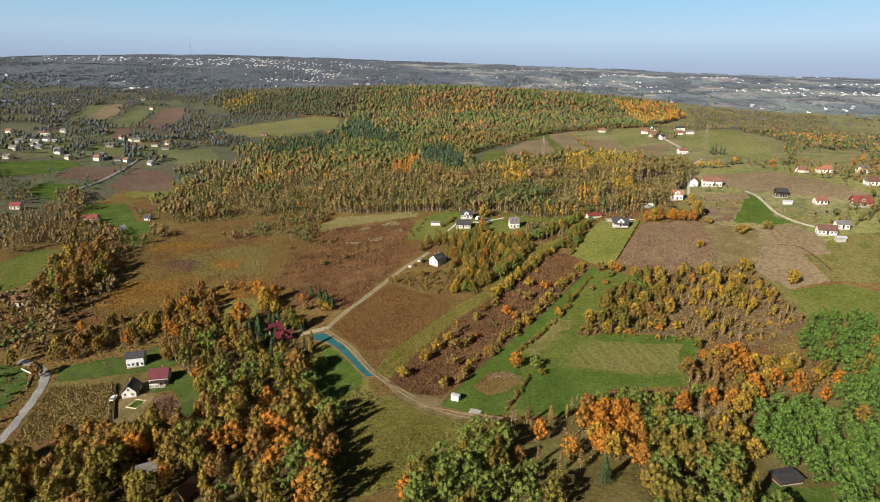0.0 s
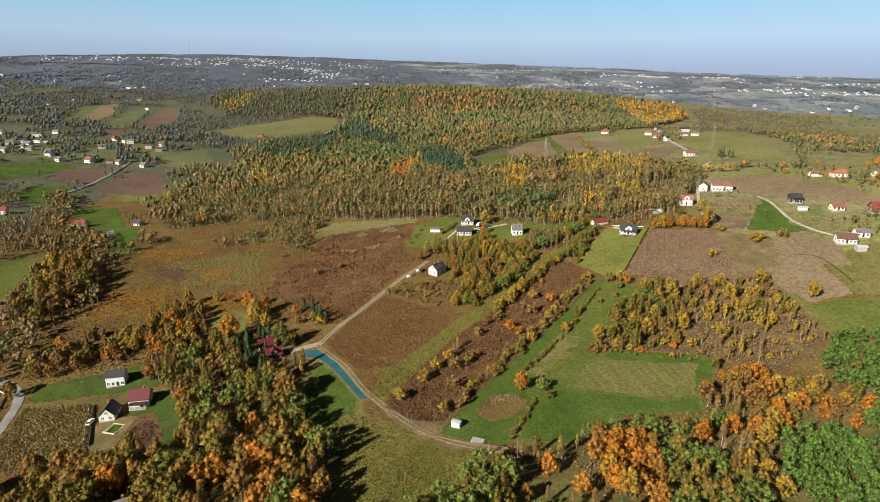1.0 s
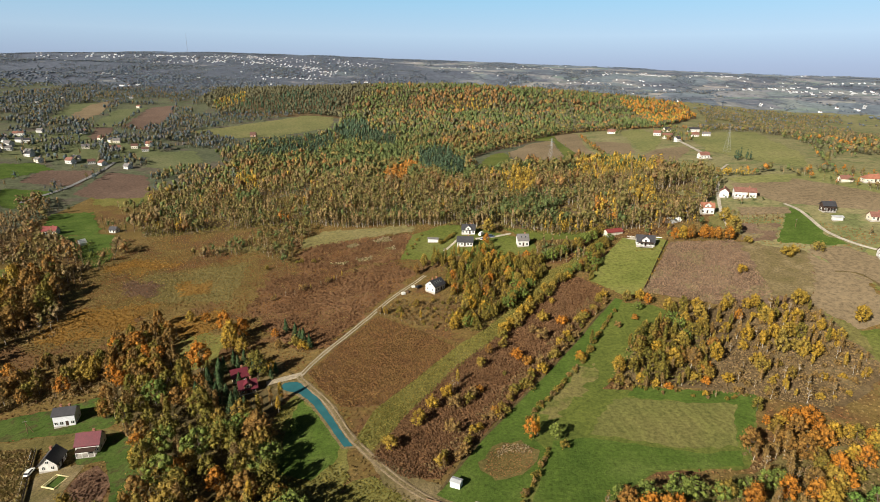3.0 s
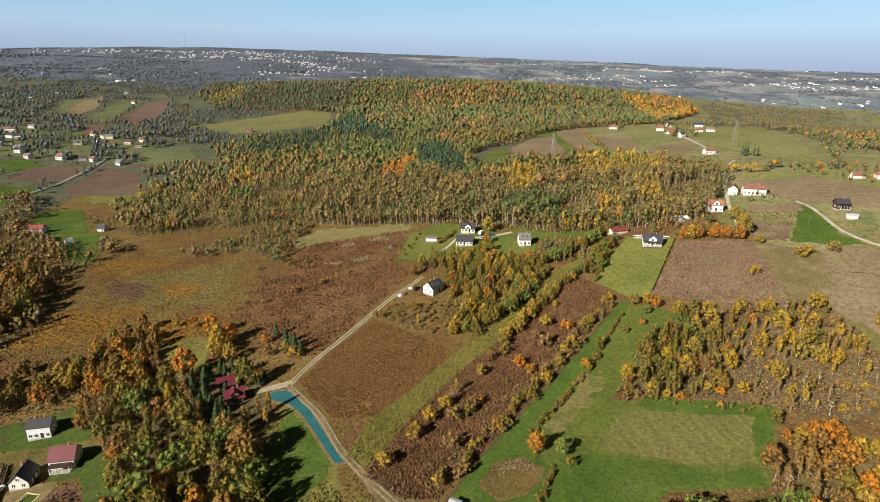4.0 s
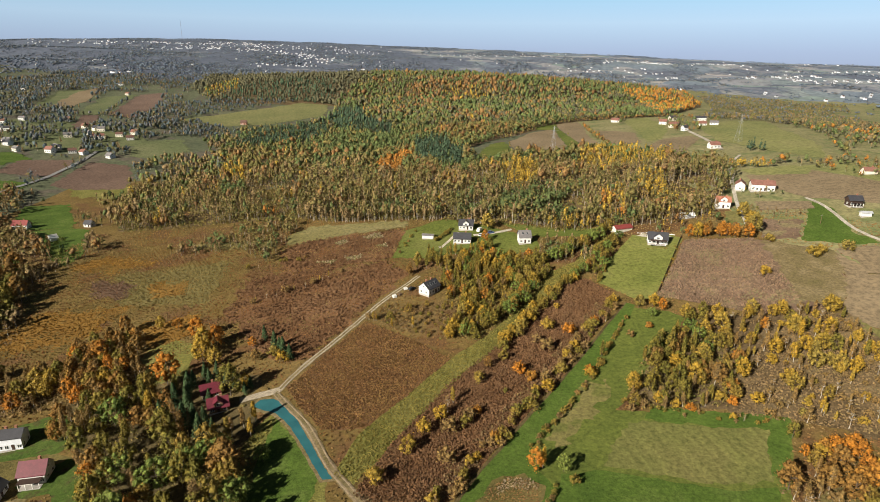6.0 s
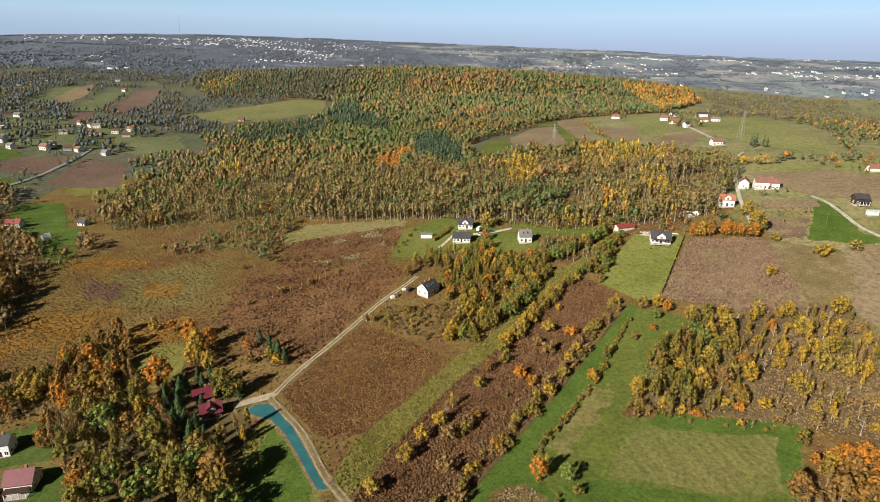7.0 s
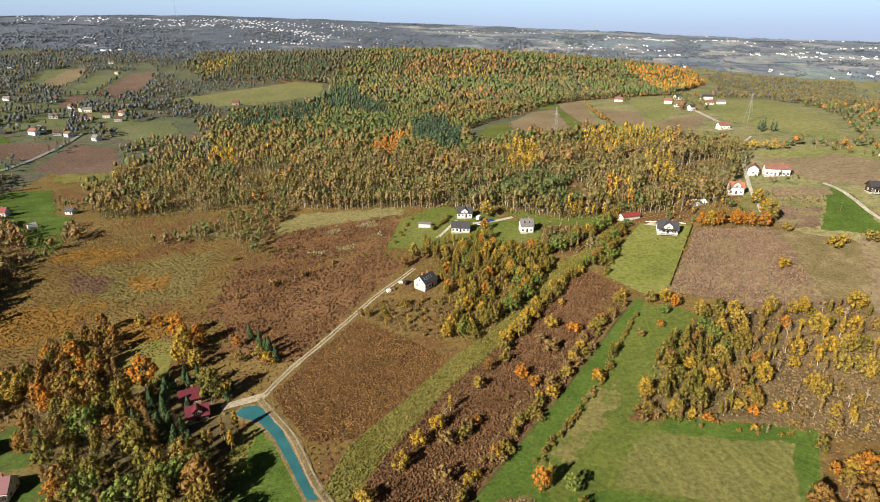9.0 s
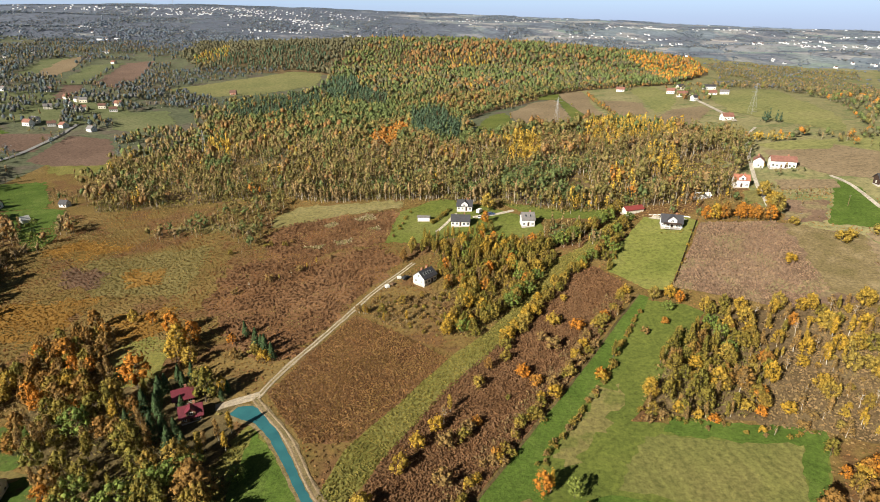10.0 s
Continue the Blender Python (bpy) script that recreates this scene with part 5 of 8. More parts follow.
MEADOW_PATCHES = [
    ("pale bleached weeds", LEAF_PALE, 1.0, [[(-60, 398), (-54, 402), (-50, 398), (-56, 394)], [(-44, 404), (-34, 409), (-30, 402), (-40, 400)], [(-50, 378), (-40, 380), (-40, 375), (-48, 373)], [(-34, 390), (-28, 393), (-27, 387)], [(-66, 374), (-54, 376), (-56, 370)]]),
    ("fox-red dry grass", LEAF_FOX, 5.0, [[(-154, 360), (-134, 361), (-129, 345), (-145, 344)], [(-195, 331), (-151, 336), (-159, 308), (-185, 296), (-200, 300)], [(-216, 385), (-201, 401), (-159, 388), (-186, 374)], [(-140, 318), (-112, 326), (-108, 306), (-126, 300)]]),
    ("purple-brown weeds", LEAF_PURPLE, 5.0, [[(-189, 367), (-164, 361), (-159, 345), (-176, 346)]]),
    ("rough brown weeds", LEAF_DEAD, 4.0, [BRUSH_L, BROWN_L, [(-99, 357), (-56, 374), (-63, 332), (-100, 331)]]),
    ("olive meadow grass", LEAF_OLIVE, 7.0, [[(-178, 373), (-116, 382), (-112, 333), (-157, 336)], [(-235, 345), (-205, 356), (-200, 330), (-225, 318)], [(-150, 404), (-100, 398), (-100, 408), (-150, 412)]]),
]
PATCH_SOIL = {LEAF_FOX: soil("fox-red turf", (0.12, 0.068, 0.018), (0.16, 0.09, 0.022), (0.2, 0.115, 0.03), 0.06, 0.8, relief=0.9), LEAF_OLIVE: soil("olive turf", (0.098, 0.083, 0.03), (0.128, 0.106, 0.04), (0.152, 0.126, 0.05), 0.06, 0.8, relief=0.9),
              LEAF_PURPLE: soil("purple-brown turf", (0.08, 0.05, 0.033), (0.105, 0.066, 0.043), (0.13, 0.083, 0.055), 0.06, 0.8, relief=0.9), LEAF_DEAD: M_BRUSH, LEAF_PALE: M_PALE}
for label, leaf, fuzz, shapes in MEADOW_PATCHES:
    for shape in shapes:
        if shape is not BROWN_L:
            drape("meadow_patch", "ground under " + label + " in a meadow", shape, PATCH_SOIL[leaf], 0.1 if leaf is LEAF_OLIVE else 0.16 if leaf is LEAF_DEAD else 0.22, min(fuzz, 3.5), trees=True)
rng_m = np.random.default_rng(9)
mx, my = scatter(LEFT_MEADOW, 1.3, rng_m, 0.5)
free = np.ones(len(mx), bool)
streak = np.array([noise.noise(((x + y * 0.4) / 26, (y - x * 0.4) / 9, 2.0)) + 0.5 * noise.noise((x / 6, y / 6, 5.0)) for x, y in zip(mx, my)])
for label, leaf, fuzz, shapes in MEADOW_PATCHES:
    jx, jy = mx + rng_m.normal(0, 0.5, len(mx)) * fuzz, my + rng_m.normal(0, 0.5, len(mx)) * fuzz
    here = np.zeros(len(mx), bool)
    for shape in shapes:
        here |= inside(shape, jx, jy)
    here &= free
    free &= ~here
    tall = 0.62 if leaf in (LEAF_DEAD, LEAF_HEATH, LEAF_PALE) else 0.42
    mixed_in = here & (streak + rng_m.normal(0, 0.12, len(mx)) > 0.16) & (leaf in (LEAF_DEAD, LEAF_FOX))
    tufts("dry_grass", label + " in an unmown meadow", None, 1, tall, leaf, 9, 0.55, "grass", (mx[here & ~mixed_in], my[here & ~mixed_in]))
    if mixed_in.any():
        tufts("dry_grass", "tan grass among " + label, None, 1, 0.4, LEAF_DRY if leaf == LEAF_DEAD else LEAF_OLIVE, 10, 0.42, "grass", (mx[mixed_in], my[mixed_in]))
green_in = free & (streak + rng_m.normal(0, 0.12, len(mx)) > 0.12)
tufts("dry_grass", "tussocky dry meadow grass and weeds", None, 1, 0.36, LEAF_DRY, 9, 0.42, "grass", (mx[free & ~green_in], my[free & ~green_in]))
tufts("dry_grass", "olive grass streaks in a dry meadow", None, 1, 0.33, LEAF_OLIVE, 11, 0.42, "grass", (mx[green_in], my[green_in]))
hedge_line = [(-92, 331), (-69, 344), (-48, 361)]
rest_x, rest_y = scatter([(-260, 200), (-200, 150), (220, 150), (260, 320), (200, 400), (60, 430), (-230, 450)], 1.9, np.random.default_rng(10), 0.5)
covered = np.zeros(rest_x.shape, bool)
for shape in COVER + [LEFT_MEADOW]:
    covered |= inside(shape, rest_x, rest_y)
for line, width in LINES:
    for (x0, y0), (x1, y1) in zip(line, line[1:]):
        t = np.clip(((rest_x - x0) * (x1 - x0) + (rest_y - y0) * (y1 - y0)) / ((x1 - x0) ** 2 + (y1 - y0) ** 2), 0, 1)
        covered |= np.hypot(rest_x - x0 - t * (x1 - x0), rest_y - y0 - t * (y1 - y0)) < width * 0.5 + 0.5
tufts("dry_grass", "tussocks of dry grass on unused ground", None, 1.5, 0.4, LEAF_DRY, 12, 0.42, "grass", (rest_x[~covered], rest_y[~covered]))


def undergrowth(label, poly, step, height, leaf, seed, size=0.4, keep=1.0):
    """Low shrubs and brambles between trees: clumps of leaf sprays, all in one mesh."""
    rng = np.random.default_rng(seed)
    X, Y = scatter(poly, step, rng, 0.6)
    v = np.array([noise.noise((x / 7, y / 7, seed * 0.7)) for x, y in zip(X, Y)])
    s = v > np.quantile(v, 1 - keep)
    s &= np.array([clear_of(x, y, KEEP_CLEAR) for x, y in zip(X, Y)])
    for line, width in LINES:
        for (x0, y0), (x1, y1) in zip(line, line[1:]):
            t = np.clip(((X - x0) * (x1 - x0) + (Y - y0) * (y1 - y0)) / ((x1 - x0) ** 2 + (y1 - y0) ** 2), 0, 1)
            s &= np.hypot(X - x0 - t * (x1 - x0), Y - y0 - t * (y1 - y0)) > width * 0.5 + 0.8
    X, Y = X[s], Y[s]
    n = len(X)
    d = rng.normal(size=(n, 7, 3))
    d[..., 2] = np.abs(d[..., 2])
    d /= np.linalg.norm(d, axis=2)[..., None]
    h = (height * rng.uniform(0.4, 1.2, n))[:, None, None]
    c = np.stack([X, Y, ground_z(X, Y)], -1)[:, None, :] + d * h * (0.8, 0.8, 0.9)
    v, f = cards(rng, c.reshape(-1, 3), size, d.reshape(-1, 3), 0.35)
    return tagged(link_mesh("undergrowth", v, f, leaf), label, "undergrowth", kind="stuff")


LEAF_UNDER = leaf_mat("olive brown undergrowth", [(0.12, 0.10, 0.034), (0.18, 0.13, 0.045), (0.13, 0.125, 0.034), (0.2, 0.13, 0.042)], 0.16, False, 0.16)
undergrowth("olive shrubs between young trees", [(68, 243), (80, 238), (104, 240), (120, 262), (114, 294), (88, 277)], 1.7, 1.5, LEAF_UNDER, 61)
undergrowth("low brown shrubs among golden trees", [(116, 294), (141, 294), (170, 288), (170, 240), (140, 224), (112, 236), (122, 264)], 2.4, 1.2, LEAF_BRAMBLE, 62, keep=0.6)
undergrowth("olive shrubs in an overgrown plot", [(4, 362), (28, 370), (56, 361), (62, 346), (34, 303), (20, 289), (4, 292), (14, 312), (6, 326)], 1.6, 1.5, LEAF_UNDER, 63)
undergrowth("brown brambles beside an overgrown plot", [(4, 292), (-9, 297), (-28, 311), (-20, 325), (-8, 320), (8, 322), (14, 312)], 1.7, 1.2, LEAF_BRAMBLE, 64, 0.34, 0.75)
undergrowth("shrubs under the mixed wood", [(-112, 278), (-72, 274), (-66, 246), (-62, 224), (-48, 199), (-36, 174), (-30, 132), (-150, 132), (-168, 180), (-140, 184), (-97, 186), (-96, 200), (-104, 222), (-116, 240), (-120, 262)], 2.6, 1.7, LEAF_UNDER, 65, 0.45, 0.7)
undergrowth("brown shrubs at the wood's edge", [(-194, 248), (-185, 262), (-162, 282), (-125, 292), (-112, 274), (-120, 258), (-137, 262), (-186, 246)], 1.9, 1.5, LEAF_BRAMBLE, 66)
undergrowth("shrubs under autumn trees", [(100, 206), (113, 214), (136, 212), (156, 210), (158, 196), (139, 190), (104, 170), (92, 156), (80, 150), (50, 154), (44, 172), (60, 183), (96, 186)], 2.2, 1.4, LEAF_BRAMBLE, 67, 0.4, 0.85)
undergrowth("brown brambles along a weed strip", [(2, 198), (22, 224), (49, 260), (84, 310), (76, 312), (44, 268), (14, 226), (-4, 202)], 1.5, 1.3, LEAF_BRAMBLE, 68, 0.36, 0.8)
undergrowth("shrubs and saplings under the forest's front trees", [(-221, 452), (-262, 560), (-160, 560), (-60, 520), (60, 480), (150, 470), (205, 470), (165, 398), (105, 392), (34, 418), (-63, 434), (-158, 450)], 3.4, 2.6, LEAF_UNDER, 70, 0.75, 0.8)
undergrowth("olive shrubs at the forest's edge", [(-221, 450), (-158, 446), (-90, 443), (-63, 430), (-10, 426), (34, 414), (72, 393), (105, 388), (110, 396), (74, 404), (36, 424), (-10, 438), (-63, 442), (-90, 456), (-221, 462)], 2.0, 1.6, LEAF_UNDER, 69, 0.5, 0.8)

# near woods: single trees
grove([(-136, 251), (-118, 266), (-111, 250), (-118, 236), (-129, 240)], 4.8, [("russet_tree", 1.0), ("rust_tree", 0.5), ("olive_tree", 1.8)], (8, 12), 71)
grove([(-118, 184), (-92, 186), (-74, 172), (-82, 158), (-112, 152), (-124, 168)], 6.0, [("olive_tree", 1.6), ("russet_tree", 1.0), ("alder", 0.6), ("rust_tree", 0.6)], (10, 14), 72)
grove([(-112, 278), (-72, 274), (-66, 246), (-62, 224), (-48, 199), (-36, 174), (-30, 132), (-150, 132), (-168, 180), (-140, 184), (-97, 186), (-96, 200), (-104, 222), (-116, 240), (-120, 262)], 7.2,
      [("orange_tree", 0.35), ("rust_tree", 0.6), ("russet_tree", 0.8), ("olive_tree", 4.2), ("alder", 1.3), ("birch", 0.4), ("green_tree", 0.8)], (9, 15), 21)
grove([(-8, 146), (9, 158), (18, 168), (24, 161), (20, 148), (16, 122), (-10, 122)], 5.2,
      [("green_tree", 2.0), ("olive_tree", 1.2), ("alder", 0.5)], (9, 12.5), 22)
grove([(51, 173), (57, 181), (70, 179), (72, 170), (67, 157), (56, 154), (49, 159)], 4.8,
      [("orange_tree", 3.0), ("yellow_tree", 0.7), ("rust_tree", 0.3)], (8, 11), 23)
grove([(70, 174), (80, 177), (86, 170), (90, 162), (92, 151), (98, 122), (56, 122), (62, 148), (72, 154)], 4.8,
      [("green_tree", 2.0), ("olive_tree", 1.6), ("alder", 0.6), ("russet_tree", 0.3)], (8, 11.5), 52)
hedge([(18, 172), (26, 172), (33, 171), (42, 175), (50, 180)], 3.2, ["russet_tree", "russet_tree", "rust_tree", "bare_tree", "birch"], (6, 9), 53, 6)
hedge([(54, 184), (68, 185), (80, 184), (94, 188), (104, 190)], 4.0, ["green_tree", "green_tree", "olive_tree"], (6, 8.5), 54, 3)
grove([(100, 206), (113, 212), (114, 190), (104, 174), (94, 156), (88, 160), (90, 172), (98, 184)], 4.2,
      [("russet_tree", 2.0), ("bare_tree", 0.7), ("brown_bush", 1.4), ("rust_tree", 0.5)], (6, 9.5), 55)
grove([(109, 217), (124, 222), (136, 212), (154, 210), (158, 196), (148, 185), (139, 191), (121, 188), (105, 174), (112, 189), (116, 202)], 5.0,
      [("orange_tree", 1.3), ("yellow_tree", 1.2), ("olive_tree", 0.6), ("rust_tree", 0.9), ("brown_bush", 0.5)], (6, 9.5), 24)
grove([(96, 172), (106, 178), (112, 186), (106, 160), (98, 150), (92, 160)], 4.6, [("olive_tree", 1.5), ("russet_tree", 1.0), ("yellow_tree", 0.5)], (6, 9), 59)
grove([(110, 172), (122, 184), (134, 187), (142, 178), (150, 165), (160, 158), (165, 130), (114, 124), (108, 146), (103, 157)], 4.3,
      [("young_tree", 1.0)], (7.4, 8.8), 25)
grove([(150, 209), (156, 220), (169, 237), (190, 238), (202, 225), (188, 200), (181, 186), (170, 168), (152, 167), (146, 177), (152, 191), (163, 205)], 4.5,
      [("young_tree", 4.0), ("olive_tree", 0.3)], (7.6, 9.2), 56)
grove([(68, 243), (80, 238), (104, 240), (120, 262), (114, 294), (88, 277)], 3.7,
      [("russet_tree", 0.9), ("olive_tree", 2.6), ("yellow_tree", 0.7), ("brown_bush", 1.0), ("rust_tree", 0.4), ("alder", 1.4), ("green_tree", 0.25)], (4.5, 9), 26)
grove([(116, 294), (141, 294), (170, 288), (168, 262), (150, 250), (130, 258), (121, 263)], 4.0,
      [("russet_tree", 1.8), ("yellow_tree", 1.1), ("birch", 1.3), ("gold_bush", 0.7), ("brown_bush", 1.6), ("alder", 0.6), ("bare_tree", 0.5)], (4.5, 9), 60)
grove([(130, 262), (150, 250), (168, 262), (170, 240), (140, 224), (110, 234)], 4.3,
      [("bare_tree", 0.6), ("birch", 0.8), ("gold_bush", 1.3), ("brown_bush", 2.4), ("russet_tree", 0.7), ("yellow_tree", 0.4)], (4, 8), 27)
grove([(4, 362), (28, 370), (56, 361), (61, 344), (34, 303), (20, 287), (4, 292), (14, 312), (6, 326)], 3.9,
      [("alder", 1.3), ("olive_tree", 3.2), ("yellow_tree", 1.1), ("orange_tree", 0.25), ("green_tree", 0.5), ("russet_tree", 0.7)], (5, 8), 28)
grove([(4, 292), (-9, 297), (-28, 311), (-20, 325), (-8, 320), (8, 322), (14, 312)], 3.4,
      [("brown_bush", 2.5), ("bush", 1.6), ("olive_tree", 0.35), ("birch", 0.3)], (3, 5.5), 29)
grove([(-194, 248), (-185, 262), (-162, 278), (-125, 288), (-112, 274), (-120, 258), (-137, 262), (-186, 246)], 5.0,
      [("rust_tree", 1.0), ("russet_tree", 1.2), ("orange_tree", 0.7), ("yellow_tree", 0.8), ("olive_tree", 1.2), ("brown_bush", 1.0)], (6, 10), 30)
grove([(-188, 262), (-185, 282), (-171, 287), (-149, 283), (-139, 288), (-130, 276), (-150, 266), (-176, 260)], 4.4,
      [("rust_tree", 1.0), ("russet_tree", 1.6), ("brown_bush", 1.2), ("olive_tree", 0.6)], (5, 8.5), 64)
undergrowth("brown shrubs under a wood belt", [(-268, 420), (-242, 392), (-214, 358), (-202, 330), (-190, 305), (-206, 290), (-240, 306), (-262, 372)], 2.8, 1.9, LEAF_BRAMBLE, 71, 0.6, 0.8)
grove([(-158, 300), (-140, 310), (-124, 300), (-127, 282), (-150, 275)], 5.0, [("rust_tree", 1.2), ("orange_tree", 0.5), ("russet_tree", 1.0), ("olive_tree", 1.0)], (6, 9), 31)
grove([(-240, 312), (-257, 372), (-235, 385), (-205, 330), (-208, 296), (-225, 285)], 8.5, [("rust_tree", 1.4), ("russet_tree", 1.2), ("yellow_tree", 0.6), ("green_tree", 0.5)], (10, 15), 32)
grove([(-258, 430), (-240, 408), (-222, 392), (-219, 402), (-236, 416), (-250, 438)], 7.5, [("spruce", 1.0), ("green_tree", 1.0), ("russet_tree", 1.0)], (4, 7), 73)
grove([(66, 334), (100, 374), (110, 380), (86, 342), (78, 332)], 4.6, [("olive_tree", 1.6), ("green_tree", 1.0), ("rust_tree", 0.4)], (5, 8), 33)
hedge([(-14, 212), (-6, 226), (4, 241)], 7.0, ["gold_bush", "bush", "orange_bush", "bush", "gold_bush"], (5.8, 7.6), 34, 2)
hedge([(28, 280), (42, 299), (60, 322), (74, 338)], 2.6, ["alder", "olive_tree", "bush", "gold_bush", "olive_tree"], (4.0, 6.5), 62, 5)
grove([(-8, 212), (6, 236), (34, 272), (60, 306), (66, 300), (46, 270), (18, 232), (2, 208)], 13.0, [("orange_bush", 1.0), ("gold_bush", 1.0), ("brown_bush", 1.5), ("bare_tree", 0.2)], (11, 15), 61)
hedge([(51, 350), (67, 357), (81, 368), (100, 384)], 2.8, ["olive_tree", "green_tree", "alder", "olive_tree"], (6, 9), 63, 4)
hedge([(1, 198), (21, 225), (45, 258), (69, 290), (84, 311)], 2.3, ["brown_bush", "bush", "brown_bush", "gold_bush", "bush", "russet_tree", "brown_bush"], (3.0, 5.2), 35, 5)
hedge([(25, 183), (36, 203), (38, 208)], 2.0, ["bush", "bush", "brown_bush"], (1.6, 2.8), 36, 1.5)
hedge([(33, 223), (40, 233), (51, 246), (61, 259), (68, 271), (76, 284), (84, 296)], 1.7, ["bush", "bush", "brown_bush"], (1.5, 2.9), 37, 1.8)
hedge([(66, 244), (80, 238), (104, 232), (116, 232)], 2.6, ["bush", "brown_bush", "bush"], (1.2, 2.5), 38, 3)
hedge([(138, 367), (150, 365), (166, 358)], 2.6, ["orange_tree", "orange_tree", "yellow_tree", "rust_tree"], (7.0, 9.5), 39, 3)
hedge(hedge_line, 4.0, ["bare_tree", "birch", "brown_bush", "brown_bush"], (2.5, 5), 57, 2)
hedge([(-104, 371), (-85, 375), (-66, 380)], 5.0, ["brown_bush", "bush", "bare_tree"], (2.0, 4), 58, 3)
hedge([(-72, 292), (-60, 285), (-55, 280)], 4.0, ["gold_bush", "yellow_tree", "olive_tree"], (4, 6), 40, 6)
hedge([(-31, 312), (-24, 310)], 0.9, ["birch", "russet_tree", "bare_tree"], (3.5, 5.0), 42, 1.5)
hedge([(130, 360), (120, 341), (107, 319)], 4.5, ["bush", "bush", "gold_bush"], (1.0, 1.8), 43, 1)
hedge([(114, 358), (122, 357), (128, 358)], 1.6, ["bush"], (0.8, 1.2), 44, 1)
hedge([(92, 350), (84, 336), (80, 328)], 2.5, ["bush", "olive_tree", "green_tree"], (2, 4), 45, 2)
hedge([(1, 390), (7, 399), (12, 408)], 1.5, ["bush", "green_tree", "bush"], (2.0, 3.6), 46, 1.5)
hedge([(-19, 378), (-16, 392), (-13, 405)], 3.0, ["bush", "brown_bush", "bush"], (1.2, 2.4), 47, 6)
hedge([(-4, 371), (14, 372), (30, 374)], 3.0, ["birch", "yellow_tree", "alder"], (5, 8), 41, 3)
# trees that stand apart
for kind, x, y, h in SPECIMENS:
    plant(kind, x, y, h)

# forest: far trees, beyond counting
FOREST = [(-221, 452), (-250, 520), (-272, 570), (-234, 628), (-240, 700), (-262, 850), (-200, 900), (-170, 960), (-176, 1090), (-250, 1140), (-420, 1140), (-520, 1300), (-620, 1650), (-100, 1800), (500, 1760),
          (640, 1600), (520, 1220), (340, 930), (250, 890), (190, 872), (140, 830), (70, 735), (28, 660), (38, 568), (78, 594), (120, 598), (168, 612), (196, 562), (222, 520), (214, 470), (186, 430), (165, 395), (143, 386), (105, 390), (72, 395),
          (34, 416), (-10, 428), (-63, 432), (-90, 446), (-158, 448)]
rng_f = np.random.default_rng(5)


def forest_patch(poly, step, keep=1.0):
    X, Y = scatter(poly, step, rng_f)
    ok = rng_f.random(len(X)) < keep
    return X[ok], Y[ok]


near_f = [(x, y) for x, y in FOREST]
XA, YA = forest_patch(near_f, 2.75)
gap = np.array([noise.noise((x / 26, y / 26, 31.0)) for x, y in zip(XA, YA)])
ok = (YA < 620) & (gap > -0.34 + 0.22 * np.clip((-120 - XA) / 100, 0, 1))
XB, YB = forest_patch(near_f, 3.9)
okb = (YB >= 620) & (YB < 1150)
XC, YC = forest_patch(near_f, 7.2)
okc = YC >= 1150
FX, FY = np.concatenate([XA[ok], XB[okb], XC[okc]]), np.concatenate([YA[ok], YB[okb], YC[okc]])
FH = (4.5 + 9.5 * rng_f.beta(2.2, 1.9, len(FX))) * np.where(FY < 620, 1.0, np.where(FY < 1150, 0.95, 1.3))
big = np.array([noise.noise((x / 120, y / 120, 3.0)) for x, y in zip(FX, FY)])
mid_n = np.array([noise.noise((x / 30, y / 30, 9.0)) for x, y in zip(FX, FY)])
fine_n = np.array([noise.noise((x / 9, y / 11, 21.0)) for x, y in zip(FX, FY)])
FH = np.where(rng_f.random(len(FX)) < 0.38, FH * 0.55, FH)
FH = FH * np.clip(1.0 + 0.35 * fine_n + 0.3 * mid_n, 0.6, 1.35)
tone_v = big * 0.6 + mid_n * 0.6 + fine_n * 0.75 + rng_f.normal(0, 0.22, len(FX))
# 0 conifer, 1 orange, 2 yellow, 3 rust, 4 olive, 5 green, 6 tan
kind_i = np.select([tone_v > 1.25, tone_v > 1.0, tone_v > 0.6, tone_v > 0.02], [1, 2, 3, 4], 5)
front_band = (FY < 540) | ((FY < 600) & (FX < -60))
kind_i = np.where(front_band, np.select([tone_v > 0.72, tone_v > 0.52, tone_v > 0.22, tone_v > 0.0, tone_v > -0.3, tone_v > -0.5], [2, 3, 6, 4, 7, 6], 5), kind_i)


def region(poly, kind, share):
    global kind_i
    kind_i = np.where(inside(poly, FX, FY) & (rng_f.random(len(FX)) < share), kind, kind_i)


region([(-194, 792), (-46, 780), (-37, 644), (-80, 640), (-168, 690), (-230, 740)], 5, 0.45)
region([(-258, 775), (-252, 852), (-166, 910), (-140, 830), (-155, 754), (-233, 735)], 0, 0.8)
region([(-165, 930), (-165, 1045), (-132, 1065), (-115, 970), (-62, 880), (-60, 795), (-125, 835)], 0, 0.9)
region([(-26, 715), (2, 760), (27, 610), (22, 555), (-16, 565)], 0, 0.92)
region([(-453, 1297), (-345, 1436), (-234, 1403), (-193, 1161), (-255, 1072), (-372, 1070)], 0, 0.65)
region([(-53, 571), (-43, 602), (-23, 647), (-20, 607), (-31, 535), (-45, 539)], 1, 0.85)
region([(-490, 1300), (-477, 1476), (-407, 1250), (-436, 1135)], 2, 0.6)
region([(-163, 548), (-112, 530), (-100, 492), (-146, 504)], 6, 0.9)
region([(-208, 620), (-193, 630), (-166, 558), (-187, 566)], 2, 0.6)
region([(-182, 550), (-160, 543), (-150, 508), (-170, 514)], 5, 0.85)
region([(-118, 453), (-107, 456), (-98, 430), (-107, 428)], 1, 0.6)
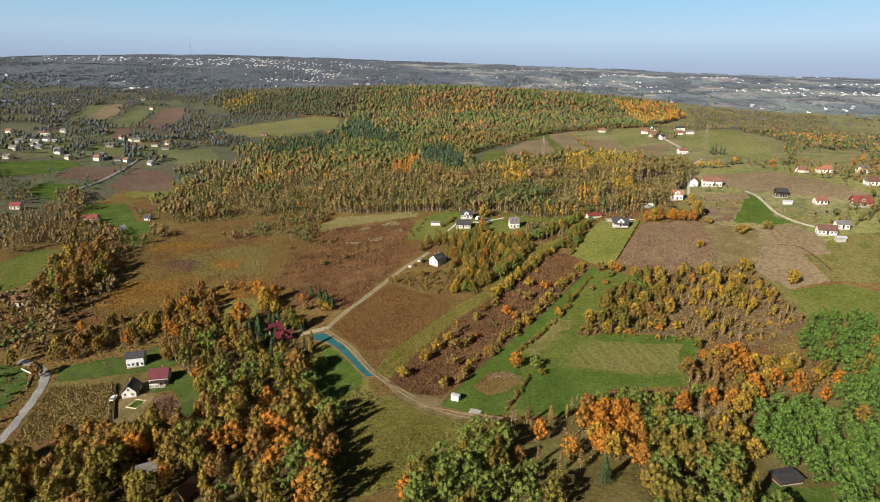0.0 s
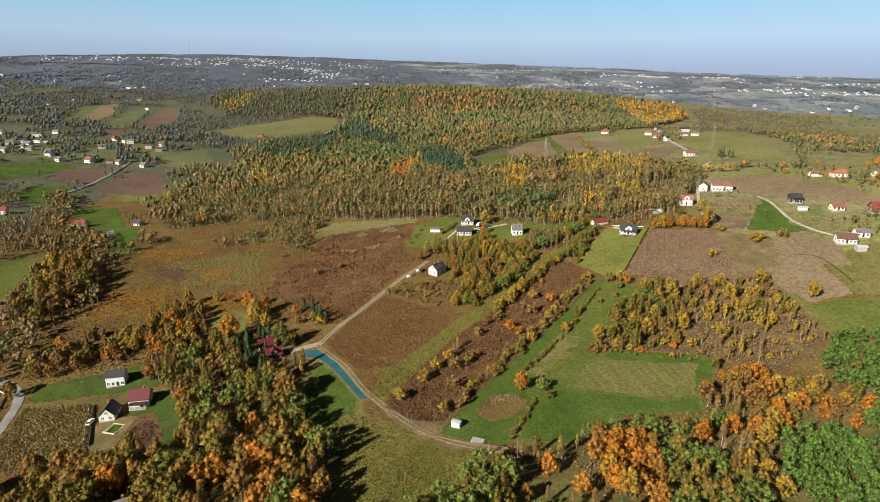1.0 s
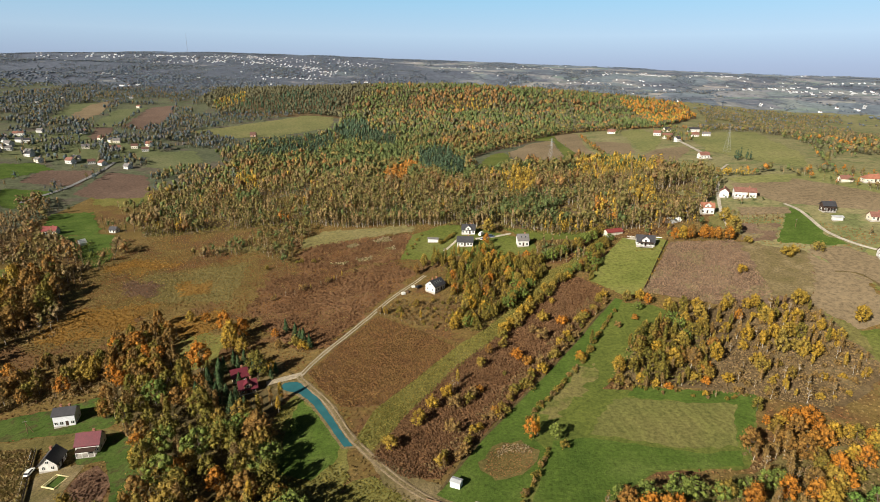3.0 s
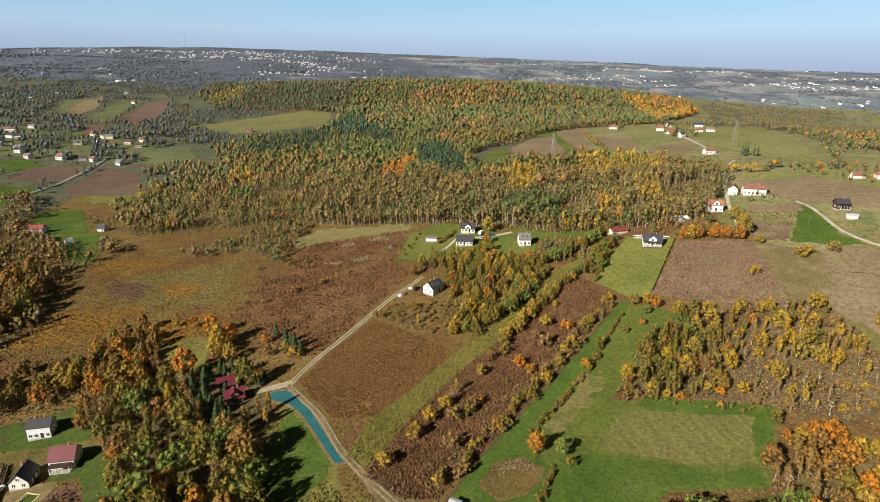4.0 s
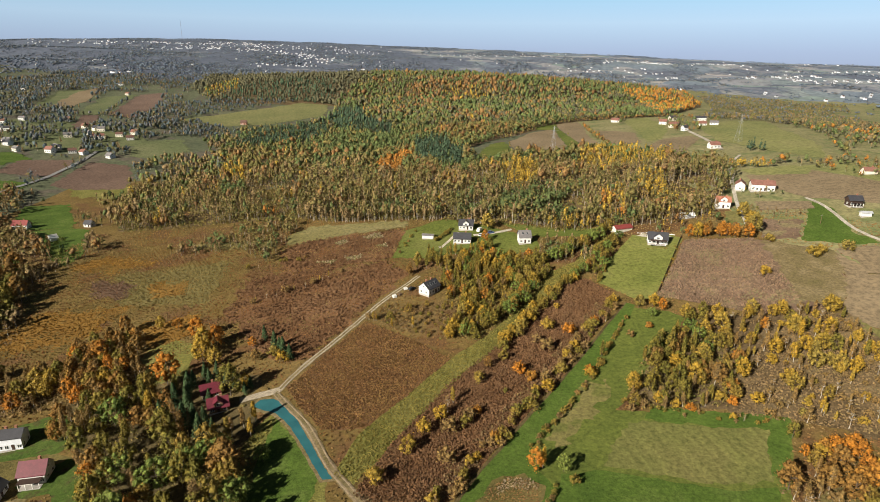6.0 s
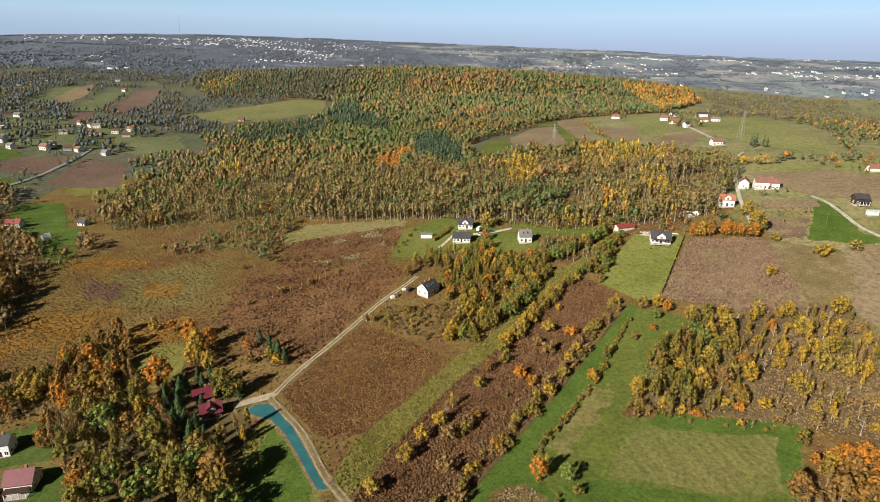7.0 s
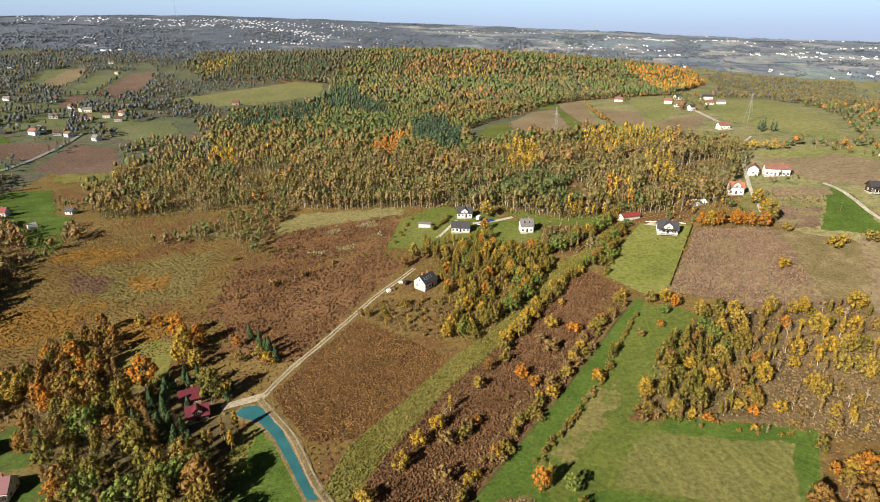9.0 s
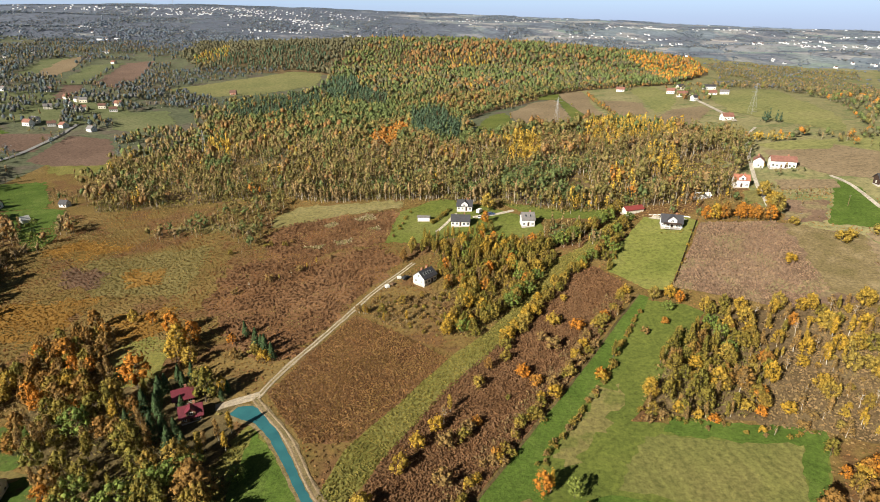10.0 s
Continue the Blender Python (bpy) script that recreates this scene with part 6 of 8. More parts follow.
region([(-73, 1287), (150, 1600), (165, 1224), (-39, 1031)], 3, 0.35)
region([(9, 1248), (115, 1294), (102, 1146), (18, 1116)], 2, 0.5)
region([(112, 540), (140, 596), (178, 604), (196, 555), (176, 508), (150, 518), (122, 516)], 2, 0.7)
region([(56, 536), (72, 562), (84, 532), (72, 470), (54, 477)], 2, 0.75)
region([(146, 482), (163, 482), (156, 423), (146, 409), (134, 429)], 2, 0.75)
region([(113, 448), (128, 449), (113, 398), (102, 404)], 1, 0.4)
region([(113, 448), (128, 449), (113, 398), (102, 404)], 2, 0.5)
region([(47, 459), (93, 449), (86, 410), (43, 420)], 5, 0.75)
region([(72, 403), (95, 398), (91, 379), (69, 384)], 2, 0.6)
region([(158, 462), (197, 481), (187, 436), (162, 406), (149, 421)], 6, 0.8)
region([(330, 930), (420, 1440), (667, 1680), (640, 1500), (526, 1210)], 1, 0.55)
region([(330, 930), (420, 1440), (640, 1500), (526, 1210)], 2, 0.35)
# Far trees switch to the greyed tone, painting haze over the hill.
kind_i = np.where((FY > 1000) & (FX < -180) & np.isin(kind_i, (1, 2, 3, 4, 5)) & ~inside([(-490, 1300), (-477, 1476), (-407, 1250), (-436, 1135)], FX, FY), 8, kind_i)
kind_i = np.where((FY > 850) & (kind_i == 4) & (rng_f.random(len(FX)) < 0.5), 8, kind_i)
bare_patch = inside([(-163, 548), (-112, 530), (-100, 492), (-146, 504)], FX, FY)
bare_patch |= inside([(158, 462), (197, 481), (187, 436), (162, 406), (149, 421)], FX, FY)
FH = np.where(bare_patch, FH * 0.35, FH)
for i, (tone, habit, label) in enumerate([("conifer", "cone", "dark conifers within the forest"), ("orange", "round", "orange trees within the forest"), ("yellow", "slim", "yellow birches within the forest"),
                                          ("rust", "round", "rust-brown trees within the forest"), ("olive", "round", "olive-green trees of the forest"), ("green", "round", "green trees of the forest"), ("tan", "slim", "pale half-bare birches of the forest edge"), ("olive", "slim", "slender olive trees of the forest edge"), ("sage", "round", "trees on the hill, greyed for haze")]):
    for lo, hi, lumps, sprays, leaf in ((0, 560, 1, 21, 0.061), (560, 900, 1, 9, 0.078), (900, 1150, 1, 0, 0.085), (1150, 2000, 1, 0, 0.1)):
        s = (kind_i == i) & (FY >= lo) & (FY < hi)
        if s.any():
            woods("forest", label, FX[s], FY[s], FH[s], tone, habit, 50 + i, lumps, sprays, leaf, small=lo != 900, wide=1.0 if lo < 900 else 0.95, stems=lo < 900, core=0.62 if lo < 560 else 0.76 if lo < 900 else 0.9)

# hedges, copses and orchards of the slopes, too many to count
def copse(label, poly, step, tones, heights, seed, keep=1.0, clump=0.0):
    """clump: the size of the groups in which the trees stand; 0 for an even stand."""
    rng = np.random.default_rng(seed)
    X, Y = scatter(poly, step, rng)
    if clump:
        v = np.array([noise.noise((x / clump, y / clump, seed * 1.7)) for x, y in zip(X, Y)])
        s = v > np.quantile(v, 1 - keep)
    else:
        s = rng.random(len(X)) < keep
    for shape in NO_TREES:
        s &= ~inside(shape, X, Y)
    X, Y = X[s], Y[s]
    H = rng.uniform(*heights, len(X))
    pick = rng.integers(0, len(tones), len(X))
    for i, (tone, habit) in enumerate(tones):
        q = pick == i
        if q.sum():
            far = float(np.mean(Y[q])) > 600
            woods("copse", label, X[q], Y[q], H[q], tone, habit, seed * 7 + i, 1 if far else 2, 4 if far else 28, 0.1 if far else 0.068, small=not far, core=0.85 if far else 0.8)


# Valley trees: grey and blue tints here imitate the haze over the valley.
VALLEY = [("grey", "round"), ("russet", "slim"), ("haze_teal", "round"), ("grey", "slim"), ("sage", "round")]
MIXED = [("olive", "round"), ("tan", "slim"), ("russet", "round"), ("olive", "slim"), ("green", "round")]
BARE = [("russet", "slim"), ("russet", "round"), ("tan", "slim"), ("russet", "slim")]
copse("mixed trees at the meadow's edge", [(-166, 396), (-143, 411), (-121, 433), (-101, 440), (-84, 424), (-88, 390), (-93, 375), (-113, 393), (-147, 394)], 4.6, MIXED, (4.5, 9.5), 61)
copse("brown autumn trees by the valley meadow", [(-300, 362), (-354, 436), (-353, 512), (-307, 453), (-280, 395), (-292, 378)], 6.5, BARE, (7, 12), 62)
copse("mixed trees along the valley floor", [(-222, 449), (-300, 560), (-282, 600), (-250, 700), (-290, 780), (-240, 840), (-210, 585), (-229, 469)], 7.0, MIXED, (6, 11), 63, 0.85)
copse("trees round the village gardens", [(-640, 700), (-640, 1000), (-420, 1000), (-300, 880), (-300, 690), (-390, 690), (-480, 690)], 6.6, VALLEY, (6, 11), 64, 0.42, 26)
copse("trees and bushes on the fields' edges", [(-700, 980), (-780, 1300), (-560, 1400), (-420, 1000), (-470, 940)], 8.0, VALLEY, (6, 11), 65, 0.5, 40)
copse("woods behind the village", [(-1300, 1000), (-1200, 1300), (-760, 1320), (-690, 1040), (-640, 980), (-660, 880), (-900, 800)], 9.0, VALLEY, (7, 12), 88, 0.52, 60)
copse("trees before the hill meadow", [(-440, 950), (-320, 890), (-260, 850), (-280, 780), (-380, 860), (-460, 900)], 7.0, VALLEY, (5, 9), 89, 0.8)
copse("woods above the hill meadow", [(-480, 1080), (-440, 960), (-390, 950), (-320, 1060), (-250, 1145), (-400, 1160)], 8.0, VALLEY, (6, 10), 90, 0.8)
copse("brown trees in a dark wood belt", [(-300, 440), (-270, 426), (-243, 394), (-216, 360), (-206, 338), (-194, 312), (-206, 300), (-240, 306), (-262, 372), (-290, 400)], 5.8, [("russet", "round"), ("rust", "round"), ("olive", "round"), ("tan", "slim"), ("olive", "round"), ("russet", "slim")], (6, 10.5), 102, 0.85, 14)
copse("trees along the valley road", [(-520, 520), (-560, 640), (-440, 690), (-420, 600), (-380, 500), (-440, 470)], 7.0, MIXED, (6, 10), 66, 0.4, 22)
copse("mixed trees below the hill pasture", [(225, 470), (300, 470), (330, 530), (420, 560), (520, 700), (420, 740), (370, 620), (330, 545), (296, 482), (240, 510)], 6.5, [("olive", "round"), ("sage", "round"), ("green", "round"), ("russet", "slim"), ("orange", "round")], (4, 8.5), 67, 0.75, 18)
copse("autumn trees behind the farms", [(262, 355), (296, 372), (300, 420), (340, 470), (420, 520), (420, 380), (320, 300), (262, 322)], 8.0, [("olive", "round"), ("orange", "round"), ("russet", "slim"), ("green", "round")], (5, 9), 68, 0.8)
copse("bushes and fruit trees round the farmhouses", [(222, 350), (262, 350), (258, 318), (226, 322), (238, 340)], 6.5, [("olive", "round"), ("rust", "round"), ("russet", "slim")], (2.5, 5.5), 69, 0.7)
copse("half-bare thicket on fallow ground", [(150, 440), (205, 500), (200, 545), (140, 540), (120, 470), (140, 400)], 6.0, BARE, (3, 7), 70, 0.8)
copse("rough bushes below the farm", [(168, 366), (184, 378), (200, 372), (184, 350)], 6.0, BARE, (1.5, 3.5), 71, 0.35)
copse("garden trees round the hill houses", [(225, 870), (300, 960), (400, 900), (360, 800), (330, 745), (300, 700), (276, 700), (262, 740)], 8.0, [("olive", "round"), ("sage", "round"), ("green", "round"), ("rust", "round")], (4, 8), 72, 0.5, 25)
copse("hedge of brown bushes between hill fields", [(187, 832), (193, 834), (178, 690), (173, 634), (167, 634), (171, 690), (180, 760)], 4.5, [("rust", "round"), ("olive", "round"), ("orange", "round")], (3.5, 6.5), 73)
copse("ragged bushes along the forest clearing", [(60, 738), (140, 842), (190, 886), (250, 905), (340, 942), (345, 922), (250, 882), (195, 868), (150, 838), (82, 726)], 4.5, [("rust", "round"), ("olive", "round"), ("tan", "slim")], (2.5, 6.5), 101, 0.7)
copse("bush row in a strip meadow", [(74, 690), (80, 690), (80, 608), (74, 612)], 6.0, [("olive", "round"), ("rust", "round")], (2.5, 4), 95)
copse("bush row between two strip meadows", [(56, 655), (61, 660), (64, 590), (59, 585)], 6.0, [("olive", "round"), ("sage", "round")], (2, 3.5), 96)
copse("bushes along a green field strip", [(147, 760), (151, 770), (152, 700), (146, 640), (142, 640)], 9.0, [("olive", "round"), ("sage", "round")], (2, 4), 97)
copse("trees on the far side of the hill", [(400, 760), (640, 900), (1000, 1500), (760, 1660), (640, 1500), (520, 1180), (380, 900)], 8.0, [("olive", "round"), ("grey", "round"), ("sage", "round"), ("russet", "round"), ("sage", "round")], (5, 9), 74, 0.62, 60)
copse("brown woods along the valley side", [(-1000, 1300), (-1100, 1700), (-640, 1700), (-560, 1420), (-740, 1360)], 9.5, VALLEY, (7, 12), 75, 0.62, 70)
copse("row of trees on the near valley slope", [(-260, 420), (-300, 460), (-340, 520), (-330, 530), (-270, 470), (-240, 430)], 6.0, MIXED, (5, 9), 76, 0.7)
copse("garden trees behind the lawn house", [(112, 380), (140, 384), (165, 392), (170, 378), (138, 370)], 5.0, [("green", "round"), ("olive", "slim"), ("yellow", "slim")], (3, 7), 77, 0.7)
copse("dark mixed trees at the village's edge", [(-243, 250), (-200, 250), (-195, 262), (-205, 285), (-222, 302), (-244, 310), (-300, 300), (-300, 250)], 6.4, [("olive", "round"), ("russet", "round"), ("green", "round"), ("rust", "round"), ("tan", "slim")], (8, 13), 78, 0.85)
copse("brown trees beyond the lane", [(-185, 190), (-190, 220), (-205, 240), (-300, 240), (-280, 160), (-190, 150)], 8.5, MIXED, (6, 10), 79)


rt = np.random.default_rng(9)
spots = []
# villages along the crests and valley roads: two ends of a line, houses, depth of the village
for x0, y0, x1, y1, n, deep in [(-2000, 2950, -1540, 3010, 50, 40), (-1540, 3010, -1200, 3390, 80, 60), (-1240, 3390, -280, 3390, 150, 70), (-1360, 2900, -860, 3180, 110, 70), (-870, 3150, -490, 2780, 90, 80),
                                (-670, 2210, -490, 2740, 45, 30), (-1330, 2190, -950, 2110, 16, 30), (-930, 1720, -940, 1800, 10, 20), (-420, 2500, -60, 2560, 30, 40),
                                (0, 3350, 620, 3500, 50, 80), (560, 2650, 1000, 2700, 36, 60), (820, 3150, 1520, 3050, 110, 90), (860, 2480, 1500, 2350, 70, 40), (1250, 2250, 1900, 2150, 80, 50),
                                (1600, 2700, 2300, 2500, 60, 80), (900, 1750, 1300, 1650, 16, 50)]:
    for i in range(int(n * 0.65)):
        t = rt.uniform(0, 1)
        spots.append((x0 + (x1 - x0) * t + rt.normal(0, 20), y0 + (y1 - y0) * t + rt.normal(0, 1) * deep))
for i in range(110):
    a, r = rt.uniform(radians(50), radians(130)), rt.uniform(1700, 4300)
    spots.append((r * math.cos(a), r * math.sin(a)))
SX, SY = np.array(spots).T
spots = [q for q, no in zip(spots, inside(FOREST, SX, SY)) if not no]
spots.sort(key=lambda s: math.hypot(*s))


def far_woods():
    """Woods and hedges on the distant hills, by the ten thousand."""
    rng = np.random.default_rng(77)
    n = 60000
    a = rng.uniform(radians(47), radians(133), n)
    r = rng.uniform(1450.0, 4620.0, n)
    X, Y = r * np.cos(a), 50 + r * np.sin(a)
    v = np.array([noise.noise((x / 260, y / 420, 4.0)) + 0.7 * noise.noise((x / 85, y / 170, 8.0)) for x, y in zip(X, Y)])
    rows = np.abs(np.array([noise.noise((x / 190, y / 330, 17.0)) for x, y in zip(X, Y)]))
    ok = (v > -0.2 + 0.48 * np.clip((X + 900) / 1700, 0, 1)) | (rows < 0.035) | (rng.random(n) < 0.06)
    ok &= ~inside(FOREST, X, Y)
    for hx, hy in spots:
        ok &= (np.abs(X - hx) > 14) | (Y < hy - 70) | (Y > hy + 8)
    X, Y, v = X[ok], Y[ok], v[ok]
    H = rng.uniform(5, 8.5, len(X)) * np.clip(0.7 + v, 0.6, 1.1)
    brown = rng.random(len(X)) < np.where(X < -300, 0.4, 0.25)
    # Both stands use leaf tones with distance haze painted in.
    woods("distant_woods", "woods on distant hills, tinted blue-grey for haze", X[~brown], Y[~brown], H[~brown], "haze_blue", "round", 78, 1, 0, small=True, wide=2.7, stems=False)
    woods("distant_woods", "trees among distant woods, tinted grey for haze", X[brown], Y[brown], H[brown], "grey", "round", 79, 1, 0, small=True, wide=2.5, stems=False)


far_woods()

copse("mixed trees between valley fields", [(-322, 658), (-282, 697), (-232, 657), (-186, 540), (-204, 513), (-262, 560), (-285, 620)], 6.5, MIXED, (6, 11), 98, 0.62, 20)
copse("tree belt on the valley floor", [(-282, 556), (-243, 568), (-174, 509), (-157, 473), (-203, 478), (-240, 500)], 6.0, MIXED, (5, 9), 99, 0.7, 16)
copse("tall brown trees shading the valley meadow", [(-377, 544), (-365, 559), (-310, 492), (-294, 455), (-258, 440), (-214, 424), (-200, 392), (-232, 390), (-245, 400), (-300, 440), (-330, 476)], 6.0, [("russet", "round"), ("rust", "round"), ("olive", "round"), ("tan", "slim")], (8, 13), 100, 0.75, 22)
copse("bushes and trees below the valley houses", [(-358, 557), (-308, 522), (-261, 497), (-236, 462), (-258, 470), (-249, 436), (-262, 416), (-300, 470)], 8.0, MIXED, (4, 9), 80, 0.55)
copse("shaded trees beside the valley meadow", [(-231, 380), (-230, 395), (-249, 434), (-245, 455), (-222, 431), (-213, 394), (-210, 366), (-213, 354)], 6.5, BARE, (5, 9), 81, 0.8)
copse("row of pale poplars across the paddock", [(-286, 499), (-266, 492), (-243, 502), (-243, 498), (-266, 487), (-286, 494)], 3.2, [("tan", "slim")], (5, 7), 82)
copse("front row of tall slender birches", [(-92, 447), (-63, 434), (-10, 430), (34, 418), (34, 412), (-10, 424), (-63, 428), (-92, 441)], 2.6, [("tan", "slim"), ("olive", "slim"), ("tan", "slim")], (8, 11.5), 102)
copse("yellow birches and alders beside the gardens", [(58, 380), (82, 374), (84, 352), (66, 350), (57, 364)], 3.6, [("tan", "slim"), ("olive", "slim"), ("yellow", "slim"), ("green", "round")], (5, 8.5), 103)
copse("birches in front of the gardens", [(29, 436), (76, 388), (97, 386), (99, 392), (74, 400), (40, 440)], 4.6, [("tan", "slim"), ("yellow", "slim"), ("olive", "slim")], (7, 10), 83)
copse("orange trees above the ploughed slope", [(221, 503), (259, 480), (256, 472), (219, 492)], 5.0, [("orange", "round"), ("yellow", "round")], (5, 8), 84)
copse("conifers by the lane", [(262, 560), (270, 575), (285, 560), (275, 548)], 7.0, [("conifer", "cone")], (8, 11), 85)
copse("dark hedge along a strip field", [(189, 391), (211, 384), (205, 374), (187, 381)], 3.0, BARE, (1.6, 3.2), 86)
copse("autumn woods on the far slope", [(409, 751), (370, 560), (400, 480), (520, 560), (860, 1384), (690, 1354)], 7.5, [("olive", "round"), ("sage", "round"), ("tan", "slim"), ("sage", "round"), ("russet", "round"), ("green", "round")], (5, 9), 87, 0.66, 45)
copse("shaded trees across the valley floor", [(-560, 560), (-560, 690), (-470, 700), (-430, 660), (-345, 700), (-300, 690), (-280, 600), (-330, 540), (-420, 480)], 7.5, [("grey", "round"), ("olive", "round"), ("haze_teal", "round"), ("russet", "slim")], (5, 10), 91, 0.3, 28)
copse("garden trees among the slope's houses", [(225, 330), (262, 352), (290, 380), (262, 478), (300, 490), (345, 440), (330, 360), (262, 300)], 7.5, [("olive", "round"), ("russet", "round"), ("green", "round"), ("olive", "slim"), ("orange", "round")], (3.5, 7.5), 92, 0.75, 14)
copse("fruit trees and bushes round the long farmhouse", [(182, 412), (190, 440), (200, 446), (224, 440), (228, 410), (200, 408)], 5.5, [("olive", "round"), ("green", "round"), ("yellow", "round"), ("russet", "slim")], (2.5, 5.5), 93, 0.45, 12)
copse("bushes along the lane and field edges", [(180, 384), (184, 402), (190, 404), (188, 386)], 4.5, [("russet", "round"), ("tan", "slim"), ("olive", "round")], (1.5, 3.5), 94, 0.5, 12)


# ---- houses ----
def gable_body(L, D, wh, rh, hip=0.0):
    """Walls with gables, one closed shell; the foot goes below ground on sloping land."""
    bm = bmesh.new()
    x, y = L / 2, D / 2
    lo = [bm.verts.new(c) for c in ((-x, -y, -2.5), (x, -y, -2.5), (x, y, -2.5), (-x, y, -2.5))]
    hi = [bm.verts.new(c) for c in ((-x, -y, wh), (x, -y, wh), (x, y, wh), (-x, y, wh))]
    for i in range(4):
        j = (i + 1) % 4
        bm.faces.new((lo[i], lo[j], hi[j], hi[i]))
    if hip:
        bm.faces.new(hi)
    else:
        a, b = bm.verts.new((-x, 0, wh + rh - 0.05)), bm.verts.new((x, 0, wh + rh - 0.05))
        bm.faces.new((hi[3], hi[0], a))
        bm.faces.new((hi[1], hi[2], b))
        bm.faces.new((hi[0], hi[1], b, a))
        bm.faces.new((hi[2], hi[3], a, b))
    return bm


def roof_shell(L, D, wh, rh, over=0.5, hip=0.0, thick=0.22):
    """A pitched roof with overhang and thickness; hip: how far the ridge stops short of each end."""
    bm = bmesh.new()
    x, y = L / 2 + over, D / 2 + over
    drop = rh * over / (D / 2)
    zt = []
    for dz in (0.05, 0.05 + thick):
        zt.append([bm.verts.new(c) for c in ((-x, -y, wh - drop + dz), (x, -y, wh - drop + dz), (x, y, wh - drop + dz), (-x, y, wh - drop + dz),
                                             (-x + hip, 0, wh + rh + dz), (x - hip, 0, wh + rh + dz))])
    for q, s in ((zt[1], 1), (zt[0], -1)):
        for f in ((0, 1, 5, 4), (2, 3, 4, 5)) + (((1, 2, 5), (3, 0, 4)) if hip else ()):
            bm.faces.new([q[i] for i in f][::s])
    rim = [(0, 1), (2, 3)] + ([(1, 2), (3, 0)] if hip else [(1, 5), (5, 2), (3, 4), (4, 0)])
    for i, j in rim:
        bm.faces.new((zt[0][i], zt[0][j], zt[1][j], zt[1][i]))
    return bm


def window(parent, c, w, h, face, frame_mat=None):
    """A framed window on a wall; face: 'f' front, 'b' back, 'l' and 'r' ends."""
    x, y, z = c
    bm = bmesh.new()
    t = 0.09
    for a, b, e, d in ((-w / 2, -h / 2, w / 2, -h / 2 + t), (-w / 2, h / 2 - t, w / 2, h / 2), (-w / 2, -h / 2 + t, -w / 2 + t, h / 2 - t), (w / 2 - t, -h / 2 + t, w / 2, h / 2 - t), (-t / 2, -h / 2 + t, t / 2, h / 2 - t)):
        add_box(bm, a, -0.06, b, e, 0.02, d)
    fr = part("window", bm, frame_mat or M_PAINT, parent)
    part("pane", box(-w / 2 + t, -0.03, -h / 2 + t, w / 2 - t, -0.005, h / 2 - t), M_GLASS, fr, "dark window glass")
    fr.matrix_basis = pose(x, y, z, 0, 0, {"f": 0, "b": 180, "l": -90, "r": 90}[face])
    return fr


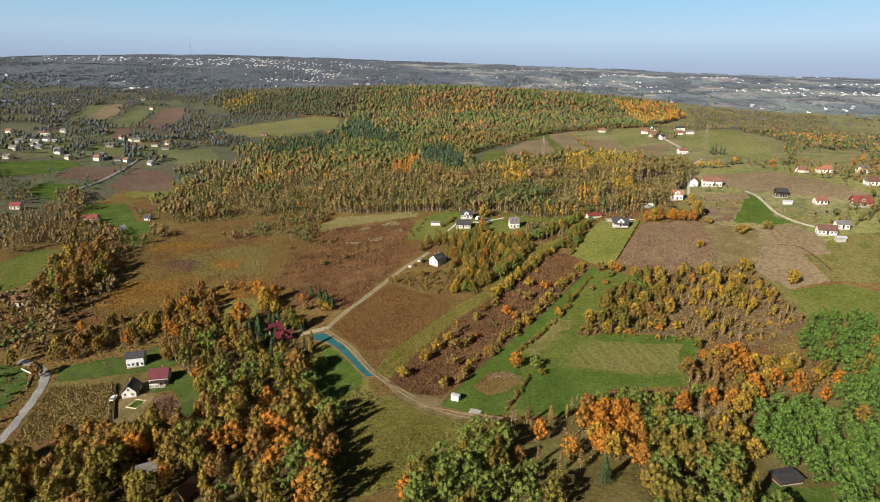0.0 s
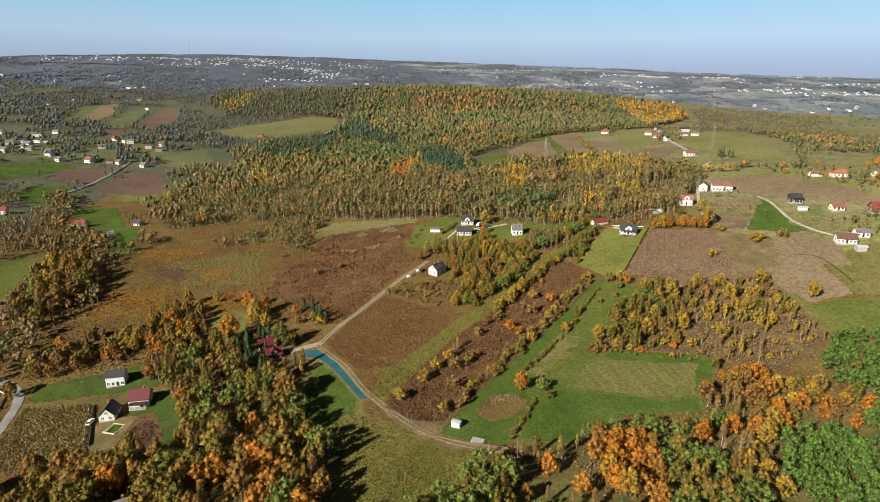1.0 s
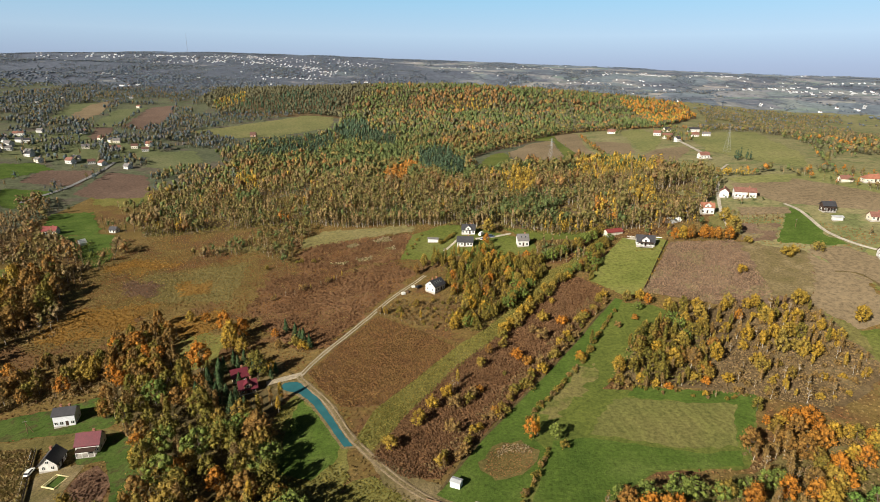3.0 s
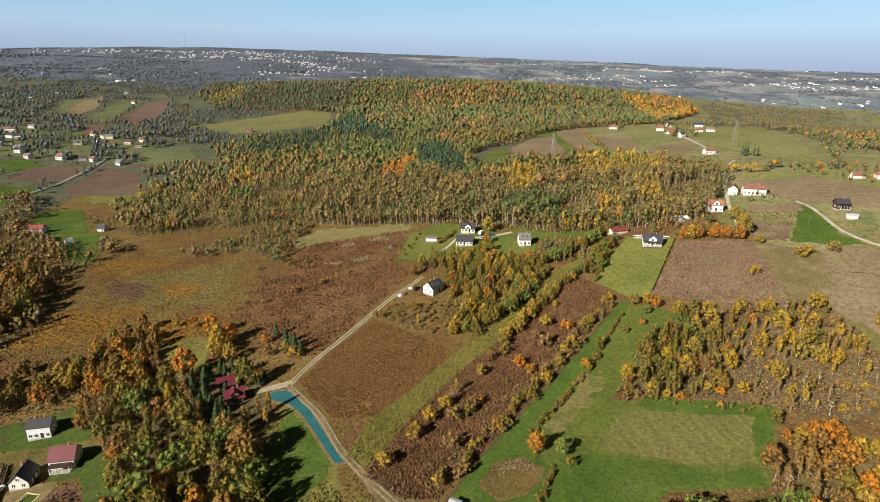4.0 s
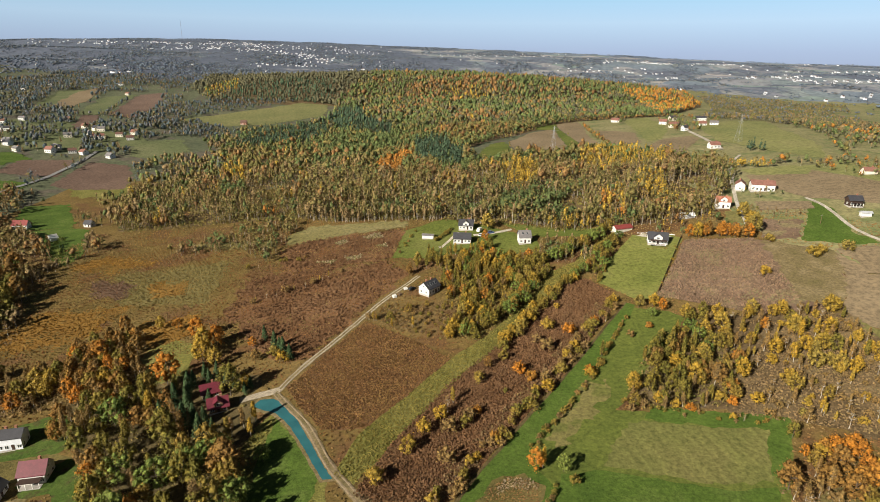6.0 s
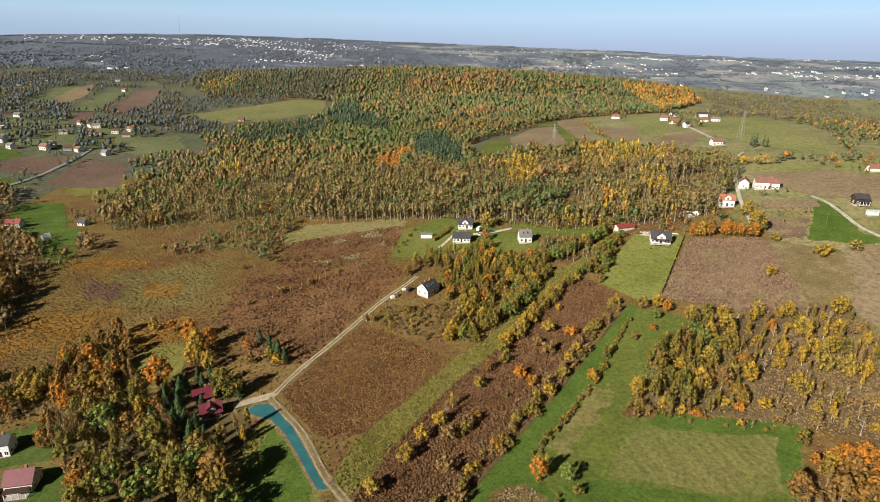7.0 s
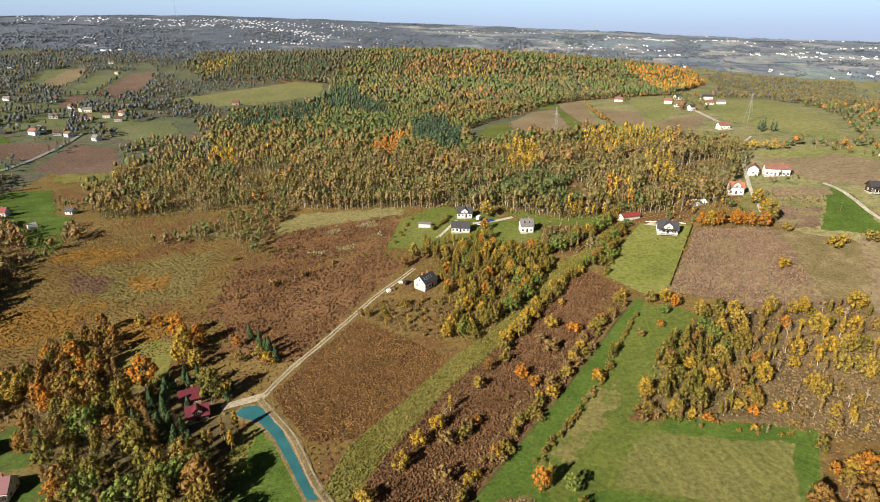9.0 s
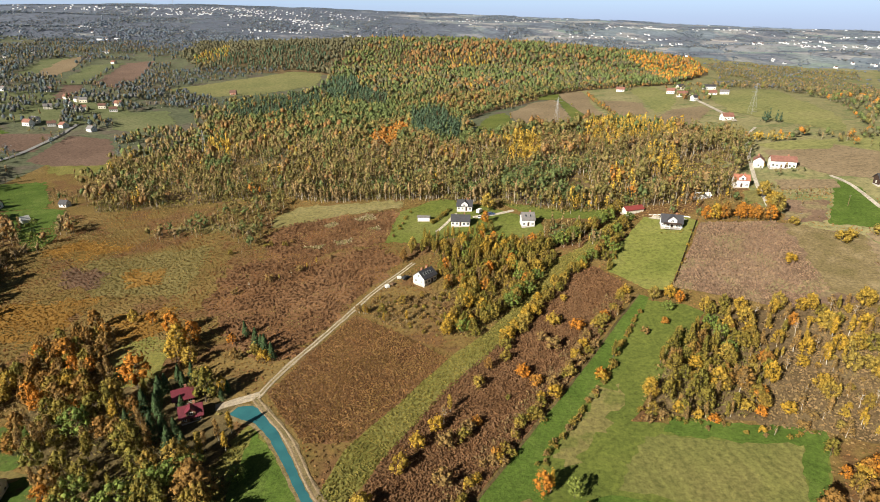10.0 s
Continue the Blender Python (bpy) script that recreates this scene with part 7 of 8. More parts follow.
def house(label, x, y, turn, L, D, wh, rh, wall, roof, hip=0.0, front=3, ends=1, floors=1, chimneys=1, skylights=0, dormer=0, porch=False, over=0.4, category="house", detail=True, name="house", lift=0.0):
    root = new(name)
    front = min(front, max(1, int(L / 1.9))) if front else 0
    z = float(ground_z(x, y))
    root.matrix_basis = pose(x, y, z + lift, 0, 0, turn)
    part("wall", gable_body(L, D, wh, rh, hip), wall, root)
    top = part("roof", roof_shell(L, D, wh, rh, over, hip), roof, root)
    if detail:
        part("plinth", box(-L / 2 - 0.06, -D / 2 - 0.06, -2.4, L / 2 + 0.06, D / 2 + 0.06, 0.35), M_STONE, root, "grey stone plinth")
    for i in range(chimneys):
        bm = box(-0.35 + L * (0.2 - 0.4 * i), 0.2, wh + rh * 0.6, 0.35 + L * (0.2 - 0.4 * i), 0.9, wh + rh + 0.9)
        add_box(bm, -0.43 + L * (0.2 - 0.4 * i), 0.12, wh + rh + 0.9, 0.43 + L * (0.2 - 0.4 * i), 0.98, wh + rh + 1.02)
        part("chimney", bm, M_BRICK, top, "brick chimney")
    for fl in range(floors):
        zz = 1.55 + 2.7 * fl
        if zz + 0.7 > wh:
            continue
        for i in range(front):
            xx = L * ((i + 0.5) / front - 0.5)
            if fl == 0 and i == front // 2 and detail:
                bm = box(xx - 0.5, -D / 2 - 0.07, 0.36, xx + 0.5, -D / 2 + 0.02, 2.4)
                part("door", bm, M_DARKWOOD, root, "dark wooden door")
            else:
                window(root, (xx, -D / 2 - 0.01, zz), 1.25, 1.35, "f")
        for i in range(ends):
            yy = D * ((i + 0.5) / ends - 0.5)
            window(root, (-L / 2 - 0.01, yy, zz), 1.1, 1.3, "l")
            window(root, (L / 2 + 0.01, yy, zz), 1.1, 1.3, "r")
    if not hip and rh > 2.2 and ends:
        window(root, (-L / 2 - 0.01, 0, wh + rh * 0.3), 1.1, 1.2, "l")
        window(root, (L / 2 + 0.01, 0, wh + rh * 0.3), 1.1, 1.2, "r")
    slope = math.degrees(math.atan2(rh, D / 2))
    for i in range(skylights):
        xx = L * ((i + 0.5) / skylights - 0.5) * 0.75
        sk = part("skylight", box(-0.5, -0.75, 0, 0.5, 0.75, 0.12, 0.03), M_STEEL, top, "steel framed skylight")
        part("pane", box(-0.4, -0.65, 0.121, 0.4, 0.65, 0.135), M_GLASS, sk)
        sk.matrix_basis = pose(xx, -D / 4, wh + rh / 2 + 0.27, slope, 0, 0)
    if dormer:
        w = dormer
        bm = bmesh.new()
        y0, z0 = -D / 2 - 0.15, wh - 0.3
        vs = [bm.verts.new(c) for c in ((-w / 2, y0, z0), (w / 2, y0, z0), (w / 2, y0, z0 + 1.7), (0, y0, z0 + 1.7 + w * 0.42), (-w / 2, y0, z0 + 1.7),
                                        (-w / 2, 0, z0), (w / 2, 0, z0), (w / 2, 0, z0 + 1.7), (0, 0, z0 + 1.7 + w * 0.42), (-w / 2, 0, z0 + 1.7))]
        for f in ((0, 1, 2, 3, 4), (1, 6, 7, 2), (5, 0, 4, 9), (9, 8, 7, 6, 5)):
            bm.faces.new([vs[i] for i in f])
        part("dormer", bm, wall, root)
        dr = part("dormer_roof", roof_shell(abs(y0) + 0.2, w, 0, w * 0.42, 0.3), roof, root)
        dr.matrix_basis = pose(0, y0 / 2, z0 + 1.72, 0, 0, 90)
        window(root, (0, y0 - 0.01, z0 + 1.1), 1.3, 1.3, "f")
    if porch:
        bm = box(-L * 0.4, -D / 2 - 2.6, 0.1, L * 0.4, -D / 2 - 0.08, 0.32)
        part("terrace", bm, M_CONCRETE, root, "pale paved terrace")
        for i in range(4):
            xx = L * (-0.38 + 0.253 * i)
            part("post", box(xx - 0.08, -D / 2 - 2.5, 0.32, xx + 0.08, -D / 2 - 2.34, 2.5), M_PAINT, root)
        part("canopy", box(-L * 0.42, -D / 2 - 2.7, 2.5, L * 0.42, -D / 2 - 0.07, 2.66), M_DARKWOOD, root)
    return tagged(root, label, category, group="houses")


# the valley floor and the plots along the track
house("white two-storey house with dark tiled roof and skylights", -1, 333, 50, 8.4, 6.6, 3.4, 2.7, M_WHITE, M_DARKROOF, front=4, ends=2, floors=1, chimneys=2, skylights=4)
house("white house with dark roof among gardens", 17, 388, -4, 9.8, 6.4, 2.8, 2.7, M_WHITE, M_DARKROOF, front=5, skylights=0, dormer=0)
house("white house with dark gabled roof and dormer", 20, 407, -6, 8.5, 6.8, 2.8, 2.9, M_WHITE, M_DARKROOF, front=4, dormer=3.6)
house("white house with weathered grey roof", 52, 382, 3, 6.6, 6.8, 3.7, 3.1, M_WHITE, M_GREYROOF, front=3, floors=2, skylights=2)
house("white house with dark roof, dormer and terrace beside a lawn", 121, 365, -14, 9.8, 6.6, 2.6, 3.2, M_WHITE, M_DARKROOF, front=5, ends=2, dormer=4.2, porch=True)
house("long low outbuilding with red roof", 108, 385, 22, 11.2, 4.5, 2.2, 1.4, M_CREAM, M_REDROOF, front=4, ends=1, chimneys=0)
house("white house with orange tiled roof", 173, 404, -16, 7.7, 6.3, 4.2, 2.4, M_WHITE, M_ORANGE, front=3, ends=2, floors=2, dormer=3.5)
house("long white farmhouse with red-brown roof", 208, 427, -14, 13.5, 6.4, 4.2, 2.3, M_WHITE, M_RUST, front=6, floors=2)
house("white farm wing with red-brown roof", 198, 434, 62, 9.4, 5.6, 3.9, 2.2, M_WHITE, M_RUST, front=3)
house("dark timber house with white balcony", 236, 384, -6, 6.6, 5.0, 3.8, 2.0, M_DARKWOOD, M_DARKROOF, front=3, floors=1, over=0.6, porch=True)
house("chalet with bright red roof and wooden walls", 269, 353, -12, 9.1, 6.6, 3.4, 2.9, M_WOOD, M_REDROOF, front=4, dormer=4.0, over=0.9)
house("small house with faded red roof", 250, 363, -8, 7.0, 5.2, 2.6, 2.1, M_CREAM, M_RUST, front=3)
house("white farmhouse with brown roof", 227, 319, -14, 9.8, 5.2, 2.9, 2.5, M_WHITE, M_BROWNROOF, front=5)
house("white farm annexe with grey roof", 239, 324, -10, 7.0, 4.9, 2.9, 1.8, M_WHITE, M_GREYROOF, front=3)
house("low grey sheet-roofed barn", 229, 309, -8, 4.9, 3.1, 2.2, 0.7, M_STONE, M_SHEET, front=0, ends=0, chimneys=0, detail=False, name="barn", category="barn")
house("white house with brown roof at the wood's edge", 304, 392, -10, 9.1, 6.3, 3.0, 2.7, M_WHITE, M_BROWNROOF, front=4)
house("large pale house with orange tiled hip roof", 300, 436, -10, 12.6, 7.0, 2.9, 2.5, M_CREAM, M_ORANGE, hip=4.0, front=5)
house("low house with red tiled roof", 286, 443, -10, 7.7, 5.6, 2.2, 2.0, M_CREAM, M_RUST, front=3)
house("white house half hidden by garden trees", 322, 428, 10, 7.0, 5.6, 3.6, 2.2, M_WHITE, M_GREYROOF, front=3)
house("dark red-roofed cabin among spruces", -84, 264, 28, 6.0, 5.5, 2.7, 2.2, M_WOOD, M_DKRED, front=3, over=0.7)
house("larger dark red-roofed cabin among spruces", -77.5, 255, 24, 6.4, 5.5, 2.7, 2.3, M_WOOD, M_DKRED, front=3, over=0.7, dormer=3.0)
house("grey-white house with dark grey roof above a lawn", -145, 242, 14, 7.6, 6.0, 4.9, 1.8, M_GREYWHITE, M_DARKROOF, front=4, ends=2, floors=2, chimneys=2)
house("white house with red metal roof", -126, 226, 12, 7.8, 7.0, 3.6, 3.0, M_WHITE, M_DKRED, front=4, ends=2, floors=1, porch=True)
house("white gabled house with black roof", -135, 218, 100, 7.3, 5.9, 2.9, 2.9, M_WHITE, M_DARKROOF, front=3, ends=2)
house("old cottage with grey sheet roof in the wood", -99, 161, 30, 5.9, 4.9, 2.4, 2.1, M_STONE, M_GREYROOF, front=3)
house("wooden barn with steep brown roof", -79, 147, 70, 7.0, 4.5, 2.4, 2.5, M_WOOD, M_BROWNROOF, front=0, ends=0, chimneys=0, name="barn", category="barn")
house("low brown-roofed shed under trees", 76, 138, 8, 7.0, 4.0, 2.2, 1.2, M_WOOD, M_BROWNROOF, front=2, ends=0, chimneys=0, name="shed", category="shed")
house("dark garage with flat black roof", 108, 146, 12, 8.0, 5.0, 1.7, 0.25, M_DARKWOOD, M_DARKROOF, front=2, ends=0, chimneys=0, name="garage", category="garage")
house("low white garden house with flat roof", -3, 396, -8, 6.6, 3.1, 2.2, 0.5, M_WHITE, M_GREYROOF, front=4, ends=0, chimneys=0, name="garden_house")
house("white house with red roof in the valley", -298, 466, 8, 9.8, 6.3, 3.2, 2.7, M_WHITE, M_REDROOF, front=4)
house("small white house with dark roof", -252, 471, -10, 5.6, 4.9, 2.4, 2.1, M_WHITE, M_DARKROOF, front=2)
house("red-roofed house behind brown trees", -240, 299, 20, 7.7, 6.3, 3.2, 2.8, M_CREAM, M_RUST, front=3)
house("red-roofed house among brown trees", -376, 486, 10, 8.4, 6.3, 3.2, 2.5, M_CREAM, M_REDROOF, front=3)
house("red hut with white windows on the hill meadow", -283, 912, 5, 8.4, 6.3, 3.6, 2.8, M_BRICK, M_BROWNROOF, front=4, floors=2)
house("white box of a cottage below the road", 232, 368, -6, 4.9, 2.8, 2.2, 0.5, M_WHITE, M_SHEET, front=2, ends=0, chimneys=0, name="cottage")
house("small white greenhouse in a garden", 148, 394, 5, 8.1, 3.6, 1.8, 1.1, M_SHEET, M_PAINT, front=0, ends=0, chimneys=0, detail=False, name="greenhouse", category="greenhouse")
house("white shelter under bare trees", -257, 438, 60, 4.5, 3.6, 2.0, 2.2, M_PAINT, M_PAINT, front=0, ends=0, chimneys=0, detail=False, name="shelter", category="shelter")
house("small white tool shed with flat roof", 7, 192.5, -25, 3.2, 2.3, 2.0, 0.3, M_GREYWHITE, M_SHEET, front=1, ends=0, chimneys=0, over=0.15, detail=False, name="shed", category="shed")
house("tiny grey garden shed", -125, 190, 10, 2.3, 1.8, 1.8, 0.4, M_SHEET, M_SHEET, front=0, ends=0, chimneys=0, over=0.1, detail=False, name="shed", category="shed")

# hill houses and villages
VILLAGE = [(250, 585, 14, 3), (240, 850, 16, 3), (283, 761, 17, 5), (355, 852, 22, 5), (322, 772, 14, 3), (286, 802, 14, 5), (322, 965, 12, 3), (319, 856, 13, 3), (338, 775, 15, 3), (279, 719, 9, 3),
           (-656, 866, 15, 3), (-574, 772, 14, 4), (-593, 820, 14, 3), (-591, 854, 12, 3), (-589, 890, 14, 3), (-512, 665, 13, 4), (-453, 685, 14, 4), (-421, 690, 13, 3), (-400, 695, 12, 4), (-386, 692, 12, 3)]
VILLAGE_2 = [(-353, 684, 11, 4), (-454, 775, 14, 3), (-473, 845, 15, 3), (-418, 777, 20, 2), (-379, 777, 13, 4), (-391, 812, 13, 4), (-538, 746, 12, 3), (-860, 1369, 14, 3), (-848, 1267, 14, 3), (-939, 1799, 16, 3),
             (-766, 1565, 16, 3), (-611, 1219, 13, 3), (-601, 857, 12, 3), (-445, 800, 12, 4), (-640, 800, 14, 3), (-545, 800, 12, 4), (-700, 1290, 14, 3), (-720, 1400, 14, 4), (640, 1062, 16, 3), (780, 1189, 16, 3)]
rv = random.Random(3)
village_walls = [M_WHITE, M_CREAM, M_WHITE]
village_roofs = [M_GREYROOF, M_BROWNROOF, M_GREYROOF, M_DARKROOF, M_RUST]
for hx, hy, hl, hf in VILLAGE + VILLAGE_2:
    wall_m, roof_m = rv.choice(village_walls), rv.choice(village_roofs)
    house("village house with " + {M_GREYROOF: "grey", M_BROWNROOF: "brown", M_RUST: "red-brown", M_DARKROOF: "dark", M_SHEET: "pale metal", M_REDROOF: "red"}[roof_m] + " roof and " + ("white" if wall_m == M_WHITE else "cream") + " walls",
          hx, hy, rv.uniform(-30, 30), hl * 0.64, 6.8, rv.uniform(2.8, 4.0), rv.uniform(2.0, 2.8), wall_m, roof_m, front=hf, ends=1, detail=False)


def tiny_house(x, y, turn, L, wall, roof):
    key = (wall.name, roof.name)
    m = pose(x, y, float(ground_z(x, y)), 0, 0, turn) @ Matrix.Diagonal((L / 12, L / 12, L / 12, 1))
    if key in tiny:
        return copy_thing(tiny[key][0], m @ Matrix.Diagonal((1 / tiny[key][1],) * 3 + (1,)))
    root = new("house")
    part("wall", gable_body(12, 9, 5.5, 3.4), wall, root)
    part("roof", roof_shell(12, 9, 5.5, 3.4), roof, root)
    for i in range(3):
        part("window", box(-4.6 + i * 4, -4.56, 1.4, -3.2 + i * 4, -4.45, 2.9), M_GLASS, root)
    root.matrix_basis = m
    tiny[key] = (root, L / 12)
    return tagged(root, "distant pale house with pitched roof", "house", group="distant houses")


tiny = {}
for hx, hy in spots[:4]:
    tiny_house(hx, hy, rt.uniform(-40, 40), rt.uniform(4.5, 7), M_WHITE if rt.random() < 0.6 else M_CREAM, village_roofs[int(rt.integers(4))])
for i in range(16):
    tiny_house(rt.uniform(-660, -380), rt.uniform(700, 900), rt.uniform(-40, 40), rt.uniform(8, 10.5), M_WHITE if rt.random() < 0.7 else M_CREAM, village_roofs[int(rt.integers(4))])
bm_w, bm_f, bm_i = [], [], []
for hx, hy in spots[4:]:
    k, z0, w, h = len(bm_w), float(ground_z(hx, hy)), rt.uniform(1.8, 3.8), rt.uniform(2.8, 4.4)
    bm_w += [(hx - w, hy - 4, z0 - 2), (hx + w, hy - 4, z0 - 2), (hx + w, hy + 4, z0 - 2), (hx - w, hy + 4, z0 - 2), (hx - w, hy - 4, z0 + h), (hx + w, hy - 4, z0 + h),
             (hx + w, hy + 4, z0 + h), (hx - w, hy + 4, z0 + h), (hx - w, hy, z0 + h + 2.2), (hx + w, hy, z0 + h + 2.2)]
    bm_f += [tuple(k + i for i in f) for f in ((0, 1, 5, 4), (1, 2, 6, 9, 5), (2, 3, 7, 6), (3, 0, 4, 8, 7), (4, 5, 9, 8), (6, 7, 8, 9))]
    q, wall_i = int(rt.integers(2, 5)), int(rt.integers(2))
    bm_i += [wall_i, wall_i, wall_i, wall_i, q, q]
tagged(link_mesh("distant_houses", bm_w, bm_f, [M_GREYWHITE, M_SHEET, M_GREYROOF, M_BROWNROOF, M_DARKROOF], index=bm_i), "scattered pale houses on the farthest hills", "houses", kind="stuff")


# ---- pylons, poles, fences and small things ----
def pylon(x, y, h, turn):
    root = empty("pylon", x, y, turn)
    w = h * 0.1
    for sx in (-1, 1):
        for sy in (-1, 1):
            bm = add_bar(bmesh.new(), (sx * w, sy * w, -0.5), (sx * w * 0.25, sy * w * 0.25, h * 0.72), 0.07, 0.055)
            add_bar(bm, (sx * w * 0.25, sy * w * 0.25, h * 0.72), (sx * 0.1, sy * 0.1, h), 0.12, 0.08)
            part("leg", bm, M_STEEL, root)
    bm = bmesh.new()
    for k in range(7):
        z0, z1 = h * 0.72 * k / 7, h * 0.72 * (k + 1) / 7
        a, b = w * (1 - 0.75 * k / 7), w * (1 - 0.75 * (k + 1) / 7)
        for p, q in (((-1, -1), (1, -1)), ((1, -1), (1, 1)), ((1, 1), (-1, 1)), ((-1, 1), (-1, -1))):
            add_bar(bm, (p[0] * a, p[1] * a, z0), (q[0] * b, q[1] * b, z1), 0.028, None, 3)
            add_bar(bm, (q[0] * a, q[1] * a, z0), (p[0] * b, p[1] * b, z1), 0.028, None, 3)
    part("bracing", bm, M_STEEL, root)
    for z, s in ((0.72, 0.16), (0.84, 0.2), (0.94, 0.12)):
        bm = bmesh.new()
        for sx in (-1, 1):
            add_bar(bm, (0, 0, h * z + h * 0.03), (sx * h * s, 0, h * z), 0.08, 0.04, 4)
            add_bar(bm, (0, 0, h * z), (sx * h * s, 0, h * z), 0.08, 0.04, 4)
        part("crossarm", bm, M_STEEL, root)
    tagged(root, "grey steel lattice pylon with three crossarms", "pylon", group="pylons")


for px, py, ph in ((-189, 563, 27), (-595, 905, 34), (110, 608, 26), (284, 610, 26)):
    pylon(px, py, ph, 20)


def pole(x, y, h, arms=False):
    root = empty("utility_pole", x, y, 20)
    part("post", add_bar(bmesh.new(), (0, 0, -0.4), (0, 0, h), 0.1, 0.07, 8), M_WOOD, root)
    part("crossarm", box(-0.8, -0.05, h - 0.6, 0.8, 0.05, h - 0.45), M_STEEL, root)
    if arms:
        part("stay", add_bar(bmesh.new(), (2.2, 0, -0.4), (0, 0, h * 0.85), 0.1, 0.08, 8), M_WOOD, root)
    tagged(root, "weathered wooden utility pole beside a field", "utility pole", group="utility poles")


for px, py, ph, pa in ((-157, 236, 6, True), (206, 364, 5.6, False), (176, 352, 5.6, False), (4, 372, 6, False), (-188, 214, 6, False)):
    pole(px, py, ph, pa)

mast = empty("radio_mast", -1640, 3880)
part("shaft", add_bar(bmesh.new(), (0, 0, -5), (0, 0, 110), 1.1, 0.5, 6), M_STEEL, mast)
part("antenna", add_bar(bmesh.new(), (0, 0, 110), (0, 0, 124), 0.4, 0.2, 5), M_STEEL, mast)
tagged(mast, "tall thin radio mast on a distant hill", "radio mast")


def fence(label, line, mat, h=1.3, step=2.4, panel=None):
    root = new("fence")
    for a, b in zip(line, line[1:]):
        a, b = Vector(a), Vector(b)
        n = max(1, round((b - a).length / step))
        ang = math.degrees(math.atan2(b.y - a.y, b.x - a.x))
        for i in range(n):
            p, q = a.lerp(b, i / n), a.lerp(b, (i + 1) / n)
            z0, z1 = float(ground_z(p.x, p.y)), float(ground_z(q.x, q.y))
            part("post", box(p.x - 0.07, p.y - 0.07, z0 - 0.3, p.x + 0.07, p.y + 0.07, z0 + h + 0.1), mat, root)
            pn = part("panel", box(0.08, -0.03, 0.25, (q - p).length - 0.08, 0.03, h), panel or mat, root)
            pn.matrix_basis = pose(p.x, p.y, min(z0, z1) + 0.05, 0, 0, ang)
    return tagged(root, label, "fence")


fence("dark board fence with pale posts beside tall weeds", [(-147, 226), (-140, 212), (-133, 199)], M_CONCRETE, 1.3, 2.0, M_DARKWOOD)
fence("low white rail fence along a drive", [(-148.6, 226), (-142, 212), (-135, 199)], M_PAINT, 0.5, 3.0)
fence("dark fence along a lawn's edge", [(135, 368), (120, 342), (104, 314)], M_DARKWOOD, 1.2)
fence("low white fence behind the lawn house", [(115, 379), (126, 376), (133, 371)], M_PAINT, 0.6)
drape("yard", "pale paved yard behind the lawn house", [(113, 376), (117, 378), (129, 374), (131, 369), (124, 370)], M_LANE, 0.34, 0.3)
fence("low fence along the lower meadow", [(-2, 187), (10, 182), (24, 178)], M_WOOD, 0.8)
fence("garden fence beside a house", [(-118, 233), (-112, 228), (-106, 216)], M_WOOD, 1.1)
fence("pale fence along the lane", [(-188, 226), (-192, 236), (-200, 240)], M_PAINT, 1.0)

bed = empty("timber_frame", -128.5, 209, -12)
for k in (-1, 1):
    part("long_beam", box(-2.6, k * 3.0 - 0.16, 0.05, 2.6, k * 3.0 + 0.16, 0.55, 0.03), M_YELLOW, bed)
    part("side_beam", box(k * 2.44 - 0.16, -2.83, 0.05, k * 2.44 + 0.16, 2.83, 0.5, 0.03), M_YELLOW, bed)
part("cross_beam", box(-1.75, -2.83, 0.05, -1.5, 2.83, 0.42, 0.03), M_YELLOW, bed)
tagged(bed, "rectangular pale yellow timber frame lying on bare earth", "timber frame")
drape("lawn", "grass within a timber frame", [(-130.6, 206.7), (-125.6, 205.7), (-126.4, 211.4), (-131.4, 212.4)], M_GARDEN, 0.34, 0.1)


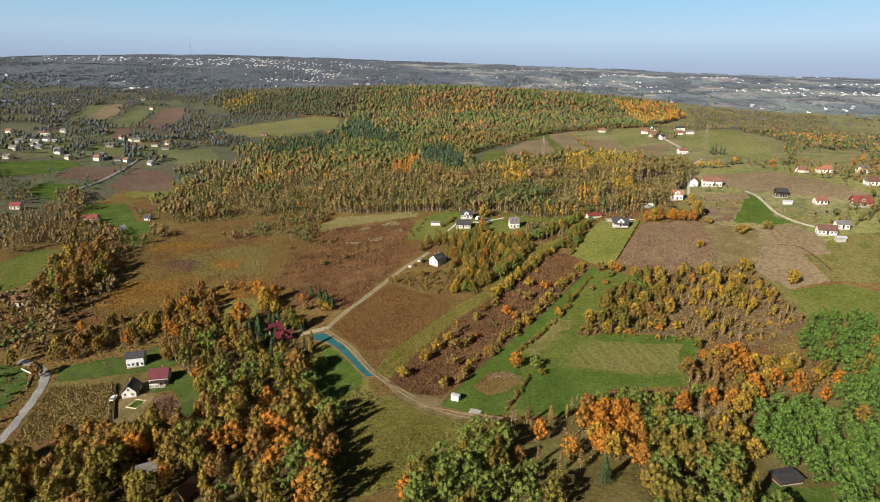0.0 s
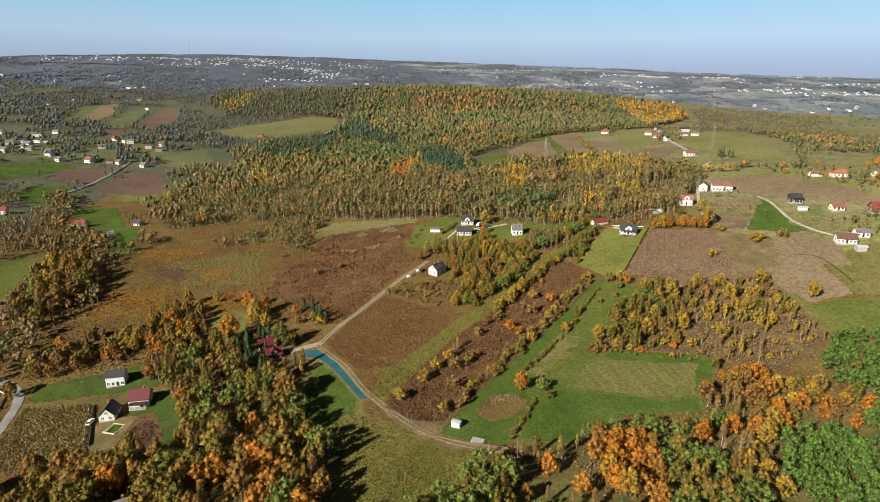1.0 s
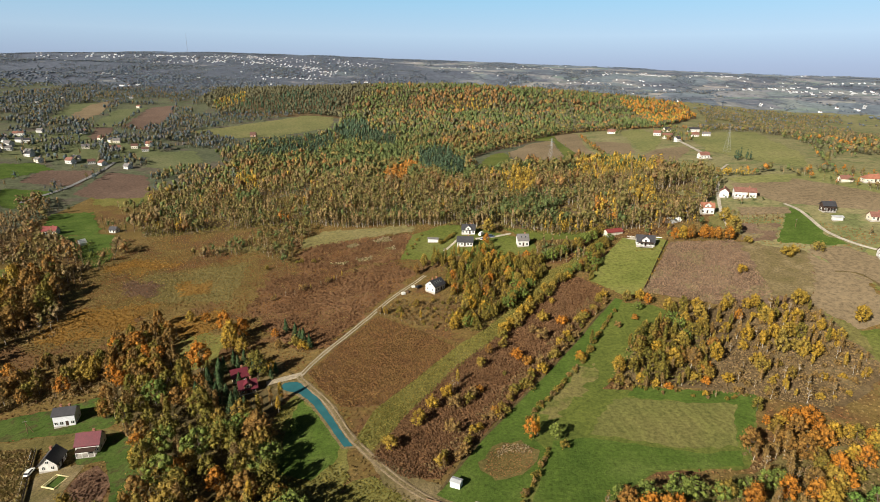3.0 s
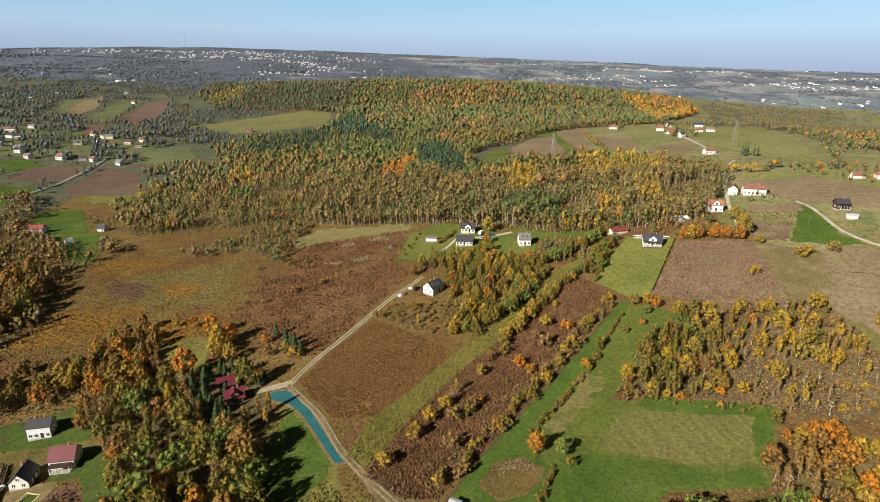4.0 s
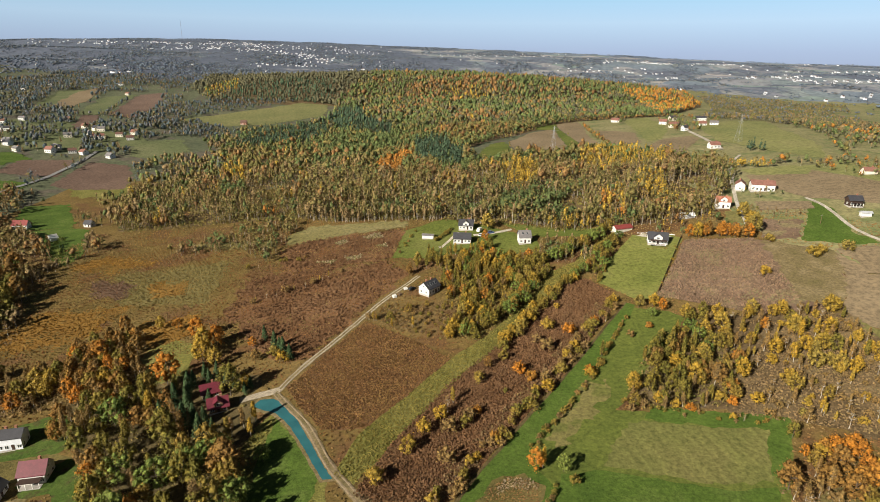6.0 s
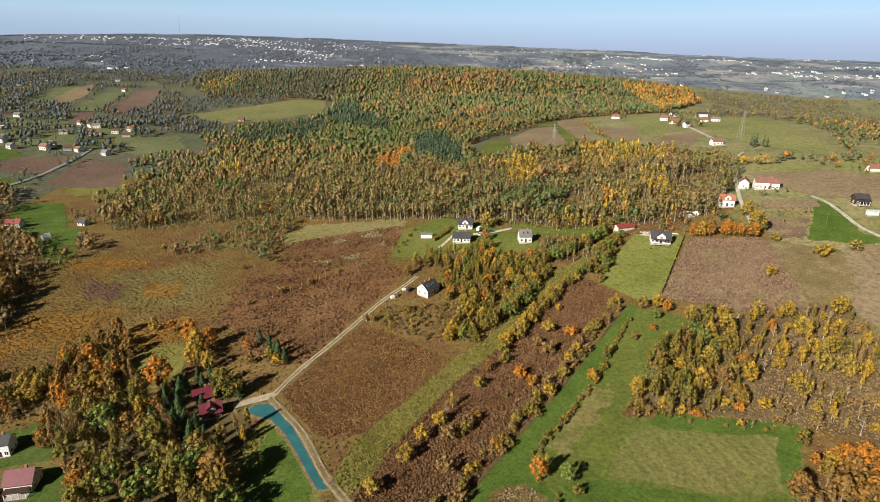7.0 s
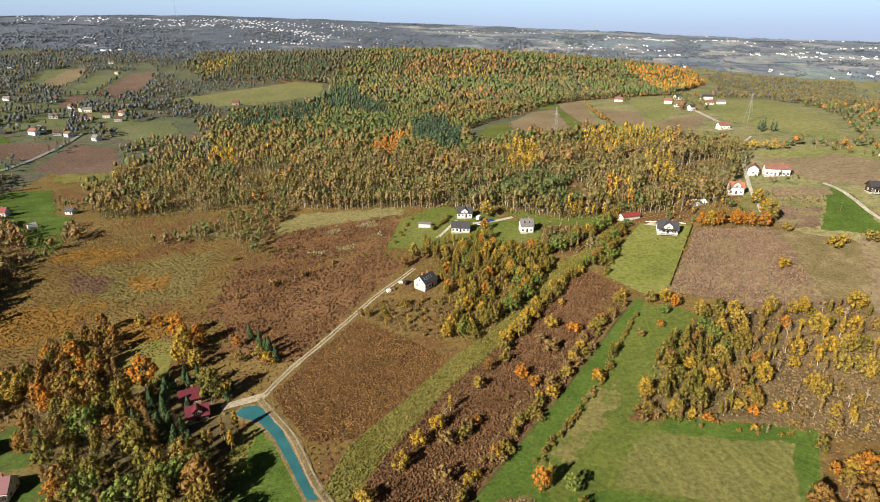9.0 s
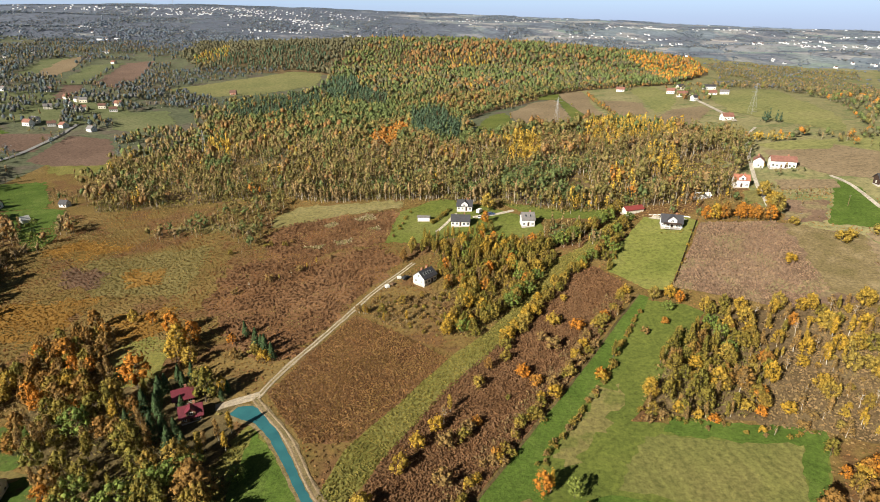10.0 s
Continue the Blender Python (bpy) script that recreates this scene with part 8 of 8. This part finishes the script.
def car(label, x, y, turn, paint, van=False):
    root = new("van" if van else "car")
    root.matrix_basis = pose(x, y, float(ground_z(x, y)) + 0.3, 0, 0, turn)
    L, W = (5.2, 2.0) if van else (4.3, 1.75)
    part("body", box(-L / 2, -W / 2, 0.3, L / 2, W / 2, 0.95, 0.12), paint, root)
    hi = 2.2 if van else 1.45
    bm = bmesh.new()
    x0, x1 = (-L / 2 + 0.15, L / 2 - 1.2) if van else (-L * 0.42, L * 0.2)
    lo = [bm.verts.new(c) for c in ((x0, -W / 2 + 0.06, 0.93), (x1 + 0.5, -W / 2 + 0.06, 0.93), (x1 + 0.5, W / 2 - 0.06, 0.93), (x0, W / 2 - 0.06, 0.93))]
    up = [bm.verts.new(c) for c in ((x0 + 0.35, -W / 2 + 0.22, hi), (x1 - 0.25, -W / 2 + 0.22, hi), (x1 - 0.25, W / 2 - 0.22, hi), (x0 + 0.35, W / 2 - 0.22, hi))]
    for i in range(4):
        bm.faces.new((lo[i], lo[(i + 1) % 4], up[(i + 1) % 4], up[i]))
    bm.faces.new(up)
    part("cabin", bm, paint if van else M_GLASS, root)
    part("roof", box(x0 + 0.3, -W / 2 + 0.2, hi - 0.01, x1 - 0.2, W / 2 - 0.2, hi + 0.05, 0.02), paint, root)
    for sx in (-0.3, 0.3):
        for sy in (-1, 1):
            w = part("wheel", add_bar(bmesh.new(), (sx * L, sy * (W / 2 - 0.2), 0.32), (sx * L, sy * (W / 2 + 0.02), 0.32), 0.32, None, 10), M_TYRE, root)
            part("rim", add_bar(bmesh.new(), (sx * L, sy * (W / 2 + 0.02), 0.32), (sx * L, sy * (W / 2 + 0.03), 0.32), 0.2, None, 8), M_STEEL, w)
    return tagged(root, label, "van" if van else "car", group="parked vehicles")


M_BLUE = plain("blue car paint", (0.04, 0.08, 0.2), 0.3, 0, 12, 0.1, 0.5)
car("white van parked beside a house", 28, 401, 60, M_PAINT, True)
car("silver car parked on a drive", 28, 394, 70, M_SHEET)
car("blue car parked on a drive", 34, 397, 20, M_BLUE)
car("white car parked beside a gabled house", -141, 214, 95, M_PAINT)
car("dark car parked behind the white house", -10, 336, 50, M_TYRE)
car("white van parked by a lane", 282, 442, 0, M_PAINT, True)

slab = empty("concrete_slab", 14, 183, -20)
part("slab", box(-2.2, -1.6, 0.1, 2.2, 1.6, 0.42, 0.05), M_CONCRETE, slab)
tagged(slab, "small grey concrete slab beside the track", "slab")


def pallet_stack(x, y, turn, layers, mat, label):
    root = empty("pallet_stack", x, y, turn)
    for k in range(layers):
        z = 0.1 + k * 0.32
        for i in range(4):
            part("board", box(-0.9, -0.8 + i * 0.45, z + 0.2, 0.9, -0.5 + i * 0.45, z + 0.28), mat, root)
        for i in range(3):
            part("bearer", box(-0.9 + i * 0.82, -0.8, z, -0.74 + i * 0.82, 0.85, z + 0.19), mat, root)
    tagged(root, label, "pallets", group="building materials")


pallet_stack(-18, 330, 30, 4, M_PAINT, "stack of pale pallets beside the dirt track")
pallet_stack(-15.5, 332, 50, 3, M_WOOD, "stack of wooden pallets beside the dirt track")
pallet_stack(-13, 337, 15, 3, M_PAINT, "low stack of pale pallets near a house")
